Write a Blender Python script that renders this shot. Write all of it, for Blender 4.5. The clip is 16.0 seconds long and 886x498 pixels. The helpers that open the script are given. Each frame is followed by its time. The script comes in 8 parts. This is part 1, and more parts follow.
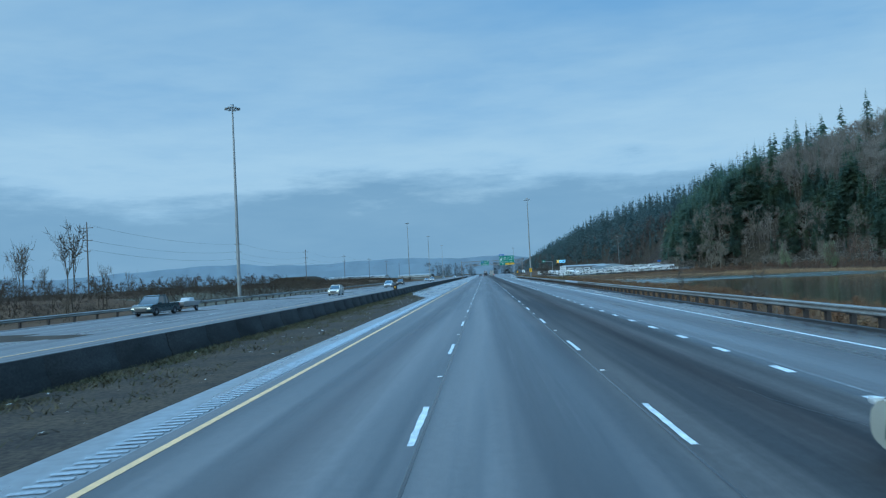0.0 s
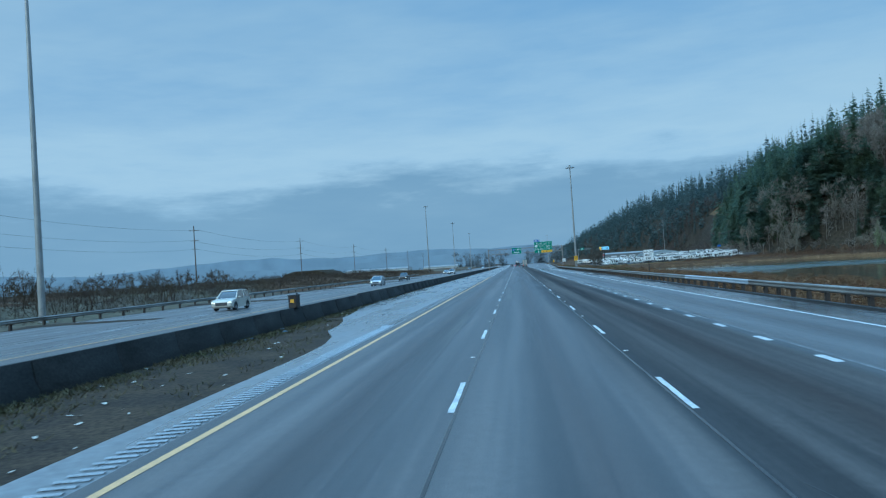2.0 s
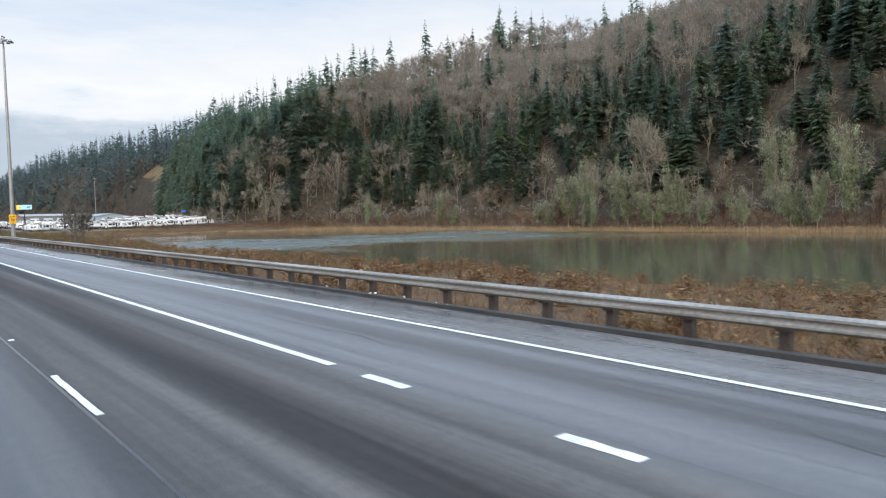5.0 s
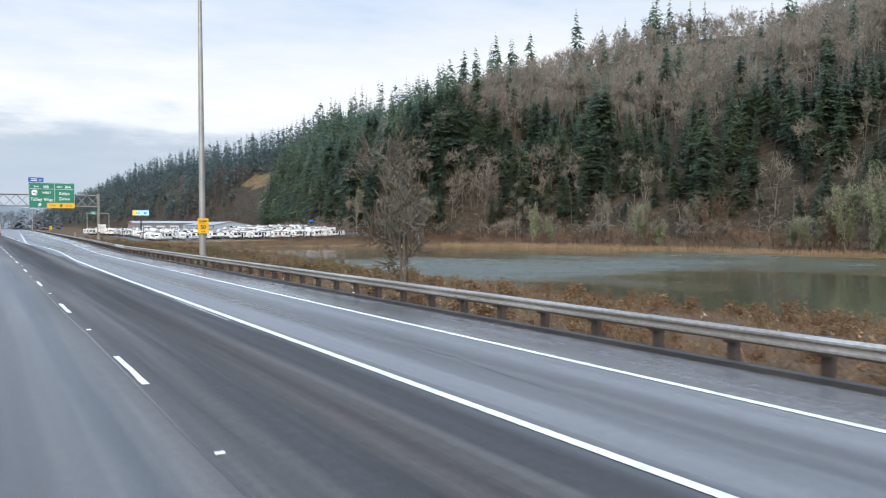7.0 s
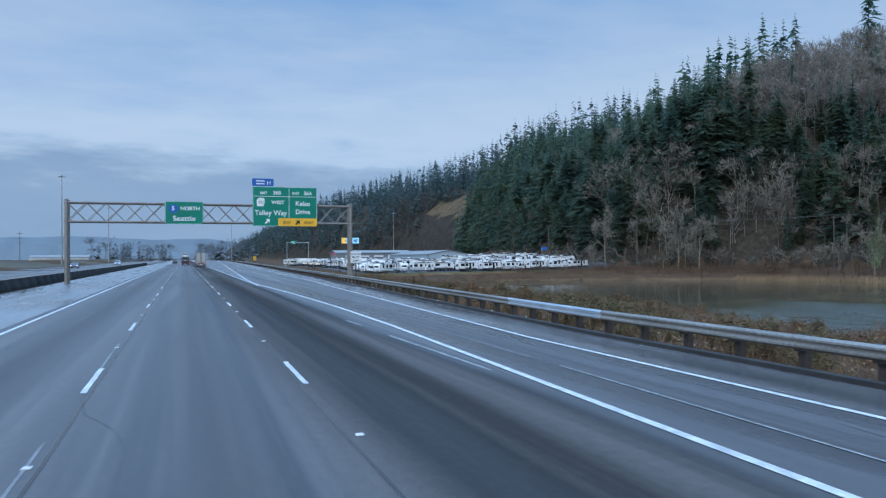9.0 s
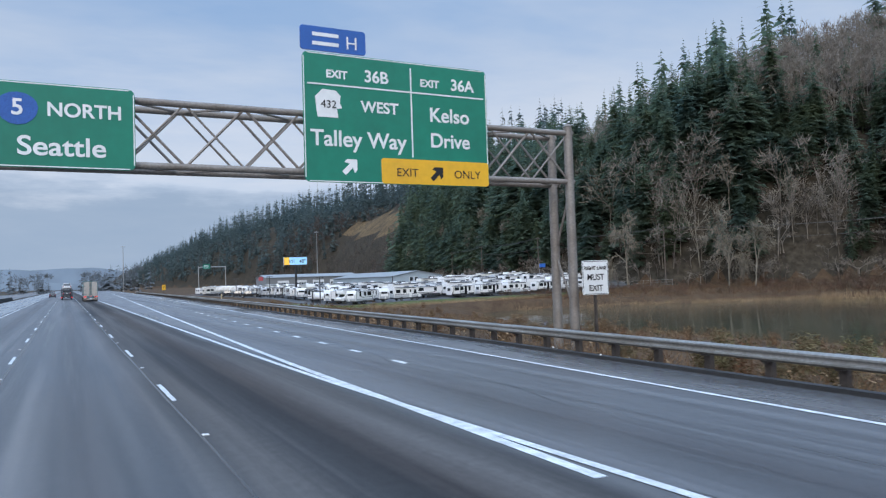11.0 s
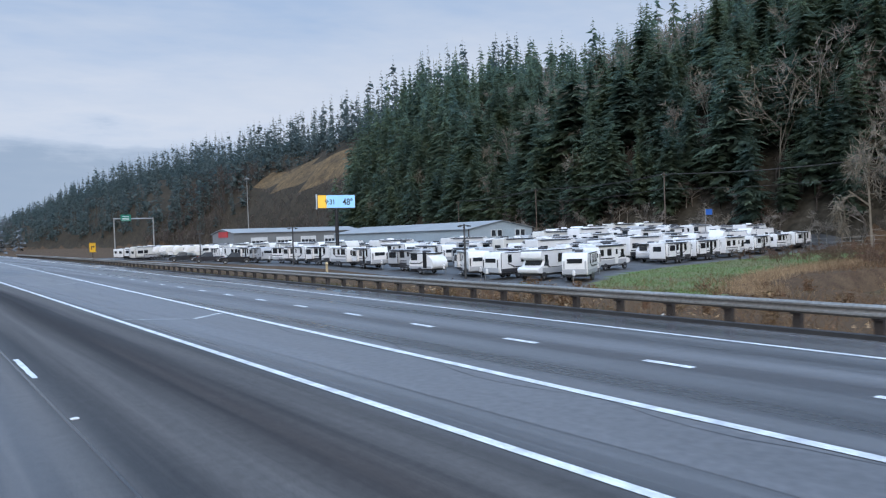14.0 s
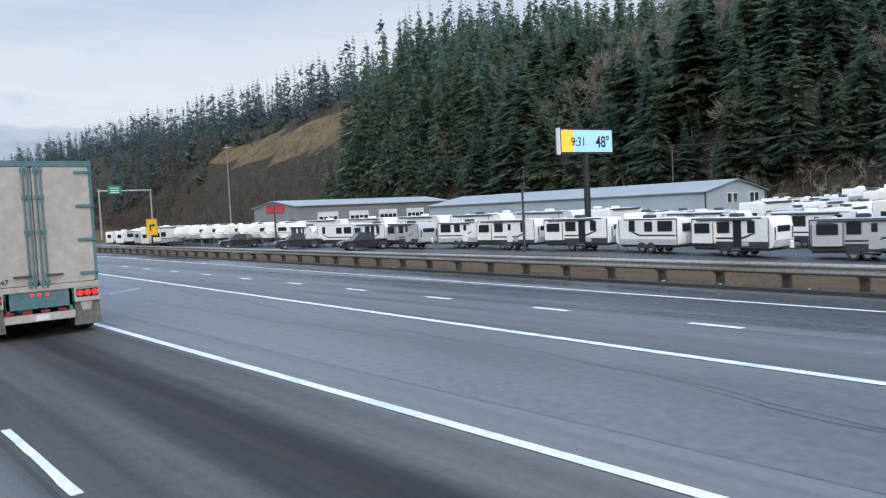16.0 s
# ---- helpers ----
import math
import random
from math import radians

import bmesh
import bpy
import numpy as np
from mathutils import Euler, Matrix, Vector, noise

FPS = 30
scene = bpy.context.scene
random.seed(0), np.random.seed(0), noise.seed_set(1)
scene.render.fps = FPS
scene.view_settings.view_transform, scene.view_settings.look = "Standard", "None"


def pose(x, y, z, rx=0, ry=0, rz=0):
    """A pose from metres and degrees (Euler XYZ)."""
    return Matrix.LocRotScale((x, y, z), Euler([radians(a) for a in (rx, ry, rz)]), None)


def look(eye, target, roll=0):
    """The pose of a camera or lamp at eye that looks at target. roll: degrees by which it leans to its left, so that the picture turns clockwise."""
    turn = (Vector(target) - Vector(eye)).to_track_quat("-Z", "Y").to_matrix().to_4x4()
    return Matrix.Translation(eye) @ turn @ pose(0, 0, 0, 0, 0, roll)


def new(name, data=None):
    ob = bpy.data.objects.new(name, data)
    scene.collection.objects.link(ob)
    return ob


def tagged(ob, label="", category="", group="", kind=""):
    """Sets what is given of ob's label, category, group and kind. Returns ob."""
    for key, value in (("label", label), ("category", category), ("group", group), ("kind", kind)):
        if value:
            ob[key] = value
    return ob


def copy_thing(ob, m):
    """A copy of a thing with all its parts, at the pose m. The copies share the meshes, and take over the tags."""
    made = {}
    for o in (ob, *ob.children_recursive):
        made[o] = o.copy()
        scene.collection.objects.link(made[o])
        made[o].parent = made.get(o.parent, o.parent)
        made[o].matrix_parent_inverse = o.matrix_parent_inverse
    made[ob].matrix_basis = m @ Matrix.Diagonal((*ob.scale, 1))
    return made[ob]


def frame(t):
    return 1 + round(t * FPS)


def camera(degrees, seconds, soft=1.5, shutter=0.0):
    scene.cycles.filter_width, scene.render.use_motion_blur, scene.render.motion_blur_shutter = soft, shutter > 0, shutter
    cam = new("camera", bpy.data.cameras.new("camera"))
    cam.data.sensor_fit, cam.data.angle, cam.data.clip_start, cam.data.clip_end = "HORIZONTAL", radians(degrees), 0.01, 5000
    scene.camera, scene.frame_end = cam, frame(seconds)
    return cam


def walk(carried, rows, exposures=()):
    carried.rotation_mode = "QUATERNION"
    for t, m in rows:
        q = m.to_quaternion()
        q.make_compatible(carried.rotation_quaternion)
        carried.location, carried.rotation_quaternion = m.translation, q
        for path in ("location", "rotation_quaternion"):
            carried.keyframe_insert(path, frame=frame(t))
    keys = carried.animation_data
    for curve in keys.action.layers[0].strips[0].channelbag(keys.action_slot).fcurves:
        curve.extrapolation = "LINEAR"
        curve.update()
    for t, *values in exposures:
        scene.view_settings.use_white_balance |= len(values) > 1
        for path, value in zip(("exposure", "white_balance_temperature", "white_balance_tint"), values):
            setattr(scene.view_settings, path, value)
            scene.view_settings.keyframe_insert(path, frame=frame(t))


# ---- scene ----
cam = camera(62.4, 16.0, soft=1.2, shutter=0.07)
PATH = [
    (0, (-0.764, 0.86, 2.479), (-0.873, 2.855, 2.55), -2.8),
    (0.5, (-0.733, 15.695, 2.49), (-0.845, 17.691, 2.551), -4.1),
    (1, (-0.807, 30.476, 2.426), (-0.932, 32.471, 2.492), -4.3),
    (1.5, (-0.759, 45.372, 2.452), (-0.9, 47.366, 2.52), -4.1),
    (2, (-0.696, 60.184, 2.461), (-0.892, 62.174, 2.512), -3.7),
    (2.5, (-0.473, 74.912, 2.466), (-0.529, 76.911, 2.426), -1.7),
    (2.6, (-0.419, 77.846, 2.465), (-0.285, 79.84, 2.399), -0.9),
    (3, (-0.193, 89.534, 2.425), (0.883, 91.216, 2.312), 1.2),
    (3.5, (-0.14, 104.015, 2.426), (1.083, 105.591, 2.291), 1.8),
    (3.7, (-0.098, 109.77, 2.429), (1.143, 111.334, 2.31), 1.9),
    (5.8, (-0.444, 170.064, 2.693), (0.768, 171.651, 2.588), -2.5),
    (6, (-0.455, 175.854, 2.696), (0.747, 177.45, 2.598), -2.2),
    (6.5, (-0.401, 190.474, 2.672), (0.75, 192.108, 2.592), -1.2),
    (7, (-0.339, 205.251, 2.671), (0.73, 206.94, 2.608), -0.1),
    (7.5, (-0.32, 220.105, 2.627), (0.526, 221.916, 2.565), 1.0),
    (8, (-0.496, 235.088, 2.597), (-0.111, 237.046, 2.47), 0.6),
    (8.5, (-0.38, 250.218, 2.567), (0.024, 252.176, 2.511), -0.3),
    (9, (-0.244, 265.055, 2.443), (0.423, 266.94, 2.463), -0.4),
    (9.2, (-0.244, 270.88, 2.438), (0.485, 272.742, 2.465), -0.5),
    (11.3, (-0.166, 331.128, 2.62), (0.772, 332.893, 2.702), -2.3),
    (11.5, (-0.068, 336.859, 2.597), (0.885, 338.614, 2.682), -2.6),
    (12, (-0.002, 351.129, 2.61), (1.0, 352.858, 2.701), -2.5),
    (12.5, (-0.02, 365.447, 2.613), (1.037, 367.142, 2.702), -2.4),
    (13, (0.023, 379.81, 2.611), (1.139, 381.469, 2.676), -2.3),
    (13.5, (0.034, 394.291, 2.634), (1.195, 395.919, 2.652), -2.1),
    (14, (-0.024, 408.851, 2.642), (1.161, 410.461, 2.599), -1.9),
    (14.5, (-0.026, 423.541, 2.618), (1.172, 425.14, 2.528), -1.9),
    (15, (-0.012, 438.132, 2.576), (1.205, 439.715, 2.463), -2.3),
    (15.5, (0.049, 452.496, 2.541), (1.311, 454.043, 2.427), -2.4),
    (16, (0.177, 466.834, 2.536), (1.496, 468.333, 2.429), -2.7),
]
EXPOSURES = [(0, -0.48, 4950, -12), (2.3, -0.52, 4950, -13), (3.0, -0.06, 6300, 9), (3.5, 0.22, 7000, 12), (6.0, 0.36, 7550, 13), (7.0, 0.40, 7450, 13),
             (7.5, 0.27, 7100, 11), (8.0, -0.10, 6250, 9), (8.5, -0.36, 5600, 7), (9.0, -0.38, 5500, 6), (11.5, -0.14, 6500, 13), (12.0, -0.20, 6150, 11), (12.5, -0.22, 6200, 12),
             (13.5, -0.17, 6400, 13), (14.0, -0.16, 6450, 13), (14.5, 0.03, 6900, 13), (15.2, -0.02, 7000, 13), (16, 0.06, 7000, 13)]
walk(cam, [(t, look(eye, target, roll)) for t, eye, target, roll in PATH], EXPOSURES)

# ---- sky and sun ----
SUN_AZ, SUN_EL = radians(218), radians(24)
world = bpy.data.worlds.new("sky")
scene.world = world
world.use_nodes = True
wt = world.node_tree
wt.nodes.clear()


def wnode(kind, **sets):
    n = wt.nodes.new(kind)
    for k, v in sets.items():
        if k in ("operation", "sky_type", "sun_disc", "sun_elevation", "sun_rotation", "data_type", "blend_type", "interpolation_type"):
            if k == "operation": n.operation = v
            if k == "sky_type": n.sky_type = v
            if k == "sun_disc": n.sun_disc = v
            if k == "sun_elevation": n.sun_elevation = v
            if k == "sun_rotation": n.sun_rotation = v
            if k == "data_type": n.data_type = v
            if k == "blend_type": n.blend_type = v
            if k == "interpolation_type": n.interpolation_type = v
    return n


def wmath(op, a, b=None):
    n = wnode("ShaderNodeMath", operation=op)
    for i, s in enumerate((a, b)):
        if s is None:
            continue
        if isinstance(s, (int, float)):
            n.inputs[i].default_value = s
        else:
            wt.links.new(s, n.inputs[i])
    return n.outputs[0]


def wramp(fac, stops):
    n = wt.nodes.new("ShaderNodeValToRGB")
    e = n.color_ramp.elements
    for p, c in stops[1:-1]:
        e.new(p)
    for el, (p, c) in zip(e, stops):
        el.position, el.color = p, (*c, 1)
    wt.links.new(fac, n.inputs[0])
    return n.outputs[0]


def wmix(fac, a, b):
    n = wnode("ShaderNodeMix", data_type="RGBA")
    for s, i in ((fac, 0), (a, 6), (b, 7)):
        if isinstance(s, (int, float)):
            n.inputs[i].default_value = s
        elif isinstance(s, tuple):
            n.inputs[i].default_value = (*s, 1)
        else:
            wt.links.new(s, n.inputs[i])
    return n.outputs[2]


coord = wt.nodes.new("ShaderNodeTexCoord").outputs["Generated"]
sep = wt.nodes.new("ShaderNodeSeparateXYZ")
wt.links.new(coord, sep.inputs[0])
zz = wmath("MAXIMUM", sep.outputs[2], 0.0)
# a cloud layer seen in perspective: the way divided by its height
zden = wmath("ADD", zz, 0.10)
flat = wt.nodes.new("ShaderNodeCombineXYZ")
wt.links.new(wmath("DIVIDE", sep.outputs[0], zden), flat.inputs[0])
wt.links.new(wmath("DIVIDE", sep.outputs[1], zden), flat.inputs[1])


def wnoise(vec, scale, stretch, detail, rough):
    m = wt.nodes.new("ShaderNodeMapping")
    m.inputs["Scale"].default_value = stretch
    m.inputs["Rotation"].default_value = (0, 0, 0.35)
    wt.links.new(vec, m.inputs[0])
    n = wt.nodes.new("ShaderNodeTexNoise")
    n.inputs["Scale"].default_value, n.inputs["Detail"].default_value, n.inputs["Roughness"].default_value = scale, detail, rough
    wt.links.new(m.outputs[0], n.inputs["Vector"])
    return n.outputs["Fac"]


high = wnoise(flat.outputs[0], 0.55, (0.6, 1.0, 1), 6, 0.55)
puffs = wnoise(coord, 5.0, (1.0, 1.0, 5.0), 6, 0.6)
nishita = wnode("ShaderNodeTexSky", sky_type="NISHITA", sun_disc=False, sun_elevation=SUN_EL, sun_rotation=SUN_AZ)
dim = wt.nodes.new("ShaderNodeVectorMath")
dim.operation = "SCALE"
dim.inputs[3].default_value = 0.10
wt.links.new(nishita.outputs[0], dim.inputs[0])
# blue of the clear sky, thinned by haze
clear = wmix(0.75, dim.outputs[0], (0.25, 0.48, 0.84))
veil = wramp(high, [(0.42, (0, 0, 0)), (0.60, (1, 1, 1))])
upper = wmix(wmath("MULTIPLY", veil, 0.85), clear, (0.60, 0.70, 0.84))
# bright gap low over the horizon, and the grey-blue cloud bank under it
lift = wmath("ADD", zz, wmath("MULTIPLY", wmath("SUBTRACT", puffs, 0.5), 0.16))
glow = wramp(lift, [(0.0, (0, 0, 0)), (0.10, (0.55,) * 3), (0.155, (0.9,) * 3), (0.30, (0.25,) * 3), (0.55, (0, 0, 0))])
mid = wmix(glow, upper, (0.74, 0.82, 0.93))
bank = wramp(lift, [(0.0, (1, 1, 1)), (0.095, (0.95,) * 3), (0.135, (0, 0, 0)), (1.0, (0, 0, 0))])
low = wmix(bank, mid, wmix(puffs, (0.325, 0.45, 0.62), (0.45, 0.56, 0.70)))
back = wt.nodes.new("ShaderNodeBackground")
wt.links.new(low, back.inputs[0])
# unseen sky overhead made brighter than the low sky, to light the ground
over = wt.nodes.new("ShaderNodeMapRange")
over.interpolation_type = "SMOOTHSTEP"
over.inputs[1].default_value, over.inputs[2].default_value, over.inputs[3].default_value, over.inputs[4].default_value = 0.34, 0.85, 1.0, 4.1
wt.links.new(zz, over.inputs[0])
wt.links.new(over.outputs[0], back.inputs[1])
outw = wt.nodes.new("ShaderNodeOutputWorld")
wt.links.new(back.outputs[0], outw.inputs[0])

sun = new("sun", bpy.data.lights.new("sun", "SUN"))
sun.data.energy, sun.data.angle, sun.data.color = 1.55, radians(25), (1.0, 0.95, 0.88)
sun_way = Vector((math.sin(SUN_AZ) * math.cos(SUN_EL), math.cos(SUN_AZ) * math.cos(SUN_EL), math.sin(SUN_EL)))
sun.matrix_world = look(sun_way * 100, (0, 0, 0))

# ---- materials ----
def material(name, colour, rough=0.6, metal=0.0, second=None, scale=3.0, stretch=(1, 1, 1), fine=40.0, mottle=0.5, bump=0.0, spec=0.5,
             per_piece=0.0, emit=0.0, leaf=0.0, rough_var=0.0, coat=0.0, world_space=True, low=0.35, high=0.68):
    """Two colours mixed by broad noise, broken by fine grain; rough_var lets the gloss vary with the same noise."""
    m = bpy.data.materials.new(name)
    m.use_nodes = True
    nt = m.node_tree
    b = nt.nodes["Principled BSDF"]
    b.inputs["Roughness"].default_value, b.inputs["Metallic"].default_value = rough, metal
    b.inputs["Specular IOR Level"].default_value = spec
    b.inputs["Coat Weight"].default_value = coat
    second = second or tuple(c * 0.75 for c in colour)
    src = nt.nodes.new("ShaderNodeNewGeometry").outputs["Position"] if world_space else nt.nodes.new("ShaderNodeTexCoord").outputs["Object"]
    mp = nt.nodes.new("ShaderNodeMapping")
    mp.inputs["Scale"].default_value = stretch
    nt.links.new(src, mp.inputs[0])
    n1 = nt.nodes.new("ShaderNodeTexNoise")
    n1.inputs["Scale"].default_value, n1.inputs["Detail"].default_value, n1.inputs["Roughness"].default_value = 1.0 / scale, 5, 0.6
    nt.links.new(mp.outputs[0], n1.inputs["Vector"])
    ramp = nt.nodes.new("ShaderNodeMapRange")
    ramp.inputs[1].default_value, ramp.inputs[2].default_value = low, high
    nt.links.new(n1.outputs["Fac"], ramp.inputs[0])
    mix = nt.nodes.new("ShaderNodeMix")
    mix.data_type = "RGBA"
    mix.inputs[6].default_value, mix.inputs[7].default_value = (*colour, 1), (*second, 1)
    nt.links.new(ramp.outputs[0], mix.inputs[0])
    n2 = nt.nodes.new("ShaderNodeTexNoise")
    n2.inputs["Scale"].default_value, n2.inputs["Detail"].default_value = fine, 3
    nt.links.new(src, n2.inputs["Vector"])
    val = nt.nodes.new("ShaderNodeMapRange")
    val.inputs[1].default_value, val.inputs[2].default_value = 0.3, 0.7
    val.inputs[3].default_value, val.inputs[4].default_value = 1 - mottle * 0.5, 1 + mottle * 0.5
    nt.links.new(n2.outputs["Fac"], val.inputs[0])
    fac = val.outputs[0]
    if per_piece:
        info = nt.nodes.new("ShaderNodeNewGeometry")
        spread = nt.nodes.new("ShaderNodeMapRange")
        spread.inputs[3].default_value, spread.inputs[4].default_value = 1 - per_piece, 1 + per_piece
        nt.links.new(info.outputs["Random Per Island"], spread.inputs[0])
        mul = nt.nodes.new("ShaderNodeMath")
        mul.operation = "MULTIPLY"
        nt.links.new(fac, mul.inputs[0]), nt.links.new(spread.outputs[0], mul.inputs[1])
        fac = mul.outputs[0]
    sc = nt.nodes.new("ShaderNodeVectorMath")
    sc.operation = "SCALE"
    nt.links.new(mix.outputs[2], sc.inputs[0]), nt.links.new(fac, sc.inputs[3])
    nt.links.new(sc.outputs[0], b.inputs["Base Color"])
    if rough_var:
        rr = nt.nodes.new("ShaderNodeMapRange")
        rr.inputs[1].default_value, rr.inputs[2].default_value = 0.3, 0.7
        rr.inputs[3].default_value, rr.inputs[4].default_value = rough - rough_var, rough + rough_var
        nt.links.new(n1.outputs["Fac"], rr.inputs[0])
        nt.links.new(rr.outputs[0], b.inputs["Roughness"])
    if bump:
        bp = nt.nodes.new("ShaderNodeBump")
        bp.inputs["Strength"].default_value, bp.inputs["Distance"].default_value = bump, 0.02
        nt.links.new(n2.outputs["Fac"], bp.inputs["Height"])
        nt.links.new(bp.outputs[0], b.inputs["Normal"])
    if leaf:
        # thin leaves let part of the light through
        tl = nt.nodes.new("ShaderNodeBsdfTranslucent")
        nt.links.new(sc.outputs[0], tl.inputs["Color"])
        ms = nt.nodes.new("ShaderNodeMixShader")
        ms.inputs[0].default_value = leaf
        nt.links.new(b.outputs[0], ms.inputs[1]), nt.links.new(tl.outputs[0], ms.inputs[2])
        nt.links.new(ms.outputs[0], nt.nodes["Material Output"].inputs["Surface"])
    if emit:
        b.inputs["Emission Color"].default_value, b.inputs["Emission Strength"].default_value = (*colour, 1), emit
    return m


def road_material(name, base, worn, wet_rough, sheen=0.5):
    """Damp asphalt: long wheel tracks that run with the road, patches of old surface, fine stone grain, wet gloss."""
    m = material(name, base, wet_rough, second=worn, scale=1.0, stretch=(0.75, 0.012, 1), fine=55, mottle=0.5, bump=0.25, spec=0.5, rough_var=0.22, low=0.42, high=0.60)
    nt = m.node_tree
    # lanes: an oil-brown strip in the middle, paler tracks where the tyres run
    sx = nt.nodes.new("ShaderNodeSeparateXYZ")
    nt.links.new(nt.nodes.new("ShaderNodeNewGeometry").outputs["Position"], sx.inputs[0])
    wob = nt.nodes.new("ShaderNodeTexNoise")
    wob.inputs["Scale"].default_value, wob.inputs["Detail"].default_value = 0.06, 3
    nt.links.new(nt.nodes.new("ShaderNodeNewGeometry").outputs["Position"], wob.inputs["Vector"])

    def math_node(op, a, b):
        n = nt.nodes.new("ShaderNodeMath")
        n.operation = op
        for i, v in enumerate((a, b)):
            if isinstance(v, (int, float)):
                n.inputs[i].default_value = v
            else:
                nt.links.new(v, n.inputs[i])
        return n.outputs[0]

    x = math_node("ADD", sx.outputs[0], math_node("MULTIPLY", math_node("SUBTRACT", wob.outputs["Fac"], 0.5), 0.9))
    lane = math_node("FRACT", math_node("DIVIDE", math_node("ADD", x, 1.976 + 39.52), 3.952), 0)
    ramp = nt.nodes.new("ShaderNodeValToRGB")
    stops = [(0.0, 1.06), (0.16, 1.2), (0.28, 1.26), (0.40, 0.92), (0.52, 0.76), (0.62, 0.90), (0.74, 1.26), (0.86, 1.18), (1.0, 1.06)]
    for p, c in stops[1:-1]:
        ramp.color_ramp.elements.new(p)
    for e, (p, c) in zip(ramp.color_ramp.elements, stops):
        k = max(0.0, 1 - c)
        e.position, e.color = p, (c * 1.08 + 0.22 * k, c * 1.08, c * 1.08 - 0.06 * k, 1)
    nt.links.new(lane, ramp.inputs[0])
    b = nt.nodes["Principled BSDF"]
    old = b.inputs["Base Color"].links[0].from_socket
    mul = nt.nodes.new("ShaderNodeVectorMath")
    mul.operation = "MULTIPLY"
    nt.links.new(old, mul.inputs[0]), nt.links.new(ramp.outputs[0], mul.inputs[1])
    # the slow lane is the most worn: darker, and drier
    slow = nt.nodes.new("ShaderNodeMapRange")
    slow.interpolation_type = "SMOOTHSTEP"
    slow.inputs[1].default_value, slow.inputs[2].default_value = 0.2, 2.6
    nt.links.new(x, slow.inputs[0])
    end = nt.nodes.new("ShaderNodeMapRange")
    end.interpolation_type = "SMOOTHSTEP"
    end.inputs[1].default_value, end.inputs[2].default_value, end.inputs[3].default_value, end.inputs[4].default_value = 5.4, 6.0, 1.0, 0.0
    nt.links.new(x, end.inputs[0])
    mask = math_node("MULTIPLY", slow.outputs[0], end.outputs[0])
    # stones and worn spots that show singly
    chips = nt.nodes.new("ShaderNodeTexNoise")
    chips.inputs["Scale"].default_value, chips.inputs["Detail"].default_value, chips.inputs["Roughness"].default_value = 5.0, 6, 0.75
    nt.links.new(sx.inputs[0].links[0].from_socket, chips.inputs["Vector"])
    spots_ = nt.nodes.new("ShaderNodeMapRange")
    spots_.inputs[1].default_value, spots_.inputs[2].default_value, spots_.inputs[3].default_value, spots_.inputs[4].default_value = 0.35, 0.65, 0.90, 1.10
    nt.links.new(chips.outputs["Fac"], spots_.inputs[0])
    dark = nt.nodes.new("ShaderNodeVectorMath")
    dark.operation = "SCALE"
    nt.links.new(mul.outputs[0], dark.inputs[0])
    nt.links.new(math_node("MULTIPLY", spots_.outputs[0], math_node("SUBTRACT", 1.0, math_node("MULTIPLY", mask, 0.22))), dark.inputs[3])
    nt.links.new(dark.outputs[0], b.inputs["Base Color"])
    nt.links.new(math_node("SUBTRACT", sheen, math_node("MULTIPLY", mask, 0.37)), b.inputs["Specular IOR Level"])
    gloss = b.inputs["Roughness"].links[0].from_socket
    nt.links.new(math_node("ADD", gloss, math_node("MULTIPLY", mask, 0.28)), b.inputs["Roughness"])
    return m


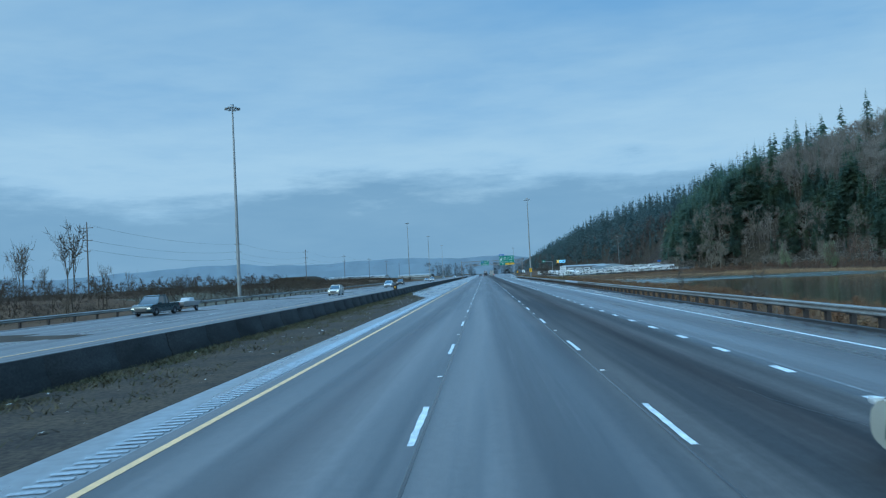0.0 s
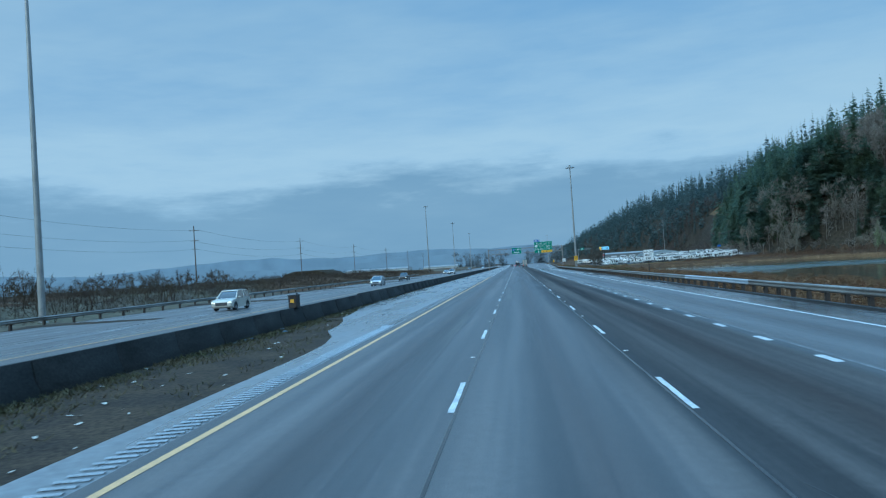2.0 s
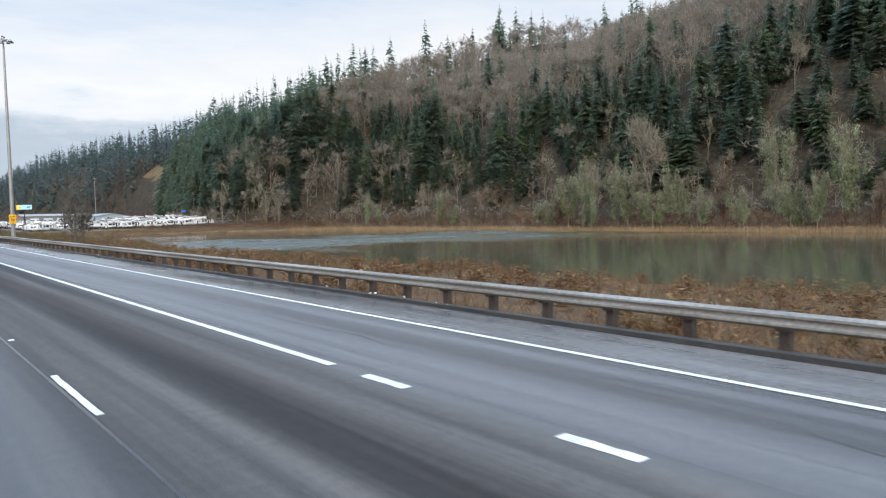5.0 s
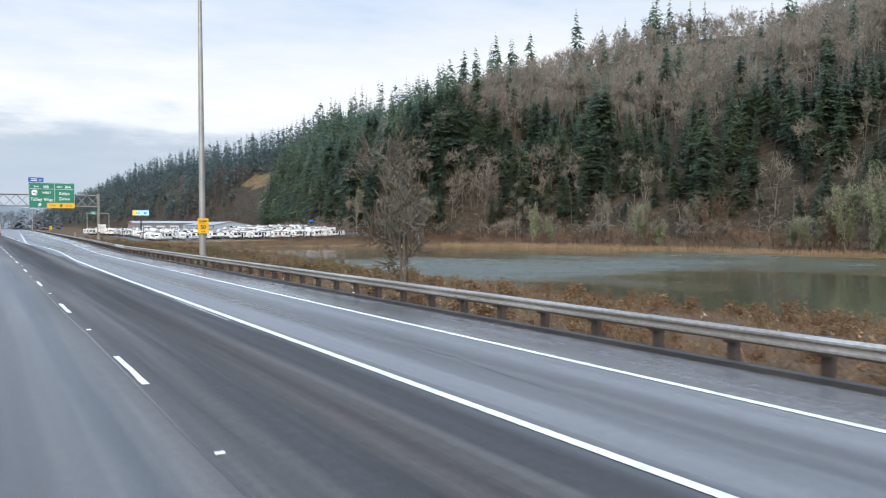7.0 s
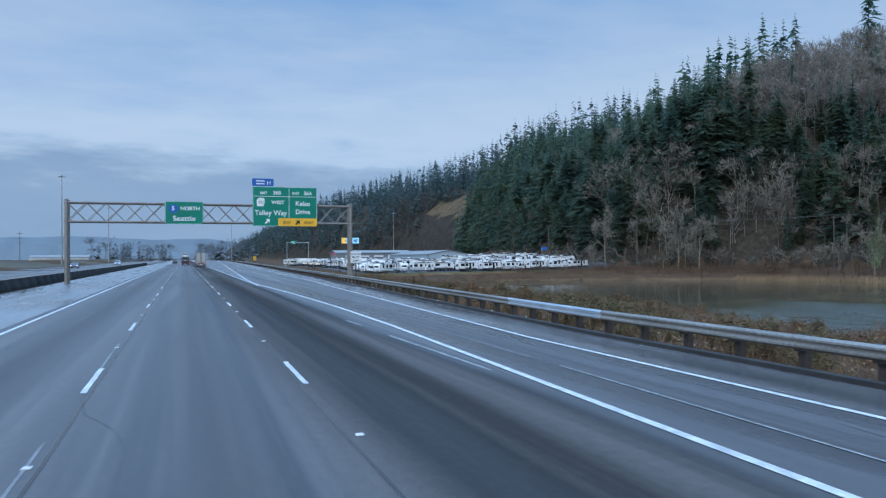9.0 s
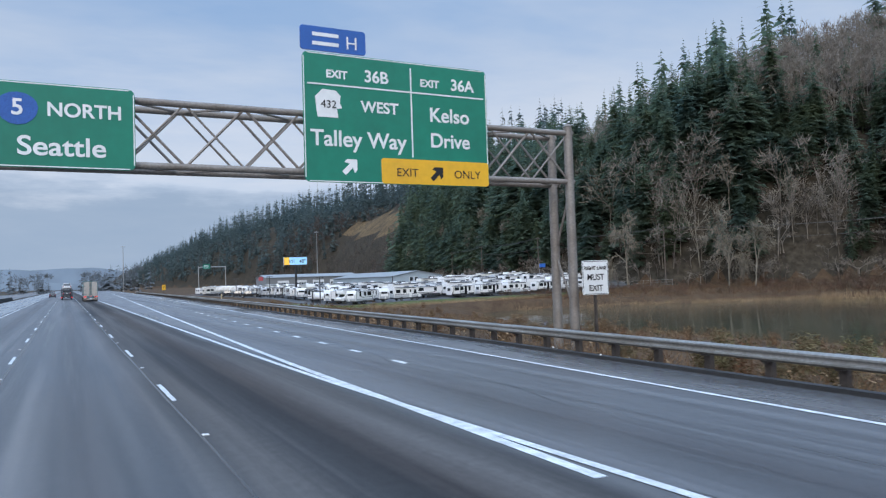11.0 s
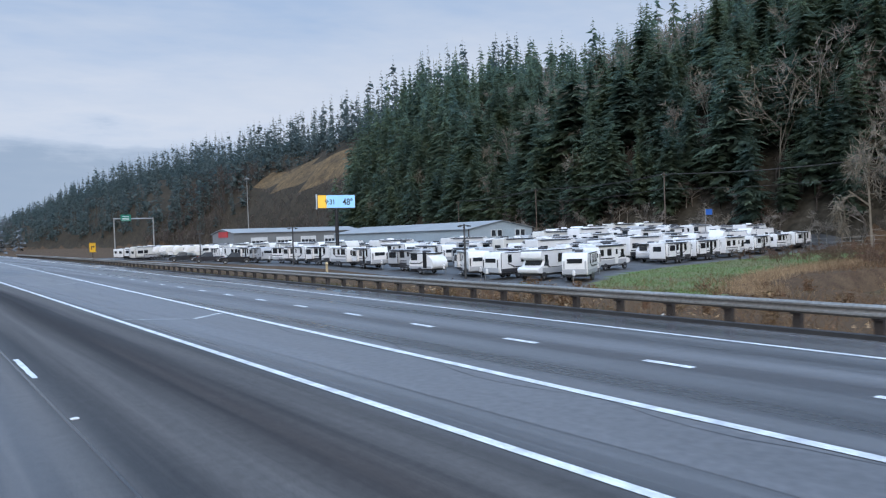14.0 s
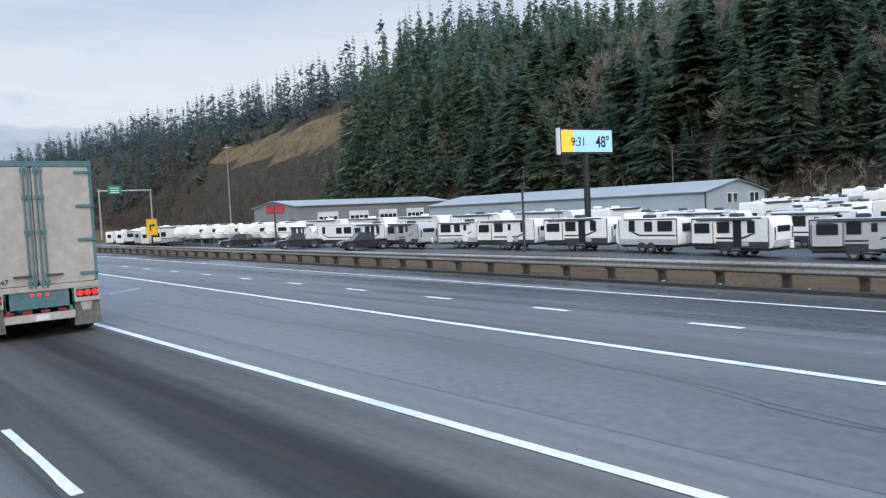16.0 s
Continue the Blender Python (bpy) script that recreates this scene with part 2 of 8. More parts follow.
M = dict(
    asphalt=road_material("asphalt", (0.050, 0.049, 0.049), (0.112, 0.104, 0.098), 0.50, 0.40),
    asphalt_old=road_material("asphalt_old", (0.058, 0.057, 0.058), (0.106, 0.102, 0.100), 0.38, 0.36),
    gore=material("gore_asphalt", (0.095, 0.091, 0.091), 0.40, second=(0.135, 0.128, 0.126), scale=2.0, stretch=(1, 0.08, 1), fine=6, mottle=0.4, bump=0.2, rough_var=0.1),
    wet_shoulder=material("wet_shoulder_asphalt", (0.095, 0.092, 0.092), 0.24, second=(0.15, 0.142, 0.138), scale=1.6, stretch=(1, 0.1, 1), fine=6, mottle=0.4, bump=0.12, rough_var=0.14),
    shoulder=material("shoulder_concrete", (0.115, 0.12, 0.125), 0.30, second=(0.25, 0.26, 0.27), scale=1.6, stretch=(1, 0.12, 1), fine=4, mottle=0.5, bump=0.15, rough_var=0.16),
    paint_white=material("road_paint_white", (0.70, 0.70, 0.69), 0.55, second=(0.42, 0.42, 0.42), scale=0.35, fine=25, mottle=0.35),
    paint_yellow=material("road_paint_yellow", (0.74, 0.46, 0.20), 0.5, second=(0.56, 0.36, 0.17), scale=0.4, fine=25, mottle=0.35),
    tar=material("tar", (0.018, 0.018, 0.019), 0.25, scale=1.0),
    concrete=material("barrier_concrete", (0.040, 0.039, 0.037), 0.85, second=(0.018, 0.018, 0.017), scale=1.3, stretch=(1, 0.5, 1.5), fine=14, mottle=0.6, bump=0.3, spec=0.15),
    concrete_light=material("post_concrete", (0.34, 0.34, 0.33), 0.8, second=(0.25, 0.25, 0.24), scale=1.0, fine=12, mottle=0.3),
    dirt=material("dirt", (0.036, 0.028, 0.021), 0.95, second=(0.066, 0.048, 0.030), scale=1.6, fine=9, mottle=1.0, bump=0.5, spec=0.2),
    verge=material("brambles_ground", (0.070, 0.042, 0.024), 0.95, spec=0.1, second=(0.105, 0.067, 0.038), scale=2.0, fine=7, mottle=1.0, bump=0.6),
    grass=material("winter_grass", (0.084, 0.138, 0.030), 0.9, second=(0.130, 0.112, 0.050), scale=5.0, fine=5, mottle=0.9, bump=0.5),
    field=material("field", (0.095, 0.083, 0.045), 0.95, second=(0.055, 0.042, 0.030), scale=14.0, stretch=(1, 0.5, 1), fine=1.3, mottle=0.9),
    forest_floor=material("forest_floor", (0.036, 0.031, 0.023), 1.0, spec=0.08, second=(0.062, 0.049, 0.034), scale=9.0, fine=0.8, mottle=0.9),
    slope=material("bare_slope", (0.165, 0.110, 0.056), 1.0, spec=0.1, second=(0.080, 0.058, 0.036), scale=9.0, fine=0.6, mottle=0.8),
    lot=material("lot_gravel", (0.040, 0.038, 0.036), 0.6, second=(0.068, 0.063, 0.058), scale=5.0, fine=6, mottle=0.6, rough_var=0.2),
    # needle colour lifted and tinted blue to imitate haze over the wood
    conifer=material("hazed_fir_needles", (0.100, 0.148, 0.120), 0.85, leaf=0.7, second=(0.155, 0.188, 0.105), scale=13.0, fine=0.5, mottle=0.6, per_piece=0.25, spec=0.15),
    # paler, bluer needles for the far firs: distance haze painted in
    conifer_hazed=material("hazed_fir", (0.092, 0.126, 0.122), 0.95, leaf=0.5, second=(0.125, 0.148, 0.136), scale=30.0, fine=0.3, mottle=0.3, per_piece=0.15, spec=0.05),
    brush=material("shore_brush", (0.16, 0.088, 0.062), 0.95, leaf=0.3, second=(0.11, 0.085, 0.055), scale=6.0, fine=1.0, mottle=0.5, per_piece=0.3, spec=0.2),
    kerb=material("kerb_asphalt", (0.024, 0.022, 0.021), 0.6, second=(0.042, 0.038, 0.034), scale=1.2, fine=20, mottle=0.6, bump=0.4),
    bare_bark=material("bare_bark", (0.13, 0.115, 0.095), 0.95, second=(0.09, 0.078, 0.064), scale=3.0, fine=4, mottle=0.5, per_piece=0.2, spec=0.2),
    twig=material("bare_twigs", (0.285, 0.245, 0.200), 0.95, leaf=0.3, second=(0.20, 0.165, 0.132), scale=11.0, fine=1.0, mottle=0.5, per_piece=0.3, spec=0.2),
    far_twig=material("far_bare_woods", (0.150, 0.118, 0.100), 0.95, leaf=0.3, second=(0.105, 0.088, 0.076), scale=14.0, fine=0.5, mottle=0.4, per_piece=0.2, spec=0.1),
    pale_twig=material("pale_lichen_twigs", (0.215, 0.185, 0.145), 0.95, second=(0.155, 0.135, 0.10), scale=5.0, fine=1.0, mottle=0.4, per_piece=0.25, spec=0.2),
    olive=material("lichen_leaves", (0.30, 0.34, 0.20), 0.9, leaf=0.35, second=(0.165, 0.18, 0.10), scale=3.5, fine=1.0, mottle=0.7, per_piece=0.4, spec=0.2),
    reed=material("dry_reeds", (0.42, 0.29, 0.17), 0.95, leaf=0.3, second=(0.30, 0.20, 0.115), scale=4.0, fine=2.0, mottle=0.5, per_piece=0.35, spec=0.2),
    bramble=material("bramble_stems", (0.165, 0.083, 0.047), 0.95, leaf=0.3, second=(0.205, 0.145, 0.078), scale=1.5, fine=3.0, mottle=0.8, per_piece=0.5, spec=0.15),
    scrub=material("dark_scrub", (0.052, 0.038, 0.030), 0.95, second=(0.080, 0.064, 0.042), scale=9.0, fine=1.0, mottle=0.6, per_piece=0.3, spec=0.15),
    tuft=material("dead_grass", (0.105, 0.085, 0.048), 0.95, second=(0.065, 0.066, 0.030), scale=2.0, fine=3.0, mottle=0.6, per_piece=0.4, spec=0.2),
    galv=material("galvanised_rail", (0.31, 0.295, 0.27), 0.55, metal=0.35, second=(0.17, 0.15, 0.125), scale=1.6, stretch=(1, 0.35, 4), fine=14, mottle=0.5),
    galv_new=material("new_galvanised_rail", (0.72, 0.74, 0.76), 0.30, metal=0.8, second=(0.60, 0.62, 0.64), scale=1.5, fine=20, mottle=0.15),
    galv_post=material("weathered_post", (0.060, 0.048, 0.040), 0.85, second=(0.036, 0.027, 0.023), scale=0.5, fine=20, mottle=0.5),
    steel=material("grey_steel", (0.36, 0.36, 0.35), 0.5, metal=0.45, second=(0.27, 0.265, 0.25), scale=1.5, fine=14, mottle=0.25),
    steel_rust=material("weathered_truss_steel", (0.27, 0.245, 0.22), 0.6, metal=0.3, second=(0.19, 0.16, 0.135), scale=1.0, fine=14, mottle=0.35),
    pole_wood=material("pole_wood", (0.105, 0.074, 0.056), 0.95, second=(0.13, 0.11, 0.09), scale=0.6, stretch=(1, 1, 0.1), fine=14, mottle=0.5),
    wire=material("wire", (0.07, 0.07, 0.07), 0.6),
    # blue-grey of the air haze is put into the hills' base colour
    hill_hazed=material("hazed_hills", (0.27, 0.345, 0.43), 1.0, second=(0.255, 0.33, 0.415), scale=300.0, fine=0.01, mottle=0.2, spec=0.0),
    tree_hazed=material("hazed_trees", (0.135, 0.155, 0.172), 1.0, second=(0.165, 0.172, 0.175), scale=30.0, fine=0.2, mottle=0.5, spec=0.0),
)


def water_material():
    m = bpy.data.materials.new("lake_water")
    m.use_nodes = True
    nt = m.node_tree
    b = nt.nodes["Principled BSDF"]
    b.inputs["Base Color"].default_value = (0.066, 0.066, 0.040, 1)
    b.inputs["Roughness"].default_value, b.inputs["IOR"].default_value, b.inputs["Specular IOR Level"].default_value = 0.07, 1.4, 0.9
    src = nt.nodes.new("ShaderNodeNewGeometry").outputs["Position"]
    heights = []
    for scale, stretch in ((0.9, (0.35, 1.3, 1)), (0.035, (1, 0.6, 1))):
        mp = nt.nodes.new("ShaderNodeMapping")
        mp.inputs["Scale"].default_value = stretch
        nt.links.new(src, mp.inputs[0])
        n = nt.nodes.new("ShaderNodeTexNoise")
        n.inputs["Scale"].default_value, n.inputs["Detail"].default_value = scale, 4
        nt.links.new(mp.outputs[0], n.inputs["Vector"])
        heights.append(n.outputs["Fac"])
    # ripples are strong where the wind reaches the water and fade where it lies calm
    gate = nt.nodes.new("ShaderNodeMapRange")
    gate.inputs[1].default_value, gate.inputs[2].default_value, gate.inputs[3].default_value, gate.inputs[4].default_value = 0.22, 0.72, 0.02, 1.0
    sy = nt.nodes.new("ShaderNodeSeparateXYZ")
    nt.links.new(src, sy.inputs[0])
    open_water = nt.nodes.new("ShaderNodeMapRange")
    open_water.inputs[1].default_value, open_water.inputs[2].default_value, open_water.inputs[3].default_value, open_water.inputs[4].default_value = 232, 318, -0.5, 0.22
    nt.links.new(sy.outputs[1], open_water.inputs[0])
    wind = nt.nodes.new("ShaderNodeMath")
    nt.links.new(heights[1], wind.inputs[0])
    lee = nt.nodes.new("ShaderNodeMapRange")
    lee.inputs[1].default_value, lee.inputs[2].default_value, lee.inputs[3].default_value, lee.inputs[4].default_value = 300, 375, 0.0, -0.8
    nt.links.new(sy.outputs[1], lee.inputs[0])
    both = nt.nodes.new("ShaderNodeMath")
    nt.links.new(open_water.outputs[0], both.inputs[0])
    nt.links.new(lee.outputs[0], both.inputs[1])
    nt.links.new(both.outputs[0], wind.inputs[1])
    nt.links.new(wind.outputs[0], gate.inputs[0])
    bp = nt.nodes.new("ShaderNodeBump")
    bp.inputs["Distance"].default_value = 2.2
    haze = nt.nodes.new("ShaderNodeMapRange")
    haze.inputs[1].default_value, haze.inputs[2].default_value, haze.inputs[3].default_value, haze.inputs[4].default_value = 0.03, 1.0, 0.03, 0.46
    nt.links.new(gate.outputs[0], haze.inputs[0])
    nt.links.new(haze.outputs[0], b.inputs["Roughness"])
    nt.links.new(gate.outputs[0], bp.inputs["Strength"])
    nt.links.new(heights[0], bp.inputs["Height"])
    nt.links.new(bp.outputs[0], b.inputs["Normal"])
    return m


M["water"] = water_material()


# ---- mesh helpers ----
class Geo:
    """Collects corners and faces of one mesh."""

    def __init__(self):
        self.v, self.f = [], []

    def add(self, verts, faces, m=None):
        k = len(self.v)
        self.v += [tuple(m @ Vector(p)) for p in verts] if m is not None else [tuple(p) for p in verts]
        self.f += [tuple(i + k for i in face) for face in faces]
        return self

    def box(self, x0, x1, y0, y1, z0, z1, m=None):
        p = [(x, y, z) for z in (z0, z1) for y in (y0, y1) for x in (x0, x1)]
        return self.add(p, [(0, 2, 3, 1), (4, 5, 7, 6), (0, 1, 5, 4), (1, 3, 7, 5), (3, 2, 6, 7), (2, 0, 4, 6)], m)

    def prism(self, outline, axis, a, b, ch=0.0, m=None):
        """An outline of two coordinates drawn out along an axis, its end edges chamfered by ch."""
        n = len(outline)
        cx, cy = sum(p[0] for p in outline) / n, sum(p[1] for p in outline) / n
        rings = [(a, ch), (a + ch, 0), (b - ch, 0), (b, ch)] if ch else [(a, 0), (b, 0)]
        verts = []
        for w, inset in rings:
            for u, v in outline:
                d = math.hypot(u - cx, v - cy) or 1
                k = 1 - inset / d
                q = (cx + (u - cx) * k, cy + (v - cy) * k)
                verts.append({"x": (w, *q), "y": (q[0], w, q[1]), "z": (*q, w)}[axis])
        faces = [tuple(range(n)), tuple(range(n * len(rings) - n, n * len(rings)))[::-1]]
        for r in range(len(rings) - 1):
            for i in range(n):
                j = (i + 1) % n
                faces.append((r * n + i, r * n + n + i, r * n + n + j, r * n + j))
        return self.add(verts, faces, m)

    def cone(self, p0, p1, r0, r1, n=8, cap=True):
        p0, p1 = Vector(p0), Vector(p1)
        w = (p1 - p0).normalized()
        u = w.orthogonal().normalized()
        v = w.cross(u)
        verts = []
        for p, r in ((p0, r0), (p1, r1)):
            verts += [p + r * (math.cos(2 * math.pi * i / n) * u + math.sin(2 * math.pi * i / n) * v) for i in range(n)]
        faces = [(i, (i + 1) % n, n + (i + 1) % n, n + i) for i in range(n)]
        if cap:
            faces += [tuple(range(n))[::-1], tuple(range(n, 2 * n))]
        return self.add(verts, faces)

    def tube(self, points, r, n=6):
        for a, b in zip(points, points[1:]):
            self.cone(a, b, r, r, n)
        return self

    def mesh(self, name, mat, smooth=True):
        me = bpy.data.meshes.new(name)
        me.from_pydata(self.v, [], self.f)
        if mat:
            me.materials.append(mat)
        if smooth:
            me.shade_smooth()
            me.set_sharp_from_angle(angle=radians(38))
        me.update()
        return me


def thing(name, at, label, category, group="", kind="", turn=0.0):
    ob = new(name)
    ob.empty_display_size = 0.3
    ob.matrix_world = pose(*at, 0, 0, turn)
    return tagged(ob, label, category, group, kind)


def part(name, geo, mat, parent, label=""):
    ob = new(name, geo.mesh(name, mat) if isinstance(geo, Geo) else geo)
    ob.parent = parent
    return tagged(ob, label)


def single(name, geo, mat, label, category="", kind="", group="", at=None):
    ob = new(name, geo.mesh(name, mat))
    if at is not None:
        ob.matrix_world = at
    return tagged(ob, label, category, group, kind)


def interp(x, xs, ys):
    return float(np.interp(x, xs, ys))

# ---- the lie of the land ----
YELLOW, DASH_L, DASH_R, WHITE = -5.89, -1.976, 1.976, 5.80
EDGE_Y, EDGE_X = [-200, 285, 344, 530, 900], [9.5, 9.5, 12.15, 19.0, 30.0]
RAMP_Y, RAMP_X = [330, 346, 430, 500, 900], [5.82, 6.15, 9.15, 11.75, 26.0]
WATER_Z, LOT_Z, FOOT_Z = -4.2, -2.1, -1.0
NEAR_Y, NEAR_X = [-60, 112, 135, 172, 212, 252, 312, 337, 372, 389, 405, 418, 432, 442], [48, 46, 48, 52, 48, 47, 50, 56, 54, 50, 51, 56, 64, 71]
FAR_Y, FAR_X = [-60, 150, 230, 290, 340, 395, 418, 430, 438, 442], [195, 180, 166, 158, 154, 147, 134, 112, 88, 72]
FOOT_Y = [-300, 150, 230, 290, 340, 395, 425, 445, 458, 470, 500, 540, 600, 700, 760, 850, 1000, 1300, 1600, 2600]
FOOT_X = [215, 206, 194, 186, 182, 176, 168, 150, 134, 127, 126, 131, 150, 172, 182, 205, 215, 175, 150, 150]
RISE_Y = [-300, 150, 285, 340, 400, 480, 540, 600, 660, 700, 765, 790, 850, 1000, 1300, 1600, 2600]
RISE_H = [130, 122, 98, 93, 82, 82, 79, 75, 72, 72, 76, 110, 118, 106, 104, 104, 96]


def edge_x(y):
    return interp(y, EDGE_Y, EDGE_X)


def rail_x(y):
    return edge_x(y) + 2.45


def hill(x, y):
    d = x - interp(y, FOOT_Y, FOOT_X)
    if d <= 0:
        return 0.0
    # a higher shoulder stands behind the first rise
    back = min(1, max(0, (y - 150) / 60)) * min(1, max(0, (560 - y) / 90))
    return interp(y, RISE_Y, RISE_H) * (1 - math.exp(-d / interp(y, [600, 680, 770, 800], [62, 42, 34, 62]))) + back * min(26, max(0, 0.24 * (d - 96)))


def lot_south(x):
    """The lot's front edge towards the lake."""
    return interp(x, [36, 40, 47, 55, 67, 90, 118], [446.5, 448, 451.5, 456.5, 461, 464, 468])


def lot_z(x, y):
    """The lot lies level along the road and climbs towards the hill in its southern half."""
    k = min(1, max(0, (x - 62) / 46)) * min(1, max(0, (508 - y) / 12)) * min(1, max(0, (y - 465) / 22))
    n = min(1, max(0, (y - 468) / 36))
    return LOT_Z + 1.7 * k * k * (3 - 2 * k) + 0.75 * n * n * (3 - 2 * n)


def ground_z(x, y):
    rough = noise.noise((x * 0.11, y * 0.11, 0))
    fx = interp(y, FOOT_Y, FOOT_X)
    if x > fx:
        return FOOT_Z + hill(x, y) + 2.0 * noise.noise((x * 0.03, y * 0.03, 4))
    if x > rail_x(y) - 0.4:
        r = rail_x(y)
        flat = lot_z(x, y) - 0.02
        if y < 442:
            n, f = interp(y, NEAR_Y, NEAR_X), interp(y, FAR_Y, FAR_X)
            if x < n:
                bank = interp(x, [r, r + 1.0, r + 5, n - 8, n], [-0.1, -0.3, -0.9, -2.9, WATER_Z - 0.1])
            elif x < f:
                bank = interp(x, [n, n + 5, f - 4, f], [WATER_Z - 0.1, -5.4, -5.4, WATER_Z - 0.05])
            else:
                bank = interp(x, [f, f + 4, f + 9, max(f + 10, fx - 2), max(f + 12, fx)], [WATER_Z - 0.05, -3.6, -2.7, -1.4, FOOT_Z])
            south = lot_south(x)
            k = min(1, max(0, (y - (south - 13)) / 11))
            k = k * k * (3 - 2 * k)
            return bank * (1 - k) + interp(x, [r, r + 1, r + 8, 44, fx - 8, fx], [-0.1, -0.3, -1.1, flat, flat, FOOT_Z]) * k + 0.12 * rough
        south = lot_south(x)
        k = min(1, max(0, (y - (south - 13)) / 11))
        low = interp(x, [r, r + 1, r + 6, 40, 90, fx - 6, fx], [-0.1, -0.3, -1.0, -2.3, -2.4, -1.6, FOOT_Z])
        return (low + 0.12 * rough) * (1 - k) + interp(x, [r, r + 1, r + 8, 44, fx - 8, fx], [-0.1, -0.3, -1.1, flat, flat, FOOT_Z]) * k
    if x > -37.6:
        return -0.08
    return interp(x, [-800, -260, -120, -85, -70, -52, -42, -37.6], [-1.0, -0.6, 0.2, 1.0, 1.9, 1.6, 0.2, -0.1]) + 0.5 * rough


def bare_slope(x, y):
    """The open golden hillside north of the spur."""
    d = x - interp(y, FOOT_Y, FOOT_X) + 4 * noise.noise((x * 0.06, y * 0.06, 1))
    return 765 < y < 1030 and interp(y, [765, 800, 880, 960, 1030], [24, 26, 27, 32, 40]) < d < interp(y, [765, 800, 880, 960, 1030], [58, 54, 52, 56, 50])


def zone(x, y):
    fx = interp(y, FOOT_Y, FOOT_X)
    jitter = 3 * noise.noise((x * 0.2, y * 0.2, 9))
    if x > fx + jitter:
        if bare_slope(x, y):
            return 5
        return 4
    if x > rail_x(y) - 0.4:
        south = lot_south(x)
        if y > south + 0.3 * jitter and x > 44.5 + 0.2 * jitter and y < 640:
            return 6
        if 472 > y > south - 12 + 0.6 * jitter and x > 36 and x < 108:
            return 2
        return 1
    if x > -37.6:
        return 0
    return 3 if x + jitter < -84 or noise.noise((x * 0.03, y * 0.012, 2)) > 0.05 else 1


def build_ground():
    xs = sorted(set([-4500, -2500, -1500, -900, -600, -400, -300, -220, -170] + list(range(-140, -36, 6)) + [-37.6]
                    + [-20, 0, 8.0, 10.0, 11.5] + list(np.arange(12.5, 60, 1.5)) + list(range(60, 232, 4)) + list(range(232, 400, 9))
                    + [420, 480, 600, 900, 1500, 2500, 4500]))
    ys = sorted(set([-1500, -600, -300, -150, -80] + list(range(-40, 640, 4)) + [442.0 + 0.8 * k for k in range(35)] + list(range(640, 740, 25)) + list(range(740, 1040, 8)) + list(range(1040, 1700, 25)) + [1900, 2200, 2600, 3300, 4600]))
    verts = [(x, y, ground_z(x, y)) for y in ys for x in xs]
    w = len(xs)
    faces, mats = [], []
    for j in range(len(ys) - 1):
        for i in range(w - 1):
            faces.append((j * w + i, j * w + i + 1, j * w + w + i + 1, j * w + w + i))
            mats.append(zone((xs[i] + xs[i + 1]) / 2, (ys[j] + ys[j + 1]) / 2))
    me = bpy.data.meshes.new("ground")
    me.from_pydata(verts, [], faces)
    for k in ("dirt", "verge", "grass", "field", "forest_floor", "slope", "lot"):
        me.materials.append(M[k])
    me.polygons.foreach_set("material_index", mats)
    me.shade_smooth()
    tagged(new("ground", me), "brown winter verge, grass and wooded hillside", "ground", kind="structure")


build_ground()

water = Geo()
water.add([(26, -150, WATER_Z), (240, -150, WATER_Z), (240, 446, WATER_Z), (26, 446, WATER_Z)], [(0, 1, 2, 3)])
single("water", water, M["water"], "calm olive-brown lake with wind ripples", "lake", "structure")


def ribbon(name, left, right, ys, z, mat, label, category, thick=0.0, parent=None):
    """A strip of ground cover between two lines that may bend."""
    g = Geo()
    verts, faces = [], []
    for y in ys:
        verts += [(left(y), y, z), (right(y), y, z)]
        if thick:
            verts += [(left(y), y, z - thick), (right(y), y, z - thick)]
    s = 4 if thick else 2
    for i in range(len(ys) - 1):
        a, b = i * s, i * s + s
        faces.append((a, a + 1, b + 1, b))
        if thick:
            faces += [(a + 2, a, b, b + 2), (a + 1, a + 3, b + 3, b + 1)]
    g.add(verts, faces)
    if parent:
        return part(name, g, mat, parent)
    return single(name, g, mat, label, category, "structure")


YS = list(range(-140, 80, 10)) + list(range(80, 126, 3)) + list(range(130, 285, 5)) + list(range(285, 560, 5)) + list(range(560, 1500, 20))
road = ribbon("road", lambda y: YELLOW - 0.4, lambda y: WHITE + 0.3, YS, 0.0, M["asphalt"], "wet dark asphalt motorway with worn wheel tracks", "road", 0.3)
ramp = ribbon("road_2", lambda y: WHITE + 0.3, lambda y: edge_x(y) + 2.1, YS, -0.004, M["asphalt_old"], "wet grey asphalt exit lane and hard shoulder", "road", 0.3)
pavement = ribbon("pavement", lambda y: interp(y, [84, 88, 92, 97, 100, 104, 112, 122, 1500], [-7.55, -7.9, -9.2, -9.6, -10.6, -10.9, -11.9, -12.3, -12.3]), lambda y: YELLOW - 0.4, YS, -0.006, M["shoulder"], "wet pale concrete inner shoulder", "shoulder", 0.3)
ribbon("hard_shoulder", lambda y: edge_x(y) + 0.12, lambda y: edge_x(y) + 2.05, YS, 0.0, M["wet_shoulder"], "", "", parent=ramp)
far_road = ribbon("road_3", lambda y: -36.2, lambda y: -14.2, YS, -0.01, M["asphalt_old"], "wet grey asphalt opposite carriageway", "road", 0.3)


def strip(name, x, width, y0, y1, mat, parent, z=0.006, bend=None):
    ys = [y for y in YS if y0 < y < y1]
    ys = [y0, *ys, y1]
    mid = bend or (lambda y: x)
    return ribbon(name, lambda y: mid(y) - width / 2, lambda y: mid(y) + width / 2, ys, z, mat, "", "", parent=parent)


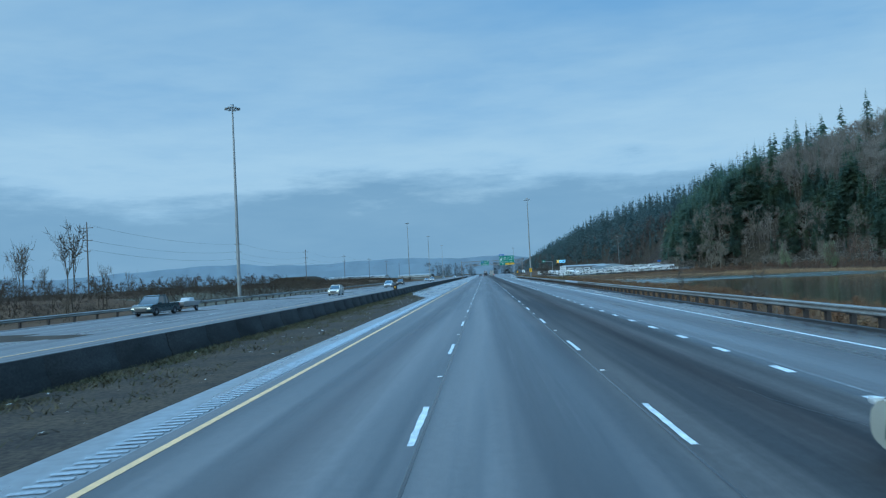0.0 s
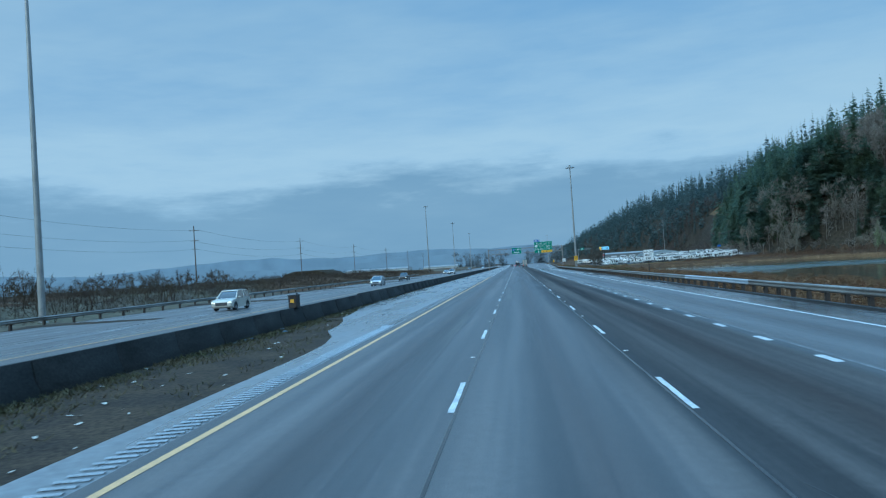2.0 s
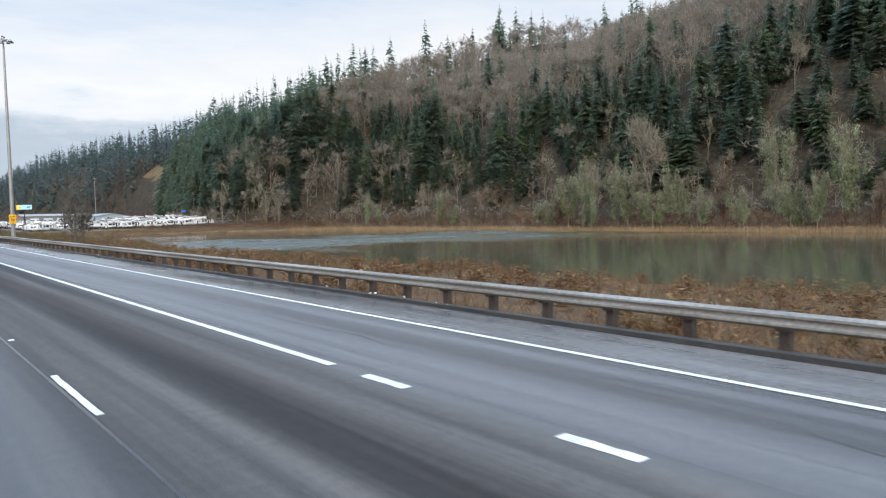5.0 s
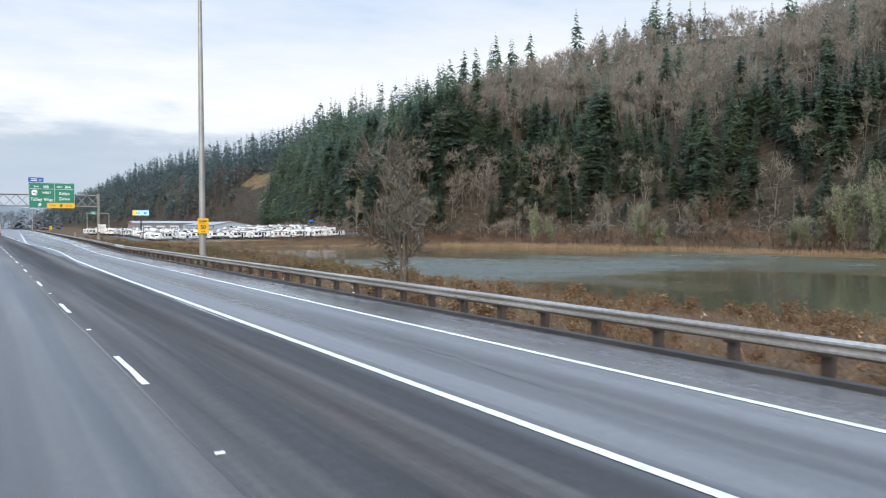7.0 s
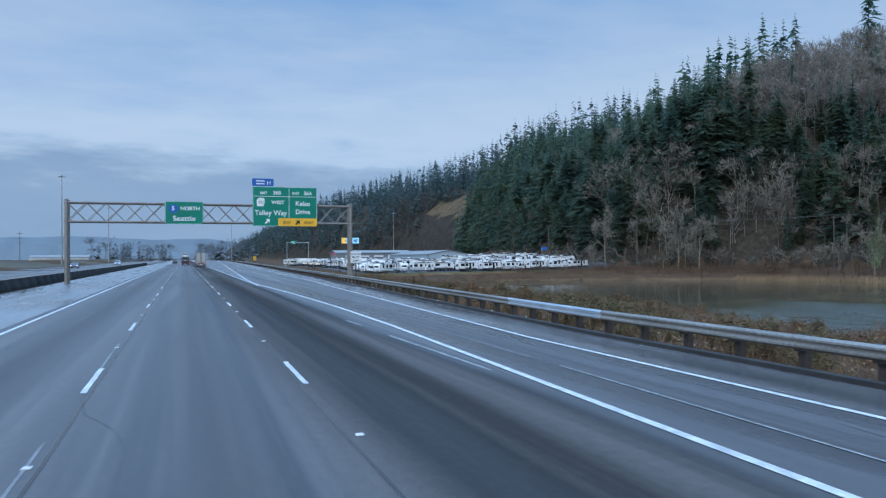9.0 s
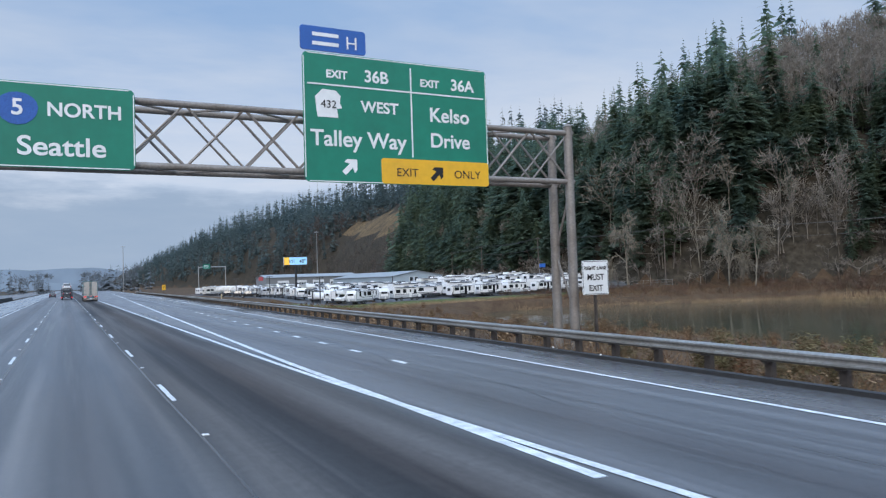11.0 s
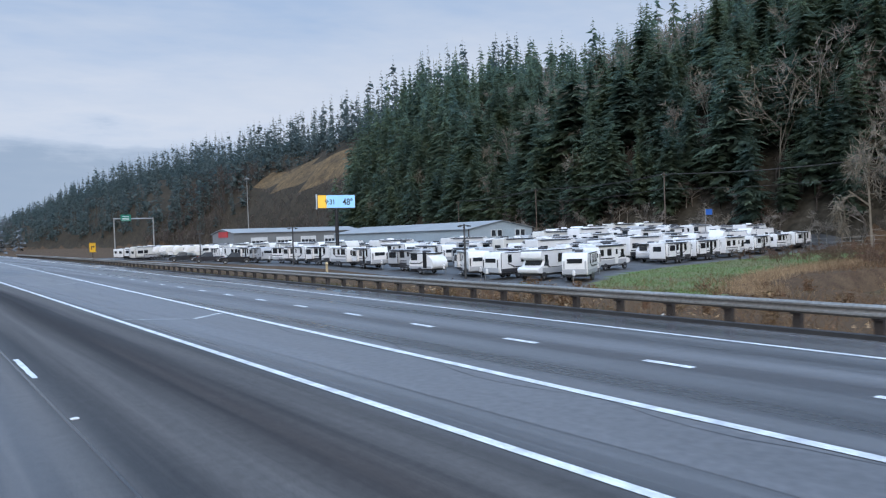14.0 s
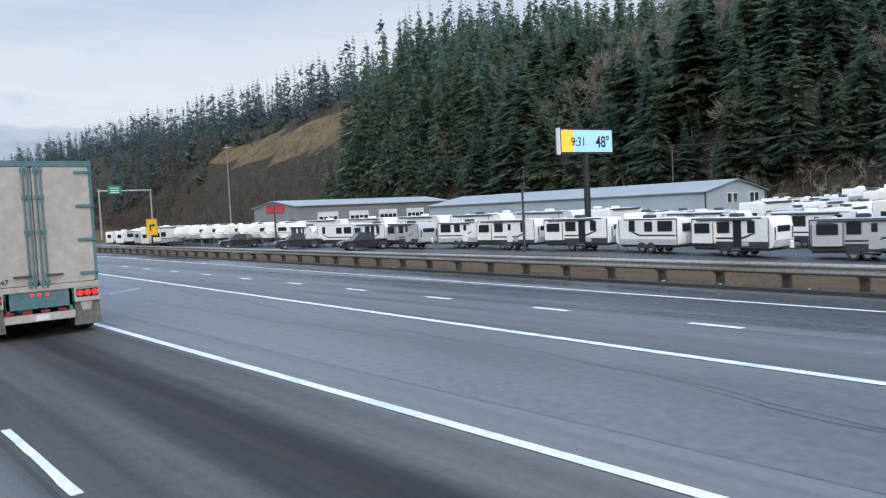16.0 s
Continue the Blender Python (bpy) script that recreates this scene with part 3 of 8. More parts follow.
# solid lines
strip("yellow_line", YELLOW, 0.15, -140, 212, M["paint_yellow"], road)
strip("white_line", YELLOW, 0.15, 212, 1400, M["paint_white"], road)
BOW_Y, BOW_X = [158, 245, 258, 271, 280, 290, 300, 315, 330, 342, 360, 1400], [5.80, 5.80, 5.90, 6.02, 6.34, 6.68, 6.80, 6.62, 6.15, 5.80, 5.80, 5.80]
strip("white_line", WHITE, 0.17, 158, 1400, M["paint_white"], ramp, z=0.011, bend=lambda y: interp(y, BOW_Y, BOW_X))
strip("edge_line", 0, 0.15, -140, 1400, M["paint_white"], ramp, bend=edge_x)
strip("ramp_line", 0, 0.20, 330, 900, M["paint_white"], ramp, z=0.008, bend=lambda y: interp(y, RAMP_Y, RAMP_X))
for x, n in ((-20.6, "yellow_line"), (-33.6, "edge_line")):
    strip(n, x, 0.15, -140, 1400, M["paint_yellow"] if x > -21 else M["paint_white"], far_road, z=0.004)
# tar seams along the lane joints
for x in (DASH_L + 0.12, DASH_R - 0.13):
    strip("tar_seam", x, 0.05, -140, 1400, M["tar"], road, z=0.004, bend=lambda y, x=x: x + 0.05 * noise.noise((x, y * 0.15, 0)))


def dash_mesh(length, width):
    """One painted dash with worn, uneven long edges."""
    g = Geo()
    n = 8
    verts = []
    for i in range(n + 1):
        y = length * i / n
        verts += [(-width / 2 + random.uniform(-0.012, 0.012), y, 0), (width / 2 + random.uniform(-0.012, 0.012), y, 0)]
    g.add(verts, [(2 * i, 2 * i + 1, 2 * i + 3, 2 * i + 2) for i in range(n)])
    return [g.mesh("dash", M["paint_white"], smooth=False)][0]


dashes = [dash_mesh(3.15, 0.11) for _ in range(4)]
dots = [dash_mesh(1.15, 0.20) for _ in range(3)]


def dash(mesh, x, y, parent, z=0.006, turn=0.0):
    ob = new("dash", mesh)
    ob.parent = parent
    ob.matrix_basis = pose(x, y, z, 0, 0, turn)


for n in range(-5, 70):
    y = 11.1 + 12.19 * n
    for x in (DASH_L, DASH_R):
        dash(random.choice(dashes), x + random.uniform(-0.02, 0.02), y + (0.5 if x < 0 else 0), road)
    if n < 45:
        for x in (-24.9, -29.2):
            dash(random.choice(dashes), x, y + 4, far_road, 0.004)
for n in range(60):
    y = -90 + 4.2 * n + 2.2
    if y < 156:
        dash(random.choice(dots), WHITE, y, road)
for n in range(40):
    y = 343.1 + 4.347 * n
    dash(random.choice(dots), edge_x(y) - 3.05 - 0.002 * (y - 341), y, ramp, 0.004, -2.1)
# worn remains of paint between some dashes
M["paint_faint"] = material("faint_road_paint", (0.25, 0.25, 0.25), 0.5, second=(0.09, 0.09, 0.09), scale=0.6, stretch=(1, 0.3, 1), fine=12, mottle=0.8)
for y0, y1 in ((234, 243), (246, 251), (258, 267), (271, 276), (283, 288)):
    strip("worn_line", DASH_L - 0.03, 0.045, y0, y1, M["paint_faint"], road, z=0.005, bend=lambda y: DASH_L - 0.03 + 0.04 * noise.noise((1.0, y * 0.5, 0)))
strip("worn_line", WHITE + 0.24, 0.07, -100, 150, M["paint_faint"], ramp, z=0.005, bend=lambda y: WHITE + 0.24 + 0.05 * noise.noise((5.0, y * 0.1, 0)))
strip("worn_line", DASH_R + 0.02, 0.016, 36, 62, M["tar"], road, z=0.005, bend=lambda y: DASH_R + 0.02 + 0.05 * noise.noise((2.0, y * 0.4, 0)))
# raised pavement markers between the dashes
mk = Geo()
mk.prism([(-0.06, -0.05), (0.06, -0.05), (0.06, 0.05), (-0.06, 0.05)], "z", 0.0, 0.022, 0.012)
mk = mk.mesh("road_marker", M["paint_white"])
for n in range(-3, 45):
    for x in (DASH_L, DASH_R):
        ob = new("road_marker", mk)
        ob.parent = road
        ob.matrix_basis = pose(x + random.uniform(-0.05, 0.05), 11.1 + 12.19 * n + 7.7 + random.uniform(-0.2, 0.2), 0.0, 0, 0, random.uniform(-10, 10))
# gore chevron, a broken cross bar and a slanted bar
M["paint_chev"] = material("dulled_road_paint", (0.58, 0.58, 0.57), 0.5, second=(0.34, 0.34, 0.335), scale=0.4, fine=14, mottle=0.5)
M["paint_worn"] = material("worn_road_paint", (0.36, 0.36, 0.35), 0.5, second=(0.16, 0.158, 0.155), scale=0.5, fine=12, mottle=0.7)
ribbon("gore_area", lambda y: WHITE + min(1.0, 0.2 + (y - 346) * 0.012), lambda y: interp(y, RAMP_Y, RAMP_X) - 0.12, [y for y in YS if 352 < y < 900], 0.0, M["gore"], "", "", parent=ramp)


def bar(x0, y0, x1, y1, width, mat):
    """A painted bar between two points."""
    g = Geo()
    d = Vector((x1 - x0, y1 - y0, 0)).normalized() * width / 2
    n = 5
    verts = []
    for i in range(n + 1):
        k = i / n
        w = random.uniform(0.8, 1.1)
        verts += [(x0 + (x1 - x0) * k - d.y * w, y0 + (y1 - y0) * k + d.x * w, 0), (x0 + (x1 - x0) * k + d.y * w, y0 + (y1 - y0) * k - d.x * w, 0)]
    g.add(verts, [(2 * i, 2 * i + 1, 2 * i + 3, 2 * i + 2) for i in range(n)])
    part("gore_bar", g, mat, ramp).matrix_basis = pose(0, 0, 0.006)


for yc in (374.9, 405.5, 436.0, 466.8, 497.3, 528.0):
    rx = interp(yc, RAMP_Y, RAMP_X)
    xa = min(rx - 0.25, 7.75 + 0.014 * (yc - 436))
    ya = yc - 1.28 * (xa - 6.0) / 1.75 * (1.75 / max(1.75, xa - 6.0)) * 1.45
    bar(6.0, yc, xa, ya, 0.20, M["paint_worn"])
    if rx - xa > 0.8:
        bar(xa + 0.12, ya - 0.1, xa + min(1.55, rx - xa - 0.2), ya + min(1.0, 0.7 * (rx - xa)), 0.19, M["paint_chev"])
# scuffed remains of old lines
for x0, y0, x1, y1, w in ((5.93, 279.5, 5.74, 287.0, 0.10), (5.70, 290.5, 5.62, 292.8, 0.10), (5.60, 258.0, 5.72, 268.0, 0.07), (5.58, 226.0, 5.62, 233.0, 0.06), (7.45, 268.0, 7.6, 279.5, 0.06), (7.6, 281.0, 7.8, 296.0, 0.05)):
    bar(x0, y0, x1, y1, w, M["paint_worn"])


# cracks in the old surface, filled with water and tar
M["crack"] = material("wet_crack", (0.040, 0.038, 0.037), 0.45, second=(0.06, 0.057, 0.055), scale=0.8, fine=9, mottle=0.5)


def crack(x, y, way, length, width, parent, z, mat):
    g = Geo()
    n = max(4, int(length / 0.7))
    a = way
    pts = []
    for i in range(n + 1):
        pts.append((x, y))
        a += random.uniform(-0.22, 0.22) + 0.35 * (way - a)
        x, y = x + math.sin(a) * length / n, y + math.cos(a) * length / n
    verts = []
    for i, (px, py) in enumerate(pts):
        w = width * random.uniform(0.4, 1.3) * (0.3 if i in (0, n) else 1)
        verts += [(px - w * math.cos(way), py + w * math.sin(way), z), (px + w * math.cos(way), py - w * math.sin(way), z)]
    g.add(verts, [(2 * i, 2 * i + 1, 2 * i + 3, 2 * i + 2) for i in range(n)])
    part("crack", g, mat, parent)


random.seed(21)
for y in range(330, 640, 9):
    k = interp(y, RAMP_Y, RAMP_X)
    crack(k + random.uniform(-2.4, -1.0) if y > 425 else random.uniform(8.4, 9.4), y + random.uniform(0, 5), random.uniform(-0.05, 0.16), random.uniform(8, 16), 0.013, ramp, 0.003, M["crack"])
    if random.random() < 0.5:
        crack(k + random.uniform(0.2, 3.2), y, random.uniform(-0.9, 1.2), random.uniform(2, 6), 0.010, ramp, 0.003, M["crack"])
for y in range(-10, 330, 14):
    crack(random.uniform(6.6, 9.2), y, random.uniform(-0.1, 0.1), random.uniform(3, 8), 0.009, ramp, 0.003, M["crack"])
    if random.random() < 0.6:
        crack(random.uniform(-5.5, 5.0), y + 5, random.uniform(-0.15, 0.15), random.uniform(3, 7), 0.008, road, 0.004, M["crack"])
for y in range(-6, 620, 24):
    crack(random.uniform(-5.6, -4.0), y, 1.5, random.uniform(0.8, 3.0), 0.010, road, 0.004, M["crack"])
# low asphalt kerb under the guard rail
ribbon("kerb", lambda y: rail_x(y) - 0.42, lambda y: rail_x(y) - 0.18, [y for y in YS if -30 < y < 640], 0.10, M["kerb"], "low dark asphalt kerb under the guard rail", "kerb", 0.3)

# rumble strip: shallow grooves beside the yellow line, wet glint painted as pale colour
groove = Geo()
groove.add([(-0.23, 0, 0), (0.23, 0.09, 0), (0.23, 0.21, 0), (-0.23, 0.12, 0), (-0.23, 0.06, 0.018), (0.23, 0.15, 0.018)],
           [(0, 1, 5, 4), (4, 5, 2, 3), (0, 4, 3), (1, 2, 5)])
M["groove"] = material("rumble_groove", (0.30, 0.31, 0.32), 0.25, second=(0.23, 0.24, 0.25), scale=0.5, fine=30)
gme = groove.mesh("rumble_groove", M["groove"], smooth=False)
rest = Geo()
for n in range(700):
    y = -20 + 0.30 * n
    if 3 < y < 93:
        ob = new("rumble_groove", gme)
        ob.parent = pavement
        ob.matrix_basis = pose(YELLOW - 0.50 - 0.2, y, 0.008)
    else:
        rest.add([(YELLOW - 0.90, y, 0.002), (YELLOW - 0.50, y + 0.07, 0.002), (YELLOW - 0.50, y + 0.22, 0.002), (YELLOW - 0.90, y + 0.15, 0.002)], [(0, 1, 2, 3)])
tagged(part("rumble_grooves", rest, M["groove"], pavement), kind="stuff")


# ---- guard rails ----
W_BEAM = [(0.0, 0.155), (0.02, 0.15), (0.075, 0.10), (0.075, 0.06), (0.02, 0.015), (0.02, -0.015), (0.075, -0.06), (0.075, -0.10), (0.02, -0.15), (0.0, -0.155),
          (-0.006, -0.15), (0.05, -0.10), (0.05, -0.06), (-0.006, -0.015), (-0.006, 0.015), (0.05, 0.06), (0.05, 0.10), (-0.006, 0.15)]


def guard_rail(name, xf, side, y0, y1, top, label, spacing=1.905, shiny=()):
    """A W-beam on posts and blocks. side: -1 faces -x."""
    rail = thing(name, (0, 0, 0), label, "guard rail", kind="structure")
    panel_len = spacing * 2
    post = Geo()
    post.prism([(-0.08, -0.10), (0.08, -0.10), (0.08, 0.10), (-0.08, 0.10)], "z", -0.5, top - 0.02, 0.012)
    pme = post.mesh("post", M["galv_post"])
    block = Geo()
    block.prism([(-0.07, -0.09), (0.07, -0.09), (0.07, 0.09), (-0.07, 0.09)], "z", top - 0.36, top, 0.008)
    bme = block.mesh("block", M["galv_post"])
    y = y0
    n = 0
    while y < y1:
        ye = min(y + panel_len, y1)
        bright = any(a <= y < b for a, b in shiny)
        xa, xb = xf(y), xf(ye)
        g = Geo()
        ring = []
        for yy, xx in ((y + 0.003, xa + 0.012 * (n % 2)), (ye - 0.003, xb + 0.012 * (n % 2))):
            ring.append([(xx + side * u, yy, top - 0.155 + w) for u, w in W_BEAM])
        k = len(W_BEAM)
        g.add(ring[0] + ring[1], [(i, (i + 1) % k, k + (i + 1) % k, k + i) for i in range(k)] + [tuple(range(k)), tuple(range(k, 2 * k))[::-1]])
        part("rail_panel", g, M["galv_new"] if bright else M["galv"], rail, "bright new galvanised panel" if bright else "")
        for s in (0, 1):
            yy = y + s * spacing
            if yy < y1:
                xx = xf(yy) - side * 0.24
                a = new("post", pme)
                a.parent = rail
                a.matrix_basis = pose(xx, yy, 0, 0, 0, random.uniform(-3, 3))
                b = new("block", bme)
                b.parent = rail
                b.matrix_basis = pose(xx + side * 0.145, yy, 0)
        y = ye
        n += 1
    return rail


guard_rail("guard_rail", rail_x, -1, -20, 640, 0.74, "weathered grey steel W-beam guard rail on dark posts", shiny=((101, 116), (281, 292)))
guard_rail("guard_rail", lambda y: -36.9, 1, -20, 330, 0.72, "weathered tan-grey steel W-beam guard rail on posts", 3.81)

# ---- concrete median barrier ----
PROFILE = [(-0.30, -0.1), (0.30, -0.1), (0.30, 0.08), (0.17, 0.33), (0.08, 0.80), (0.06, 0.83), (-0.06, 0.83), (-0.08, 0.80), (-0.17, 0.33), (-0.30, 0.08)]


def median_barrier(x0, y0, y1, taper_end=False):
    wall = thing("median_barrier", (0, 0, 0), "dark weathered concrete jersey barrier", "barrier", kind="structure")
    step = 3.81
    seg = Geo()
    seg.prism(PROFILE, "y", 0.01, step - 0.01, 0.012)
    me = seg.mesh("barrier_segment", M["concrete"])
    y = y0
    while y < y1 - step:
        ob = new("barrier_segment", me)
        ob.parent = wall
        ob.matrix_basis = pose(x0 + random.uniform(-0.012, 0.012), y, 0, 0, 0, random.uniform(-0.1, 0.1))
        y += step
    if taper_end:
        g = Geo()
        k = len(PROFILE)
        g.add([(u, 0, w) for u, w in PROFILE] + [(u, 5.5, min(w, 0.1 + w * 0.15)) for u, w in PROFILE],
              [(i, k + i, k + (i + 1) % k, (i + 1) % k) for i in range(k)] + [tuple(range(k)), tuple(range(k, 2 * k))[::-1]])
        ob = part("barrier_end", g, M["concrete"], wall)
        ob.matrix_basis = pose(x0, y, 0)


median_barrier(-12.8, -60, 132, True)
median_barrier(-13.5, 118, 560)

# ---- trees and brush ----
rng = np.random.default_rng(7)


def fir_arrays(tiers, spokes, seed, ragged=0.3, bare=0.08, slim=1.0, sprays=6, broad=0.32, fine=0.55):
    """A fir of unit height: a thin trunk, whorls of boughs, and flat drooping sprays set along each bough, as arrays of corners and triangles."""
    r = np.random.default_rng(seed)
    v, f = [], []
    for i in range(3):
        a, b = 2.094 * i, 2.094 * (i + 1)
        k0 = len(v)
        v.extend([(0.010 * math.cos(a), 0.010 * math.sin(a), 0), (0.010 * math.cos(b), 0.010 * math.sin(b), 0), (0, 0, 0.99)])
        f.append((k0, k0 + 1, k0 + 2))
    lean = r.uniform(0, 6.283)
    for t in range(tiers):
        k = t / (tiers - 1)
        z = bare + (0.975 - bare) * k
        reach = slim * (0.142 * (1 - k) ** 0.82 * (0.62 + 0.38 * min(1, k * 4)) + 0.010) * r.uniform(0.72, 1.2)
        n = max(3, int(spokes * (1 - 0.5 * k)))
        for s in range(n):
            if r.random() < 0.10 and k < 0.85:
                continue
            a = 2 * math.pi * (s + r.uniform(-0.4, 0.4)) / n + t * 2.4
            L = reach * r.uniform(1 - ragged, 1 + ragged) * (1 + 0.15 * math.cos(a - lean))
            droop = r.uniform(0.12, 0.55) - 0.75 * max(0, k - 0.6)
            z1 = z + r.uniform(-0.012, 0.012)
            m = sprays if k < 0.72 else max(1, sprays // 2)
            for j in range(m):
                q = (j + 0.5) / m if m > 1 else 0.1
                b = a + (0.0 if j == m - 1 else (0.75 if j % 2 else -0.75) * r.uniform(0.6, 1.3))
                S = L * (fine if m > 1 else 1.0) * (1.15 - 0.5 * q) * r.uniform(0.75, 1.25)
                c, d = math.cos(b), math.sin(b)
                px, py, pz = q * L * math.cos(a), q * L * math.sin(a), z1 - q * L * droop
                w = S * broad * r.uniform(0.7, 1.2) + 0.0012
                tilt = r.uniform(-0.5, 0.5) * w
                k0 = len(v)
                v.extend([(px - w * d, py + w * c, pz + tilt), (px + w * d, py - w * c, pz - tilt), (px + S * c, py + S * d, pz - S * (0.25 + droop) * r.uniform(0.5, 1.2))])
                f.append((k0, k0 + 1, k0 + 2))
    return np.array(v), np.array(f)


def bare_tree_arrays(seed, levels=4, twigs=700, spread=0.55, droop=0.0, stem=0.016, low=0.35):
    """A leafless broadleaf of unit height: limbs that fork, and fine twigs."""
    r = np.random.default_rng(seed)
    v, f, tips = [], [], []

    def limb(p, q, r0, r1):
        w = q - p
        w = w / (np.linalg.norm(w) + 1e-9)
        u = np.cross(w, (0.3, 0.9, 0.2))
        u /= np.linalg.norm(u) + 1e-9
        x = np.cross(w, u)
        k = len(v)
        for c, rad in ((p, r0), (q, r1)):
            for i in range(3):
                a = 2.094 * i
                v.append(c + rad * (math.cos(a) * u + math.sin(a) * x))
        for i in range(3):
            j = (i + 1) % 3
            f.append((k + i, k + j, k + 3 + j))
            f.append((k + i, k + 3 + j, k + 3 + i))

    def grow(p, d, L, rad, level):
        q = p + d * L
        limb(p, q, rad, rad * 0.62)
        if level == 0:
            tips.append((q, d))
            return
        for _ in range(r.integers(2, 5)):
            nd = d + spread * r.normal(size=3) + np.array((0, 0, 0.18 - droop))
            nd /= np.linalg.norm(nd)
            s = r.uniform(low, 1.0)
            grow(p + d * L * s, nd, L * r.uniform(0.55, 0.8), rad * 0.55, level - 1)

    grow(np.zeros(3), np.array((r.normal() * 0.05, r.normal() * 0.05, 1.0)), 0.36, stem, levels)
    pick = r.integers(0, len(tips), twigs)
    for i in pick:
        q, d = tips[i]
        nd = d + 0.8 * r.normal(size=3) + np.array((0, 0, 0.1 - droop))
        nd /= np.linalg.norm(nd)
        side = np.cross(nd, r.normal(size=3))
        side /= np.linalg.norm(side) + 1e-9
        L = r.uniform(0.05, 0.14)
        s = q + 0.02 * r.normal(size=3)
        k = len(v)
        v.extend([s - side * 0.0045, s + side * 0.0045, s + nd * L])
        f.append((k, k + 1, k + 2))
    v = np.array(v)
    v[:, 2] *= 1.0 / v[:, 2].max()
    return v, np.array(f), np.array([t[0] for t in tips]) * (1.0)


def leafy(arr, seed, count, size, clumps=0):
    """Small leaf clumps round the tips of a tree; with clumps, they gather in upright tufts and leave gaps between."""
    r = np.random.default_rng(seed)
    v0, f0, tips = arr
    zmax = tips[:, 2].max()
    tips = tips / np.array((1, 1, zmax)) * np.array((1, 1, 0.96))
    if clumps:
        core = tips[r.integers(0, len(tips), clumps)] * r.uniform(0.3, 1.0, (clumps, 1))
        pick = r.integers(0, clumps, count)
        reach = r.uniform(0.5, 1.4, clumps)[pick][:, None]
        c = core[pick] + r.normal(size=(count, 3)) * (0.026, 0.026, 0.05) * reach
    else:
        tips = tips[r.permutation(len(tips))[:int(len(tips) * 0.5)]]
        c = tips[r.integers(0, len(tips), count)] * r.uniform(0.38, 1.05, (count, 1)) + r.normal(size=(count, 3)) * (0.06, 0.06, 0.05)
    a, b = r.normal(size=(count, 3)), r.normal(size=(count, 3))
    a *= size / np.linalg.norm(a, axis=1)[:, None]
    b *= size * 0.7 / np.linalg.norm(b, axis=1)[:, None]
    v = np.stack([c - a, c + a * 0.3 + b, c + a - b * 0.3], 1).reshape(-1, 3)
    v[:, 2] = np.maximum(v[:, 2], 0.03)
    f = np.arange(count * 3).reshape(-1, 3)
    return v, f


def scatter(name, variants, places, mat, label, category, kind="stuff"):
    """Joins many turned and scaled copies into one mesh. places: rows of x, y, z, height, width."""
    vs, fs, k = [], [], 0
    for i, (x, y, z, h, w) in enumerate(places):
        v, f = variants[i % len(variants)][:2]
        a = (i * 2.399) % 6.283
        c, s = math.cos(a), math.sin(a)
        rot = np.array(((c, s, 0), (-s, c, 0), (0, 0, 1)))
        vs.append((v * (h * w, h * w, h)) @ rot + (x, y, z))
        fs.append(f + k)
        k += len(v)
    v, f = np.concatenate(vs), np.concatenate(fs)
    me = bpy.data.meshes.new(name)
    me.vertices.add(len(v))
    me.vertices.foreach_set("co", v.astype(np.float32).ravel())
    me.loops.add(f.size)
    me.loops.foreach_set("vertex_index", f.astype(np.int32).ravel())
    me.polygons.add(len(f))
    me.polygons.foreach_set("loop_start", np.arange(0, f.size, 3, dtype=np.int32))
    me.polygons.foreach_set("loop_total", np.full(len(f), 3, dtype=np.int32))
    me.update(calc_edges=True)
    me.materials.append(mat)
    return tagged(new(name, me), label, category, kind=kind)


def spots(count, y0, y1, d0, d1, seed, gap=0.0):
    """Places on the hillside, d metres beyond its foot."""
    r = np.random.default_rng(seed)
    out, grid = [], set()
    for _ in range(count):
        y, d = r.uniform(y0, y1), d0 + (d1 - d0) * r.random() ** 1.15
        x = interp(y, FOOT_Y, FOOT_X) + d
        cell = (int(x / gap), int(y / gap)) if gap else None
        if gap and cell in grid:
            continue
        grid.add(cell)
        if bare_slope(x, y) and r.random() > 0.05:
            continue
        out.append((x, y, ground_z(x, y) - 0.3, d))
    return out


lot_firs = [fir_arrays(34, 10, 200 + s, 0.36, bare=0.04 + 0.03 * s, slim=(1.0, 1.2, 0.85, 1.1, 1.3)[s], sprays=15, broad=0.24, fine=0.40) for s in range(5)]
near_firs = [fir_arrays(33, 9, s, 0.36, bare=0.04 + 0.025 * s, slim=(0.95, 1.1, 0.8, 1.0, 0.75, 1.2, 0.9)[s], sprays=11, broad=0.25, fine=0.45) for s in range(7)]
mid_firs = [fir_arrays(24, 8, 20 + s, 0.4, slim=(1.0, 1.2, 0.85, 1.05, 1.3)[s], sprays=3, broad=0.42) for s in range(5)]
far_firs = [fir_arrays(17, 7, 40 + s, 0.5, slim=(1.05, 1.35, 0.9, 1.2)[s], sprays=2, broad=0.5) for s in range(4)]


def patch(x, y):
    """Where broadleaf woods break up the firs."""
    return noise.noise((x * 0.019, y * 0.014, 3.3)) + 0.45 * noise.noise((x * 0.06, y * 0.06, 1.1))


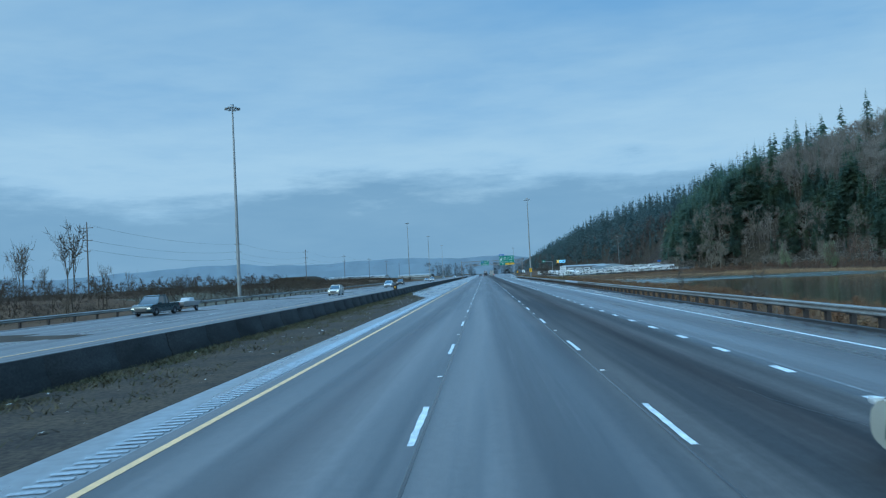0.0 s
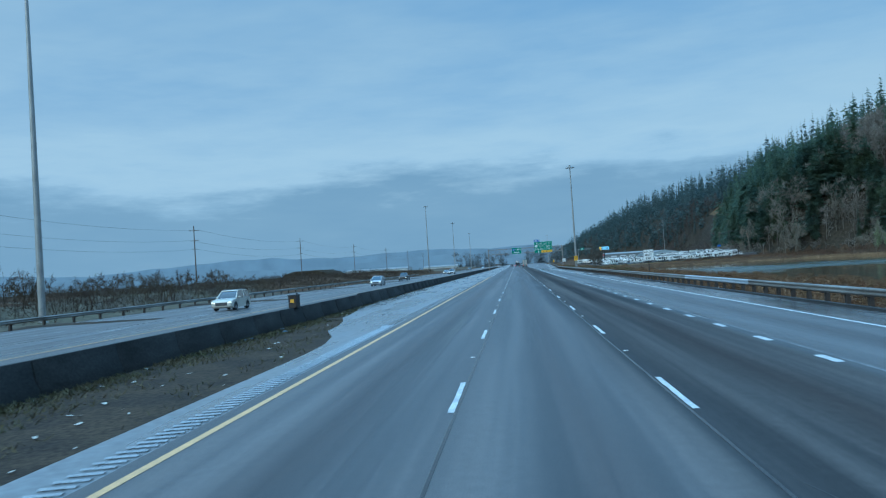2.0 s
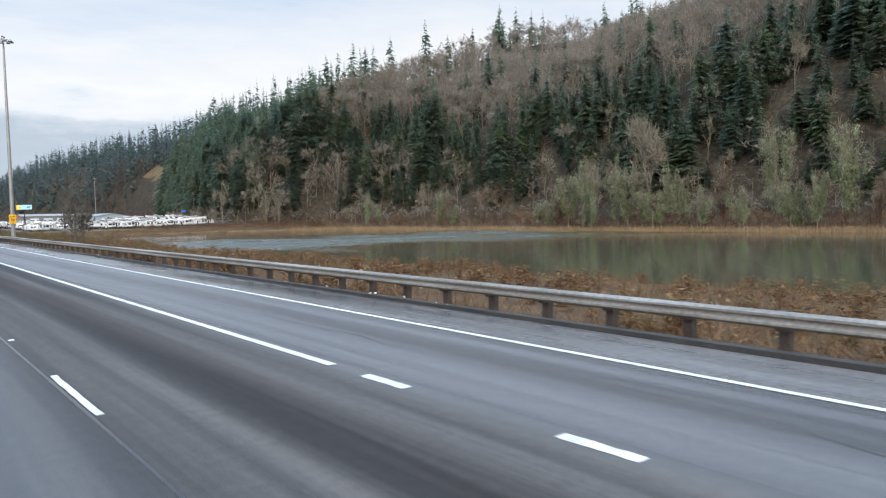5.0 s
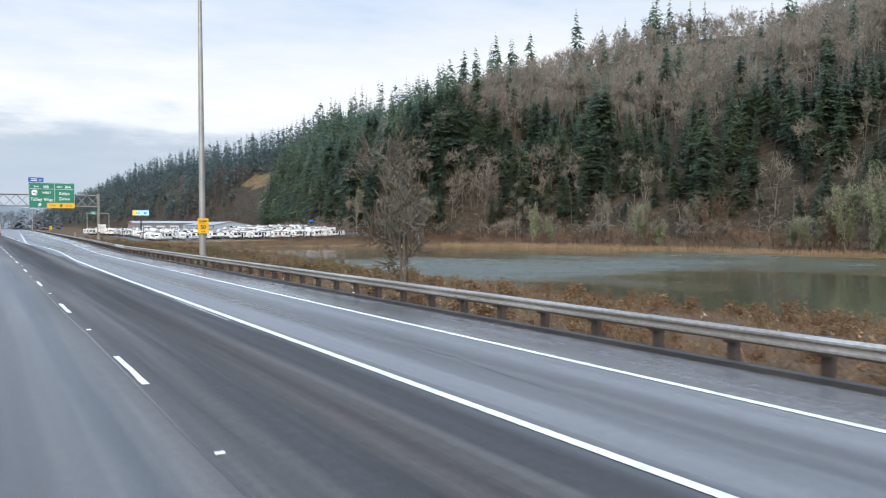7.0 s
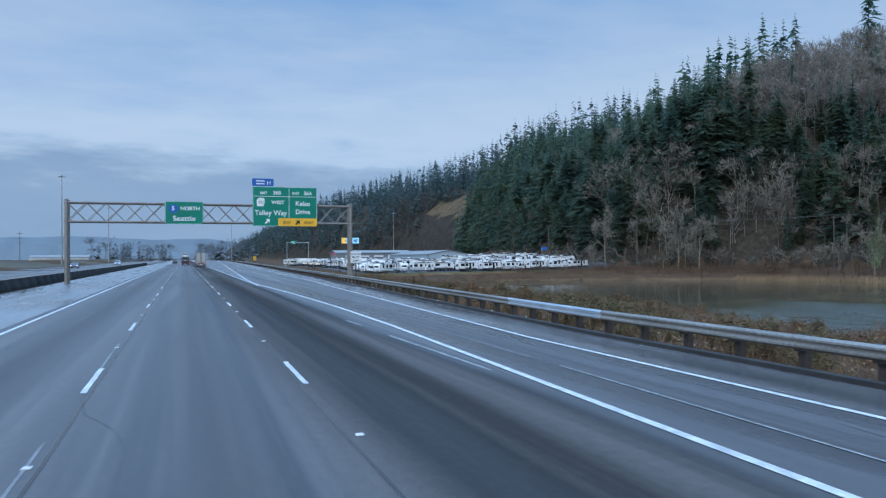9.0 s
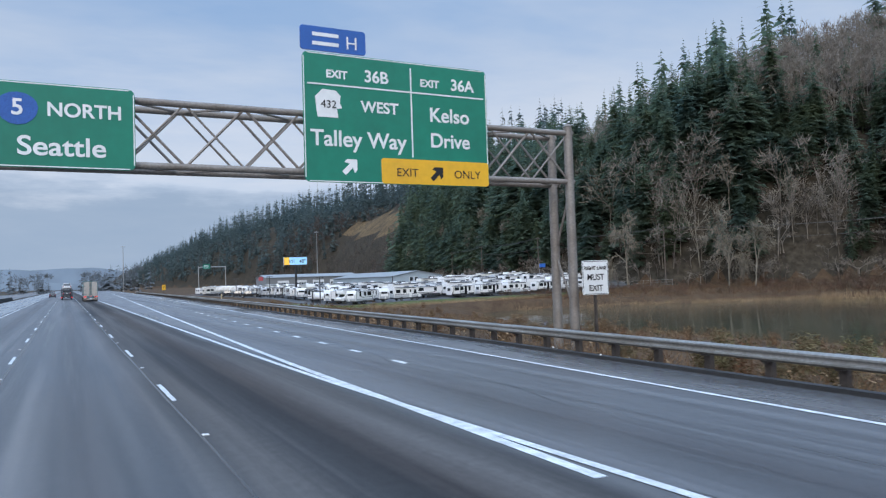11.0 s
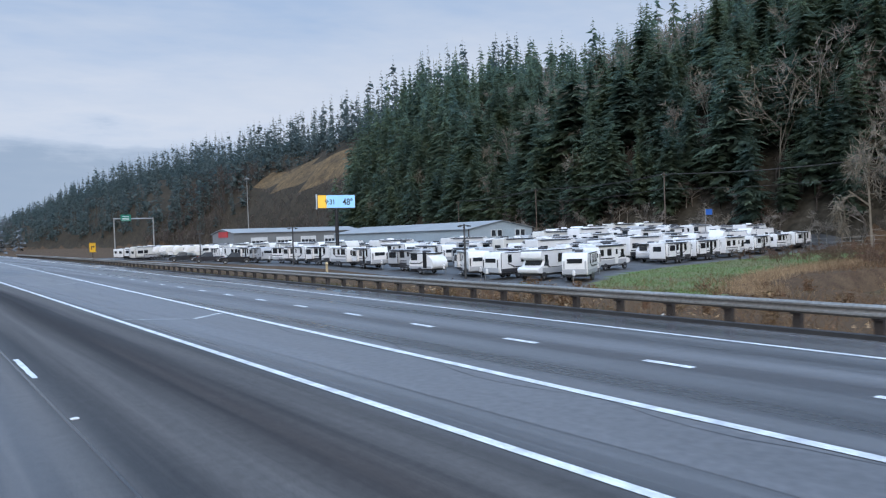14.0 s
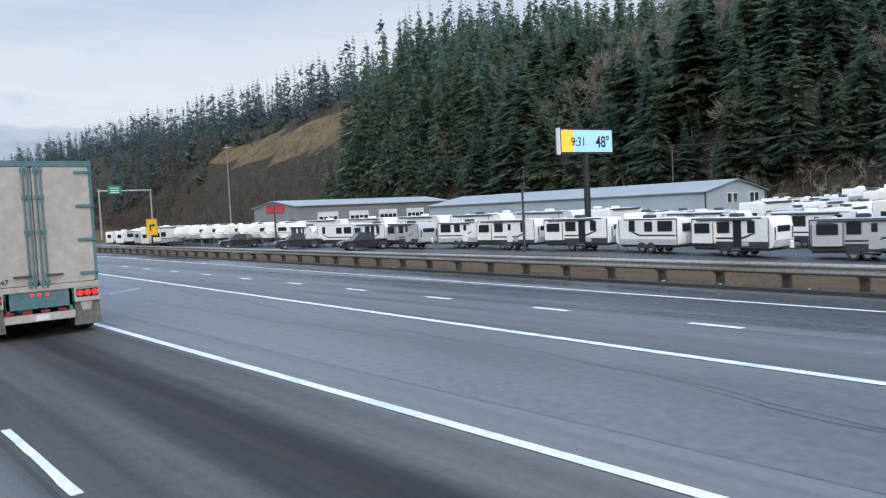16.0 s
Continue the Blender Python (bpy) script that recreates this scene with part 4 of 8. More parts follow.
firs, high_firs, bares, mossy = [], [], [], []
for x, y, z, d in spots(4300, 150, 752, 3, 120, 1, 5.0) + spots(420, 395, 480, 3, 75, 31, 5.0):
    u = rng.random()
    # firs hold the lower slope; greyish broadleaf woods take over above them
    line = interp(y, [190, 240, 310, 360, 400, 450, 500, 560, 620], [84, 58, 44, 30, 24, 34, 66, 78, 130]) + 24 * noise.noise((x * 0.02, y * 0.013, 5))
    p = patch(x, y)
    if d > line and u < 0.86 or p > interp(y, [400, 450], [0.30, 0.42]) and u < 0.75 or u < 0.05 or d < 14 and u < interp(y, [330, 400, 450], [0.12, 0.22, 0.12]):
        (mossy if u < 0.12 and d < 40 else bares).append((x, y, z, rng.uniform(13, 23), rng.uniform(0.75, 1.15)))
        if d > line and rng.random() < 0.6:
            dx, dy = rng.uniform(-3.5, 3.5, 2)
            bares.append((x + dx, y + dy, ground_z(x + dx, y + dy) - 0.3, rng.uniform(8, 17), rng.uniform(0.8, 1.2)))
    else:
        tall = interp(y, [190, 250, 400, 440, 460, 540, 600, 700], [0.88, 0.84, 0.80, 0.82, 0.88, 0.95, 0.86, 1.0]) * (0.95 + 0.5 * noise.noise((x * 0.05, y * 0.05, 8)))
        (firs if d < 50 and y < 640 else high_firs).append((x, y, z, tall * (15 + 22 * rng.random() ** 1.2) * (0.85 if d < 12 else 1.0), rng.uniform(0.85, 1.35)))
scatter("conifer_wood", lot_firs, [q for q in firs if q[1] > 450], M["conifer"], "dense dark green firs behind the caravan lot", "trees")
scatter("conifer_wood", near_firs, [q for q in firs if q[1] <= 450], M["conifer"], "dense dark green firs on the hillside", "trees")
# single tall firs stand up out of the broadleaf crown of the ridge
back = [(x, y, z, 11 + 20 * rng.random() ** 1.8, rng.uniform(0.85, 1.25)) for x, y, z, d in spots(1500, 120, 780, 112, 260, 2, 8.0) if noise.noise((x * 0.03, y * 0.022, 7)) > (0.16 if y < 560 else -0.1)]
back += [(x, y, z, rng.uniform(24, 38) * interp(y, [690, 740], [1.0, 1.25]), rng.uniform(0.8, 1.1)) for x, y, z, d in spots(360, 665, 752, 2, 70, 14, 6.5)]
scatter("conifer_wood", mid_firs, high_firs + back, M["conifer"], "dark green firs on the upper slope and ridge", "trees")
# the far firs wear the paler needle colour that imitates haze
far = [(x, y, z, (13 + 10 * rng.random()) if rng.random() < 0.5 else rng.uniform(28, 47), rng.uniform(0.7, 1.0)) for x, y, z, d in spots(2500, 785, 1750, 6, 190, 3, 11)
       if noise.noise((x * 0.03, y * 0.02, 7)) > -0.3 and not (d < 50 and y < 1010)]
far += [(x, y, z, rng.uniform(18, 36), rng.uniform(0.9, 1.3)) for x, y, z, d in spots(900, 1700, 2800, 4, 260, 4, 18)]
scatter("conifer_wood", far_firs, far, M["conifer_hazed"], "far firs on the hills, paled blue-green for haze", "trees")
bares += [(x, y, z, rng.uniform(10, 19), rng.uniform(0.9, 1.3)) for x, y, z, d in spots(1500, 200, 620, 112, 240, 15, 7)]

twiggy = [bare_tree_arrays(60 + s, 3, 190, 0.55, stem=0.009) for s in range(6)]
far_bare = [bare_tree_arrays(75 + s, 2, 130, 0.7) for s in range(4)]
scatter("broadleaf_wood", twiggy, bares, M["twig"], "leafless brown broadleaf trees among firs", "trees")
scatter("broadleaf_wood", twiggy, mossy, M["pale_twig"], "mossy pale leafless trees at the forest edge", "trees")
far_brown = [(x, y, z, rng.uniform(9, 19) * interp(d, [0, 20], [0.7, 0.35] if y < 1030 else [1.0, 1.0]), rng.uniform(0.8, 1.2)) for x, y, z, d in spots(1500, 760, 1150, -8, 60, 5, 6)]
scatter("broadleaf_wood", far_bare, far_brown, M["far_twig"], "far dark brown leafless woods below the bare slope", "trees")
under = [(x, y, z, rng.uniform(2, 6.5), rng.uniform(1.0, 1.7)) for x, y, z, d in spots(2600, 150, 640, 1, 42, 25, 4)]
scatter("broadleaf_wood", far_bare, under, M["far_twig"], "dark leafless undergrowth below the firs", "brush")
brown = []
brown += [(x, y, z, rng.uniform(3, 8), rng.uniform(1.3, 2.0)) for x, y, z, d in spots(520, 90, 640, -7, 7, 6, 4)]
scatter("broadleaf_wood", far_bare, brown, M["twig"], "leafless brown brush along the hill foot", "trees")
brush = []
for _ in range(620):
    y = rng.uniform(110, 420)
    x = interp(y, FAR_Y, FAR_X) + rng.uniform(3.0, 14)
    brush.append((x, y, ground_z(x, y) - 0.2, rng.uniform(1.6, 5.2), rng.uniform(1.2, 1.9)))
for _ in range(800):
    y = rng.uniform(418, 463)
    x = rng.uniform(min(124, interp(y, FAR_Y, FAR_X) + 12), max(128, interp(y, FOOT_Y, FOOT_X)))
    if noise.noise((x * 0.12, y * 0.12, 4)) > -0.25:
        brush.append((x, y, ground_z(x, y) - 0.2, rng.uniform(0.7, 2.2), rng.uniform(1.5, 2.4)))
scatter("broadleaf_wood", far_bare, brush, M["brush"], "reddish-brown bare brush on the lake shore", "brush")

# lichen-green willows and pale snags along the far shore, single trees
shore = [bare_tree_arrays(80 + s, 4, 500, 0.5, stem=0.012) for s in range(6)]
fuzz = [leafy(shore[s], 90 + s, (6200, 4800, 6800, 2600, 5600, 4200)[s], 0.0155, (70, 50, 85, 40, 60, 100)[s]) for s in range(6)]


def array_mesh(name, v, f, mat):
    me = bpy.data.meshes.new(name)
    me.from_pydata([tuple(p) for p in v], [], [tuple(int(i) for i in t) for t in f])
    me.materials.append(mat)
    return me


def limbs_and_twigs(arr, mat, twigs):
    """A bare tree's limbs and its outer twigs as two meshes."""
    v, f = arr[0], arr[1]
    k = len(f) - twigs
    return array_mesh("trunk", v[:f[k - 1].max() + 1] if k else v, f[:k], mat), array_mesh("crown", v[f[k:].ravel()], np.arange(3 * twigs).reshape(-1, 3), mat)


willow_limbs = [array_mesh("trunk", *shore[s][:2], M["pale_twig"]) for s in range(6)]
willow_leaves = [array_mesh("crown", *fuzz[s], M["olive"] if s != 3 else M["brush"]) for s in range(6)]
brush_limbs = [limbs_and_twigs(twiggy[s], M["brush"], 190) for s in range(4)]
snags_pale = [limbs_and_twigs(bare_tree_arrays(140, 5, 1500, 0.42, stem=0.014), M["pale_twig"], 1500)]
alder_limbs = [limbs_and_twigs(bare_tree_arrays(170 + s, 3, 330, 0.36, stem=0.007, low=0.10), M["bare_bark"], 330) for s in range(3)]
cottonwood_limbs = [limbs_and_twigs(bare_tree_arrays(180 + s, 4, 170, 0.33, stem=0.011, low=0.2), M["bare_bark"], 170) for s in range(3)]


def tree(name, limbs, leaves, x, y, h, w, label, group, turn=0.0):
    ob = thing(name, (x, y, ground_z(x, y) - 0.2), label, "tree", group, turn=turn)
    ob.scale = (h * w, h * w, h)
    limbs, twigs = limbs if isinstance(limbs, tuple) else (limbs, None)
    for n, me in (("trunk", limbs), ("crown", twigs), ("crown", leaves)):
        if me:
            p = new(n, me)
            p.parent = ob
            if n != "trunk":
                tagged(p, kind="stuff")
    return ob


r2 = random.Random(5)
for y, off, h, w in ((171, 9, 17, 0.6), (178, 4, 13, 0.7), (184, 8, 19, 0.5), (190, 5, 17, 0.55), (197, 9, 16, 0.6), (203, 4, 20, 0.5), (209, 8, 13, 0.8), (215, 5, 15, 0.6), (222, 9, 25, 0.5), (227, 4, 15, 0.6),
                     (232, 7, 12, 0.9), (238, 9, 25, 0.42), (243, 4, 13, 0.8), (250, 6, 21, 0.5), (255, 4, 12, 0.8), (261, 7, 15, 0.6), (266, 4, 12, 0.9), (271, 6, 15, 0.7), (277, 4, 17, 0.6), (281, 7, 19, 0.55),
                     (285, 4, 18, 0.5), (290, 7, 22, 0.5), (294, 4, 17, 0.6), (298, 6, 12, 0.9), (303, 5, 9, 1.0), (309, 8, 7, 1.1), (345, 5, 8, 0.9), (353, 6, 12, 0.7), (388, 8, 11, 0.7), (396, 9, 14, 0.6)):
    i = r2.randrange(6)
    tree("willow", willow_limbs[i], willow_leaves[i], interp(y, FAR_Y, FAR_X) + off + r2.uniform(-1, 2), y + r2.uniform(-1.5, 1.5), h * r2.uniform(0.88, 1.15), w * r2.uniform(1.0, 1.4),
         "olive-green lichened willow on the lake shore", "trees on the lake shore", r2.uniform(0, 360))
tree("bare_tree", snags_pale[0], None, 170, 271.5, 34, 0.55, "tall pale leafless cottonwood above the willows", "shore trees", 40)
snag_arr = [bare_tree_arrays(120 + s, 4, 700, 0.42, 0.42) for s in range(3)]
snags = [limbs_and_twigs(a, M["pale_twig"], 700) for a in snag_arr]
for i, (x, y, h) in enumerate(((122.5, 461.5, 22), (133, 440, 20), (137, 436, 17), (140, 446, 18), (158, 408, 17), (167, 372, 15), (174, 345, 15))):
    tree("snag", snags[i % 3], None, x, y, h, r2.uniform(0.55, 0.8), "pale drooping dead-looking birch at the forest edge", "pale birches", i * 50)
# bare trees by the near bank
for i, (x, y, h, w) in enumerate(((18.4, 238.8, 9.6, 0.95), (19.3, 239.8, 9.0, 0.95), (17.9, 237.7, 8.2, 1.0), (20.6, 61, 3.4, 1.1), (21.5, 63, 2.8, 1.2), (20.2, 81, 3.6, 0.8))):
    tree("bare_tree", alder_limbs[i % 3], None, x, y, h, w, "leafless grey-brown alder beside the lake", "alders", x * 80)
for x, y, h, w in ((160.3, 351, 13, 0.7), (159.6, 347, 10, 0.9), (161.8, 331, 16, 0.6), (163, 327, 17, 0.55), (161.5, 335, 13, 0.8), (162.6, 322, 12, 0.7)):
    tree("bare_tree", brush_limbs[int(y) % 4], None, x, y, h, w, "reddish leafless tree on the lake shore", "shore trees", x * 40)
# bare cottonwoods on the other side
for i, (x, y, h) in enumerate(((-111, 192, 23), (-114.5, 195, 21), (-125, 192, 19), (-128, 195, 17), (-137, 193, 16), (-118, 190, 11), (-104.5, 195, 10.5), (-141, 190, 15), (-98, 196, 8))):
    tree("bare_tree", cottonwood_limbs[i % 3], None, x, y, h, 0.8, "leafless slender cottonwood on the brushy berm", "cottonwoods", i * 70)

# far tree clumps along the road's end, haze put into their grey colour
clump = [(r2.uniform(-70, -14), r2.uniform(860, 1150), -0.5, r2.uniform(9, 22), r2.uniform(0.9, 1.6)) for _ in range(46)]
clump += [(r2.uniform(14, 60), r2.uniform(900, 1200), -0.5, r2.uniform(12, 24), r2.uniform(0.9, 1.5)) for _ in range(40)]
scatter("tree_clump", far_firs + twiggy[:2], clump, M["tree_hazed"], "far trees beside the motorway, greyed for haze", "trees")


def blades(name, places, mat, h0, h1, lean, width, label, category):
    """Upright blades and stems, each a narrow bent triangle pair."""
    r = np.random.default_rng(len(places))
    p = np.array(places)
    n = len(p)
    h = r.uniform(h0, h1, n)[:, None]
    a = r.uniform(0, 6.283, n)
    side = np.stack([np.cos(a), np.sin(a), 0 * a], 1) * (width * r.uniform(0.6, 1.4, n))[:, None]
    tip = p + np.concatenate([r.normal(size=(n, 2)) * lean * h, h], 1)
    v = np.stack([p - side, p + side, tip], 1).reshape(-1, 3)
    me = bpy.data.meshes.new(name)
    me.from_pydata([tuple(q) for q in v], [], [(3 * i, 3 * i + 1, 3 * i + 2) for i in range(n)])
    me.materials.append(mat)
    return tagged(new(name, me), label, category, kind="stuff")


reeds = []
for _ in range(28000):
    y = r2.uniform(100, 418)
    x = interp(y, FAR_Y, FAR_X) + abs(r2.gauss(0, 1.6)) - 0.9 + 0.8 * noise.noise((y * 0.2, 1, 1))
    reeds.append((x, y, max(ground_z(x, y), WATER_Z) - 0.05))
low_reeds = []
for _ in range(5000):
    y = r2.uniform(416, 442)
    x = interp(y, FAR_Y, FAR_X) + abs(r2.gauss(0, 2.0)) - 0.6
    low_reeds.append((x, y, max(ground_z(x, y), WATER_Z) - 0.05))
for _ in range(6000):
    x = r2.uniform(44, 90)
    y = lot_south(x) - 14.5 + r2.gauss(0, 1.3)
    low_reeds.append((x, y, ground_z(x, y) - 0.05))
meadow, green = [], []
while len(meadow) < 26000:
    x, y = r2.uniform(60, 150), r2.uniform(404, 463)
    if x > interp(y, FAR_Y, FAR_X) + 1.5 and (y < lot_south(x) - 11 or x > 110) and x < interp(y, FOOT_Y, FOOT_X):
        meadow.append((x, y, ground_z(x, y) - 0.03))
while len(green) < 16000:
    x, y = r2.uniform(38, 108), r2.uniform(434, 463)
    if lot_south(x) - 12.5 < y < lot_south(x) - 0.5:
        green.append((x, y, ground_z(x, y) - 0.02))
blades("meadow", meadow, M["bramble"], 0.2, 0.75, 0.6, 0.022, "rough brown winter growth between lake and wood", "grass")
blades("lawn", green, M["grass"], 0.08, 0.24, 0.5, 0.025, "short green grass on the slope below the lot", "grass")
blades("reeds", low_reeds, M["reed"], 0.2, 0.8, 0.4, 0.02, "short tan dry reeds below the grass slope", "reeds")
blades("reeds", reeds, M["reed"], 0.5, 1.9, 0.16, 0.035, "tan dry reeds along the lake shore", "reeds")
bram, tufts = [], []
while len(bram) < 80000:
    y = r2.uniform(30, 450)
    r = rail_x(y)
    x = r + 1.3 + (interp(y, NEAR_Y, NEAR_X) - r - 1) * r2.random() ** 1.2
    if noise.noise((x * 0.25, y * 0.25, 6)) + 0.25 * noise.noise((x * 0.9, y * 0.9, 2)) < -0.12:
        continue
    bram.append((x, y, ground_z(x, y) - 0.03))
blades("brambles", bram, M["bramble"], 0.10, 0.50, 1.1, 0.016, "tangled reddish-brown brambles on the bank", "brambles")
blades("brambles", [p for p in bram if noise.noise((p[0] * 0.18, p[1] * 0.12, 3)) > 0.02], M["bramble"], 0.35, 1.05, 0.7, 0.014, "arching mounds of reddish-brown brambles on the bank", "brambles")
mounds = []
while len(mounds) < 1000:
    y = r2.uniform(30, 445) if len(mounds) < 560 else r2.uniform(105, 260)
    r = rail_x(y)
    x = r + 1.8 + (interp(y, NEAR_Y, NEAR_X) - r - 2.5) * r2.random() ** 1.3
    if noise.noise((x * 0.15, y * 0.09, 6)) > -0.1:
        mounds.append((x, y, ground_z(x, y) - 0.1, r2.uniform(0.5, 1.55), r2.uniform(1.3, 2.3)))
thicket = []
for k in range(4):
    limbs = bare_tree_arrays(150 + k, 3, 150, 0.8, 0.25, stem=0.012)
    lv, lf = leafy(limbs, 160 + k, 170, 0.055)
    thicket.append((np.concatenate([limbs[0], lv]), np.concatenate([limbs[1], lf + len(limbs[0])])))
scatter("bushes", thicket, mounds, M["bramble"], "low brown thicket bushes on the lake bank", "bushes")
M["olive_bush"] = material("olive_brown_leaves", (0.170, 0.150, 0.072), 0.95, leaf=0.3, second=(0.120, 0.080, 0.048), scale=1.6, fine=2.0, mottle=0.7, per_piece=0.45, spec=0.15)
leafed = []
for k in range(3):
    limbs = bare_tree_arrays(190 + k, 3, 60, 0.8, 0.2, stem=0.010)
    lv, lf = leafy(limbs, 195 + k, 420, 0.045)
    leafed.append((np.concatenate([limbs[0], lv]), np.concatenate([limbs[1], lf + len(limbs[0])])))
olives = []
while len(olives) < 300:
    y = r2.uniform(256, 345)
    x = rail_x(y) + 2.0 + 20 * r2.random() ** 1.2
    if noise.noise((x * 0.12, y * 0.08, 2)) > -0.15:
        olives.append((x, y, ground_z(x, y) - 0.1, r2.uniform(0.6, 1.5), r2.uniform(1.3, 2.2)))
scatter("bushes", leafed, olives, M["olive_bush"], "olive-brown leafy thickets behind the guard rail", "bushes")
verge = []
for _ in range(22000):
    y = r2.uniform(428, 630)
    x = rail_x(y) + 0.25 + 7 * r2.random() ** 1.6
    if noise.noise((x * 0.4, y * 0.2, 6)) > -0.2:
        verge.append((x, y, ground_z(x, y) - 0.03))
blades("verge_grass", verge, M["tuft"], 0.08, 0.42, 0.7, 0.02, "brown winter grass on the verge behind the rail", "grass")
leaves = []
for _ in range(15000):
    y = r2.uniform(84, 450)
    x = rail_x(y) + 1.2 + abs(r2.gauss(0, 6))
    if noise.noise((x * 0.3, y * 0.3, 16)) > 0.12 and x < interp(y, NEAR_Y, NEAR_X):
        leaves.append((x, y, ground_z(x, y) + r2.uniform(0.05, 0.8)))
blades("withered_leaves", leaves, M["reed"], 0.04, 0.12, 1.5, 0.05, "pale withered leaves among the brambles", "leaves")
for _ in range(26000):
    y = r2.uniform(-5, 135)
    x = -7.7 - 5.0 * r2.random() ** 0.6
    if noise.noise((x * 0.8, y * 0.25, 6)) < 0.02:
        continue
    tufts.append((x, y, -0.09))
for _ in range(30000):
    y = r2.uniform(-5, 150)
    x = -12.45 + abs(r2.gauss(0, 0.7))
    if noise.noise((3.0, y * 0.35, 6)) > -0.25:
        tufts.append((x, y, -0.09))
for _ in range(9000):
    y = r2.uniform(80, 470)
    x = rail_x(y) + r2.gauss(0.6, 0.5)
    tufts.append((x, y, ground_z(x, y) - 0.02))
blades("dead_grass", tufts, M["tuft"], 0.03, 0.17, 1.0, 0.018, "short dead grass and weeds on the verge", "grass")
scrub = []
for _ in range(75000):
    y = r2.uniform(30, 420)
    x = -39.5 - 46 * r2.random()
    if noise.noise((x * 0.07, y * 0.05, 6)) < -0.15:
        continue
    scrub.append((x, y, ground_z(x, y) - 0.05))
blades("scrub", scrub, M["scrub"], 0.3, 1.5, 0.9, 0.03, "dark brown scrub on the berm", "scrub")
hedge = []
while len(hedge) < 620:
    y = r2.uniform(40, 430)
    x = -41.5 - 42 * r2.random() ** 1.3
    if noise.noise((x * 0.05, y * 0.02, 6)) > (-0.35 if y < 190 else 0.05):
        hedge.append((x, y, ground_z(x, y) - 0.15, r2.uniform(1.6, 3.8) * (1.0 if y < 200 else 0.75), r2.uniform(1.0, 1.7)))
scatter("bushes", far_bare, hedge, M["scrub"], "dark leafless thorn bushes on the berm", "bushes")

# litter and pale leaves on the median dirt
chips = Geo()
for _ in range(160):
    x, y, s = r2.uniform(-12.2, -7.9), r2.uniform(2, 125), r2.uniform(0.03, 0.11)
    a = r2.uniform(0, 6.28)
    chips.add([(x + s * math.cos(a + k) * q, y + s * math.sin(a + k) * q, -0.05 + 0.02 * (k > 2)) for k, q in ((0, 1), (1.4, 0.7), (3.0, 1), (4.4, 0.8))], [(0, 1, 2, 3)])
for _ in range(90):
    x, y, s = r2.uniform(-12.1, -8.2), r2.uniform(92, 330), r2.uniform(0.04, 0.16)
    a = r2.uniform(0, 6.28)
    chips.add([(x + s * math.cos(a + k) * q, y + s * math.sin(a + k) * q, 0.0 + 0.02 * (k > 2)) for k, q in ((0, 1), (1.4, 0.5), (3.0, 1), (4.4, 0.6))], [(0, 1, 2, 3)])
for _ in range(120):
    y = r2.uniform(85, 520)
    x, s = rail_x(y) - r2.uniform(0.2, 0.42), r2.uniform(0.02, 0.07)
    a = r2.uniform(0, 6.28)
    chips.add([(x + s * math.cos(a + k) * q, y + s * math.sin(a + k) * q, 0.11 + 0.04 * (k > 2)) for k, q in ((0, 1), (1.4, 0.7), (3.0, 1), (4.4, 0.8))], [(0, 1, 2, 3)])
single("litter", chips, material("pale_litter", (0.55, 0.52, 0.46), 0.8), "pale scraps of litter along the road edges", "litter", "stuff")
# far hills, their blue-grey carrying the haze, and the flat-topped mound
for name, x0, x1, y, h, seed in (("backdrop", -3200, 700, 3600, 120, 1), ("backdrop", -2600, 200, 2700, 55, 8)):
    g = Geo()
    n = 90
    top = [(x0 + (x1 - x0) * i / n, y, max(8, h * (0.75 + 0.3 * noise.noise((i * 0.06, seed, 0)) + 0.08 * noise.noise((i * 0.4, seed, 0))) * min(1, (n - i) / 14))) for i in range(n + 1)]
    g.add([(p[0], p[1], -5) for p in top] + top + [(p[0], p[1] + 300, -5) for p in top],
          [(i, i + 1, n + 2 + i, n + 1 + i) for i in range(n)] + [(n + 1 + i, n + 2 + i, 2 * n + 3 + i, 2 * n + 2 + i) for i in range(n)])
    single(name, g, M["hill_hazed"], "distant hills coloured blue-grey for haze", "hills", "structure")
g = Geo()
g.prism([(-196, -1), (-189, 5), (-181, 7), (-160, 7.2), (-153, 5), (-146, -1)], "y", 640, 690, 2)
single("mound", g, M["forest_floor"], "dark flat-topped wooded mound beyond the fields", "mound", "structure")

# dark scraps of tyre and clods swept against the barrier
scraps = Geo()
for _ in range(260):
    y = r2.uniform(88, 340)
    x = -12.2 + abs(r2.gauss(0, 0.8))
    s, a = r2.uniform(0.05, 0.30), r2.uniform(-0.4, 0.4)
    c, d = math.cos(a), math.sin(a)
    w = s * r2.uniform(0.15, 0.4)
    scraps.add([(x - w * c, y - s * c, -0.005), (x + w * c, y - s * d, -0.005), (x + w, y + s, -0.005), (x - w * 0.6, y + s * 0.9, -0.005), (x, y, 0.05 * r2.uniform(0.4, 1.4))],
               [(0, 1, 4), (1, 2, 4), (2, 3, 4), (3, 0, 4)])
single("debris", scraps, M["tar"], "dark clods and tyre scraps on the inner shoulder", "debris", "stuff")

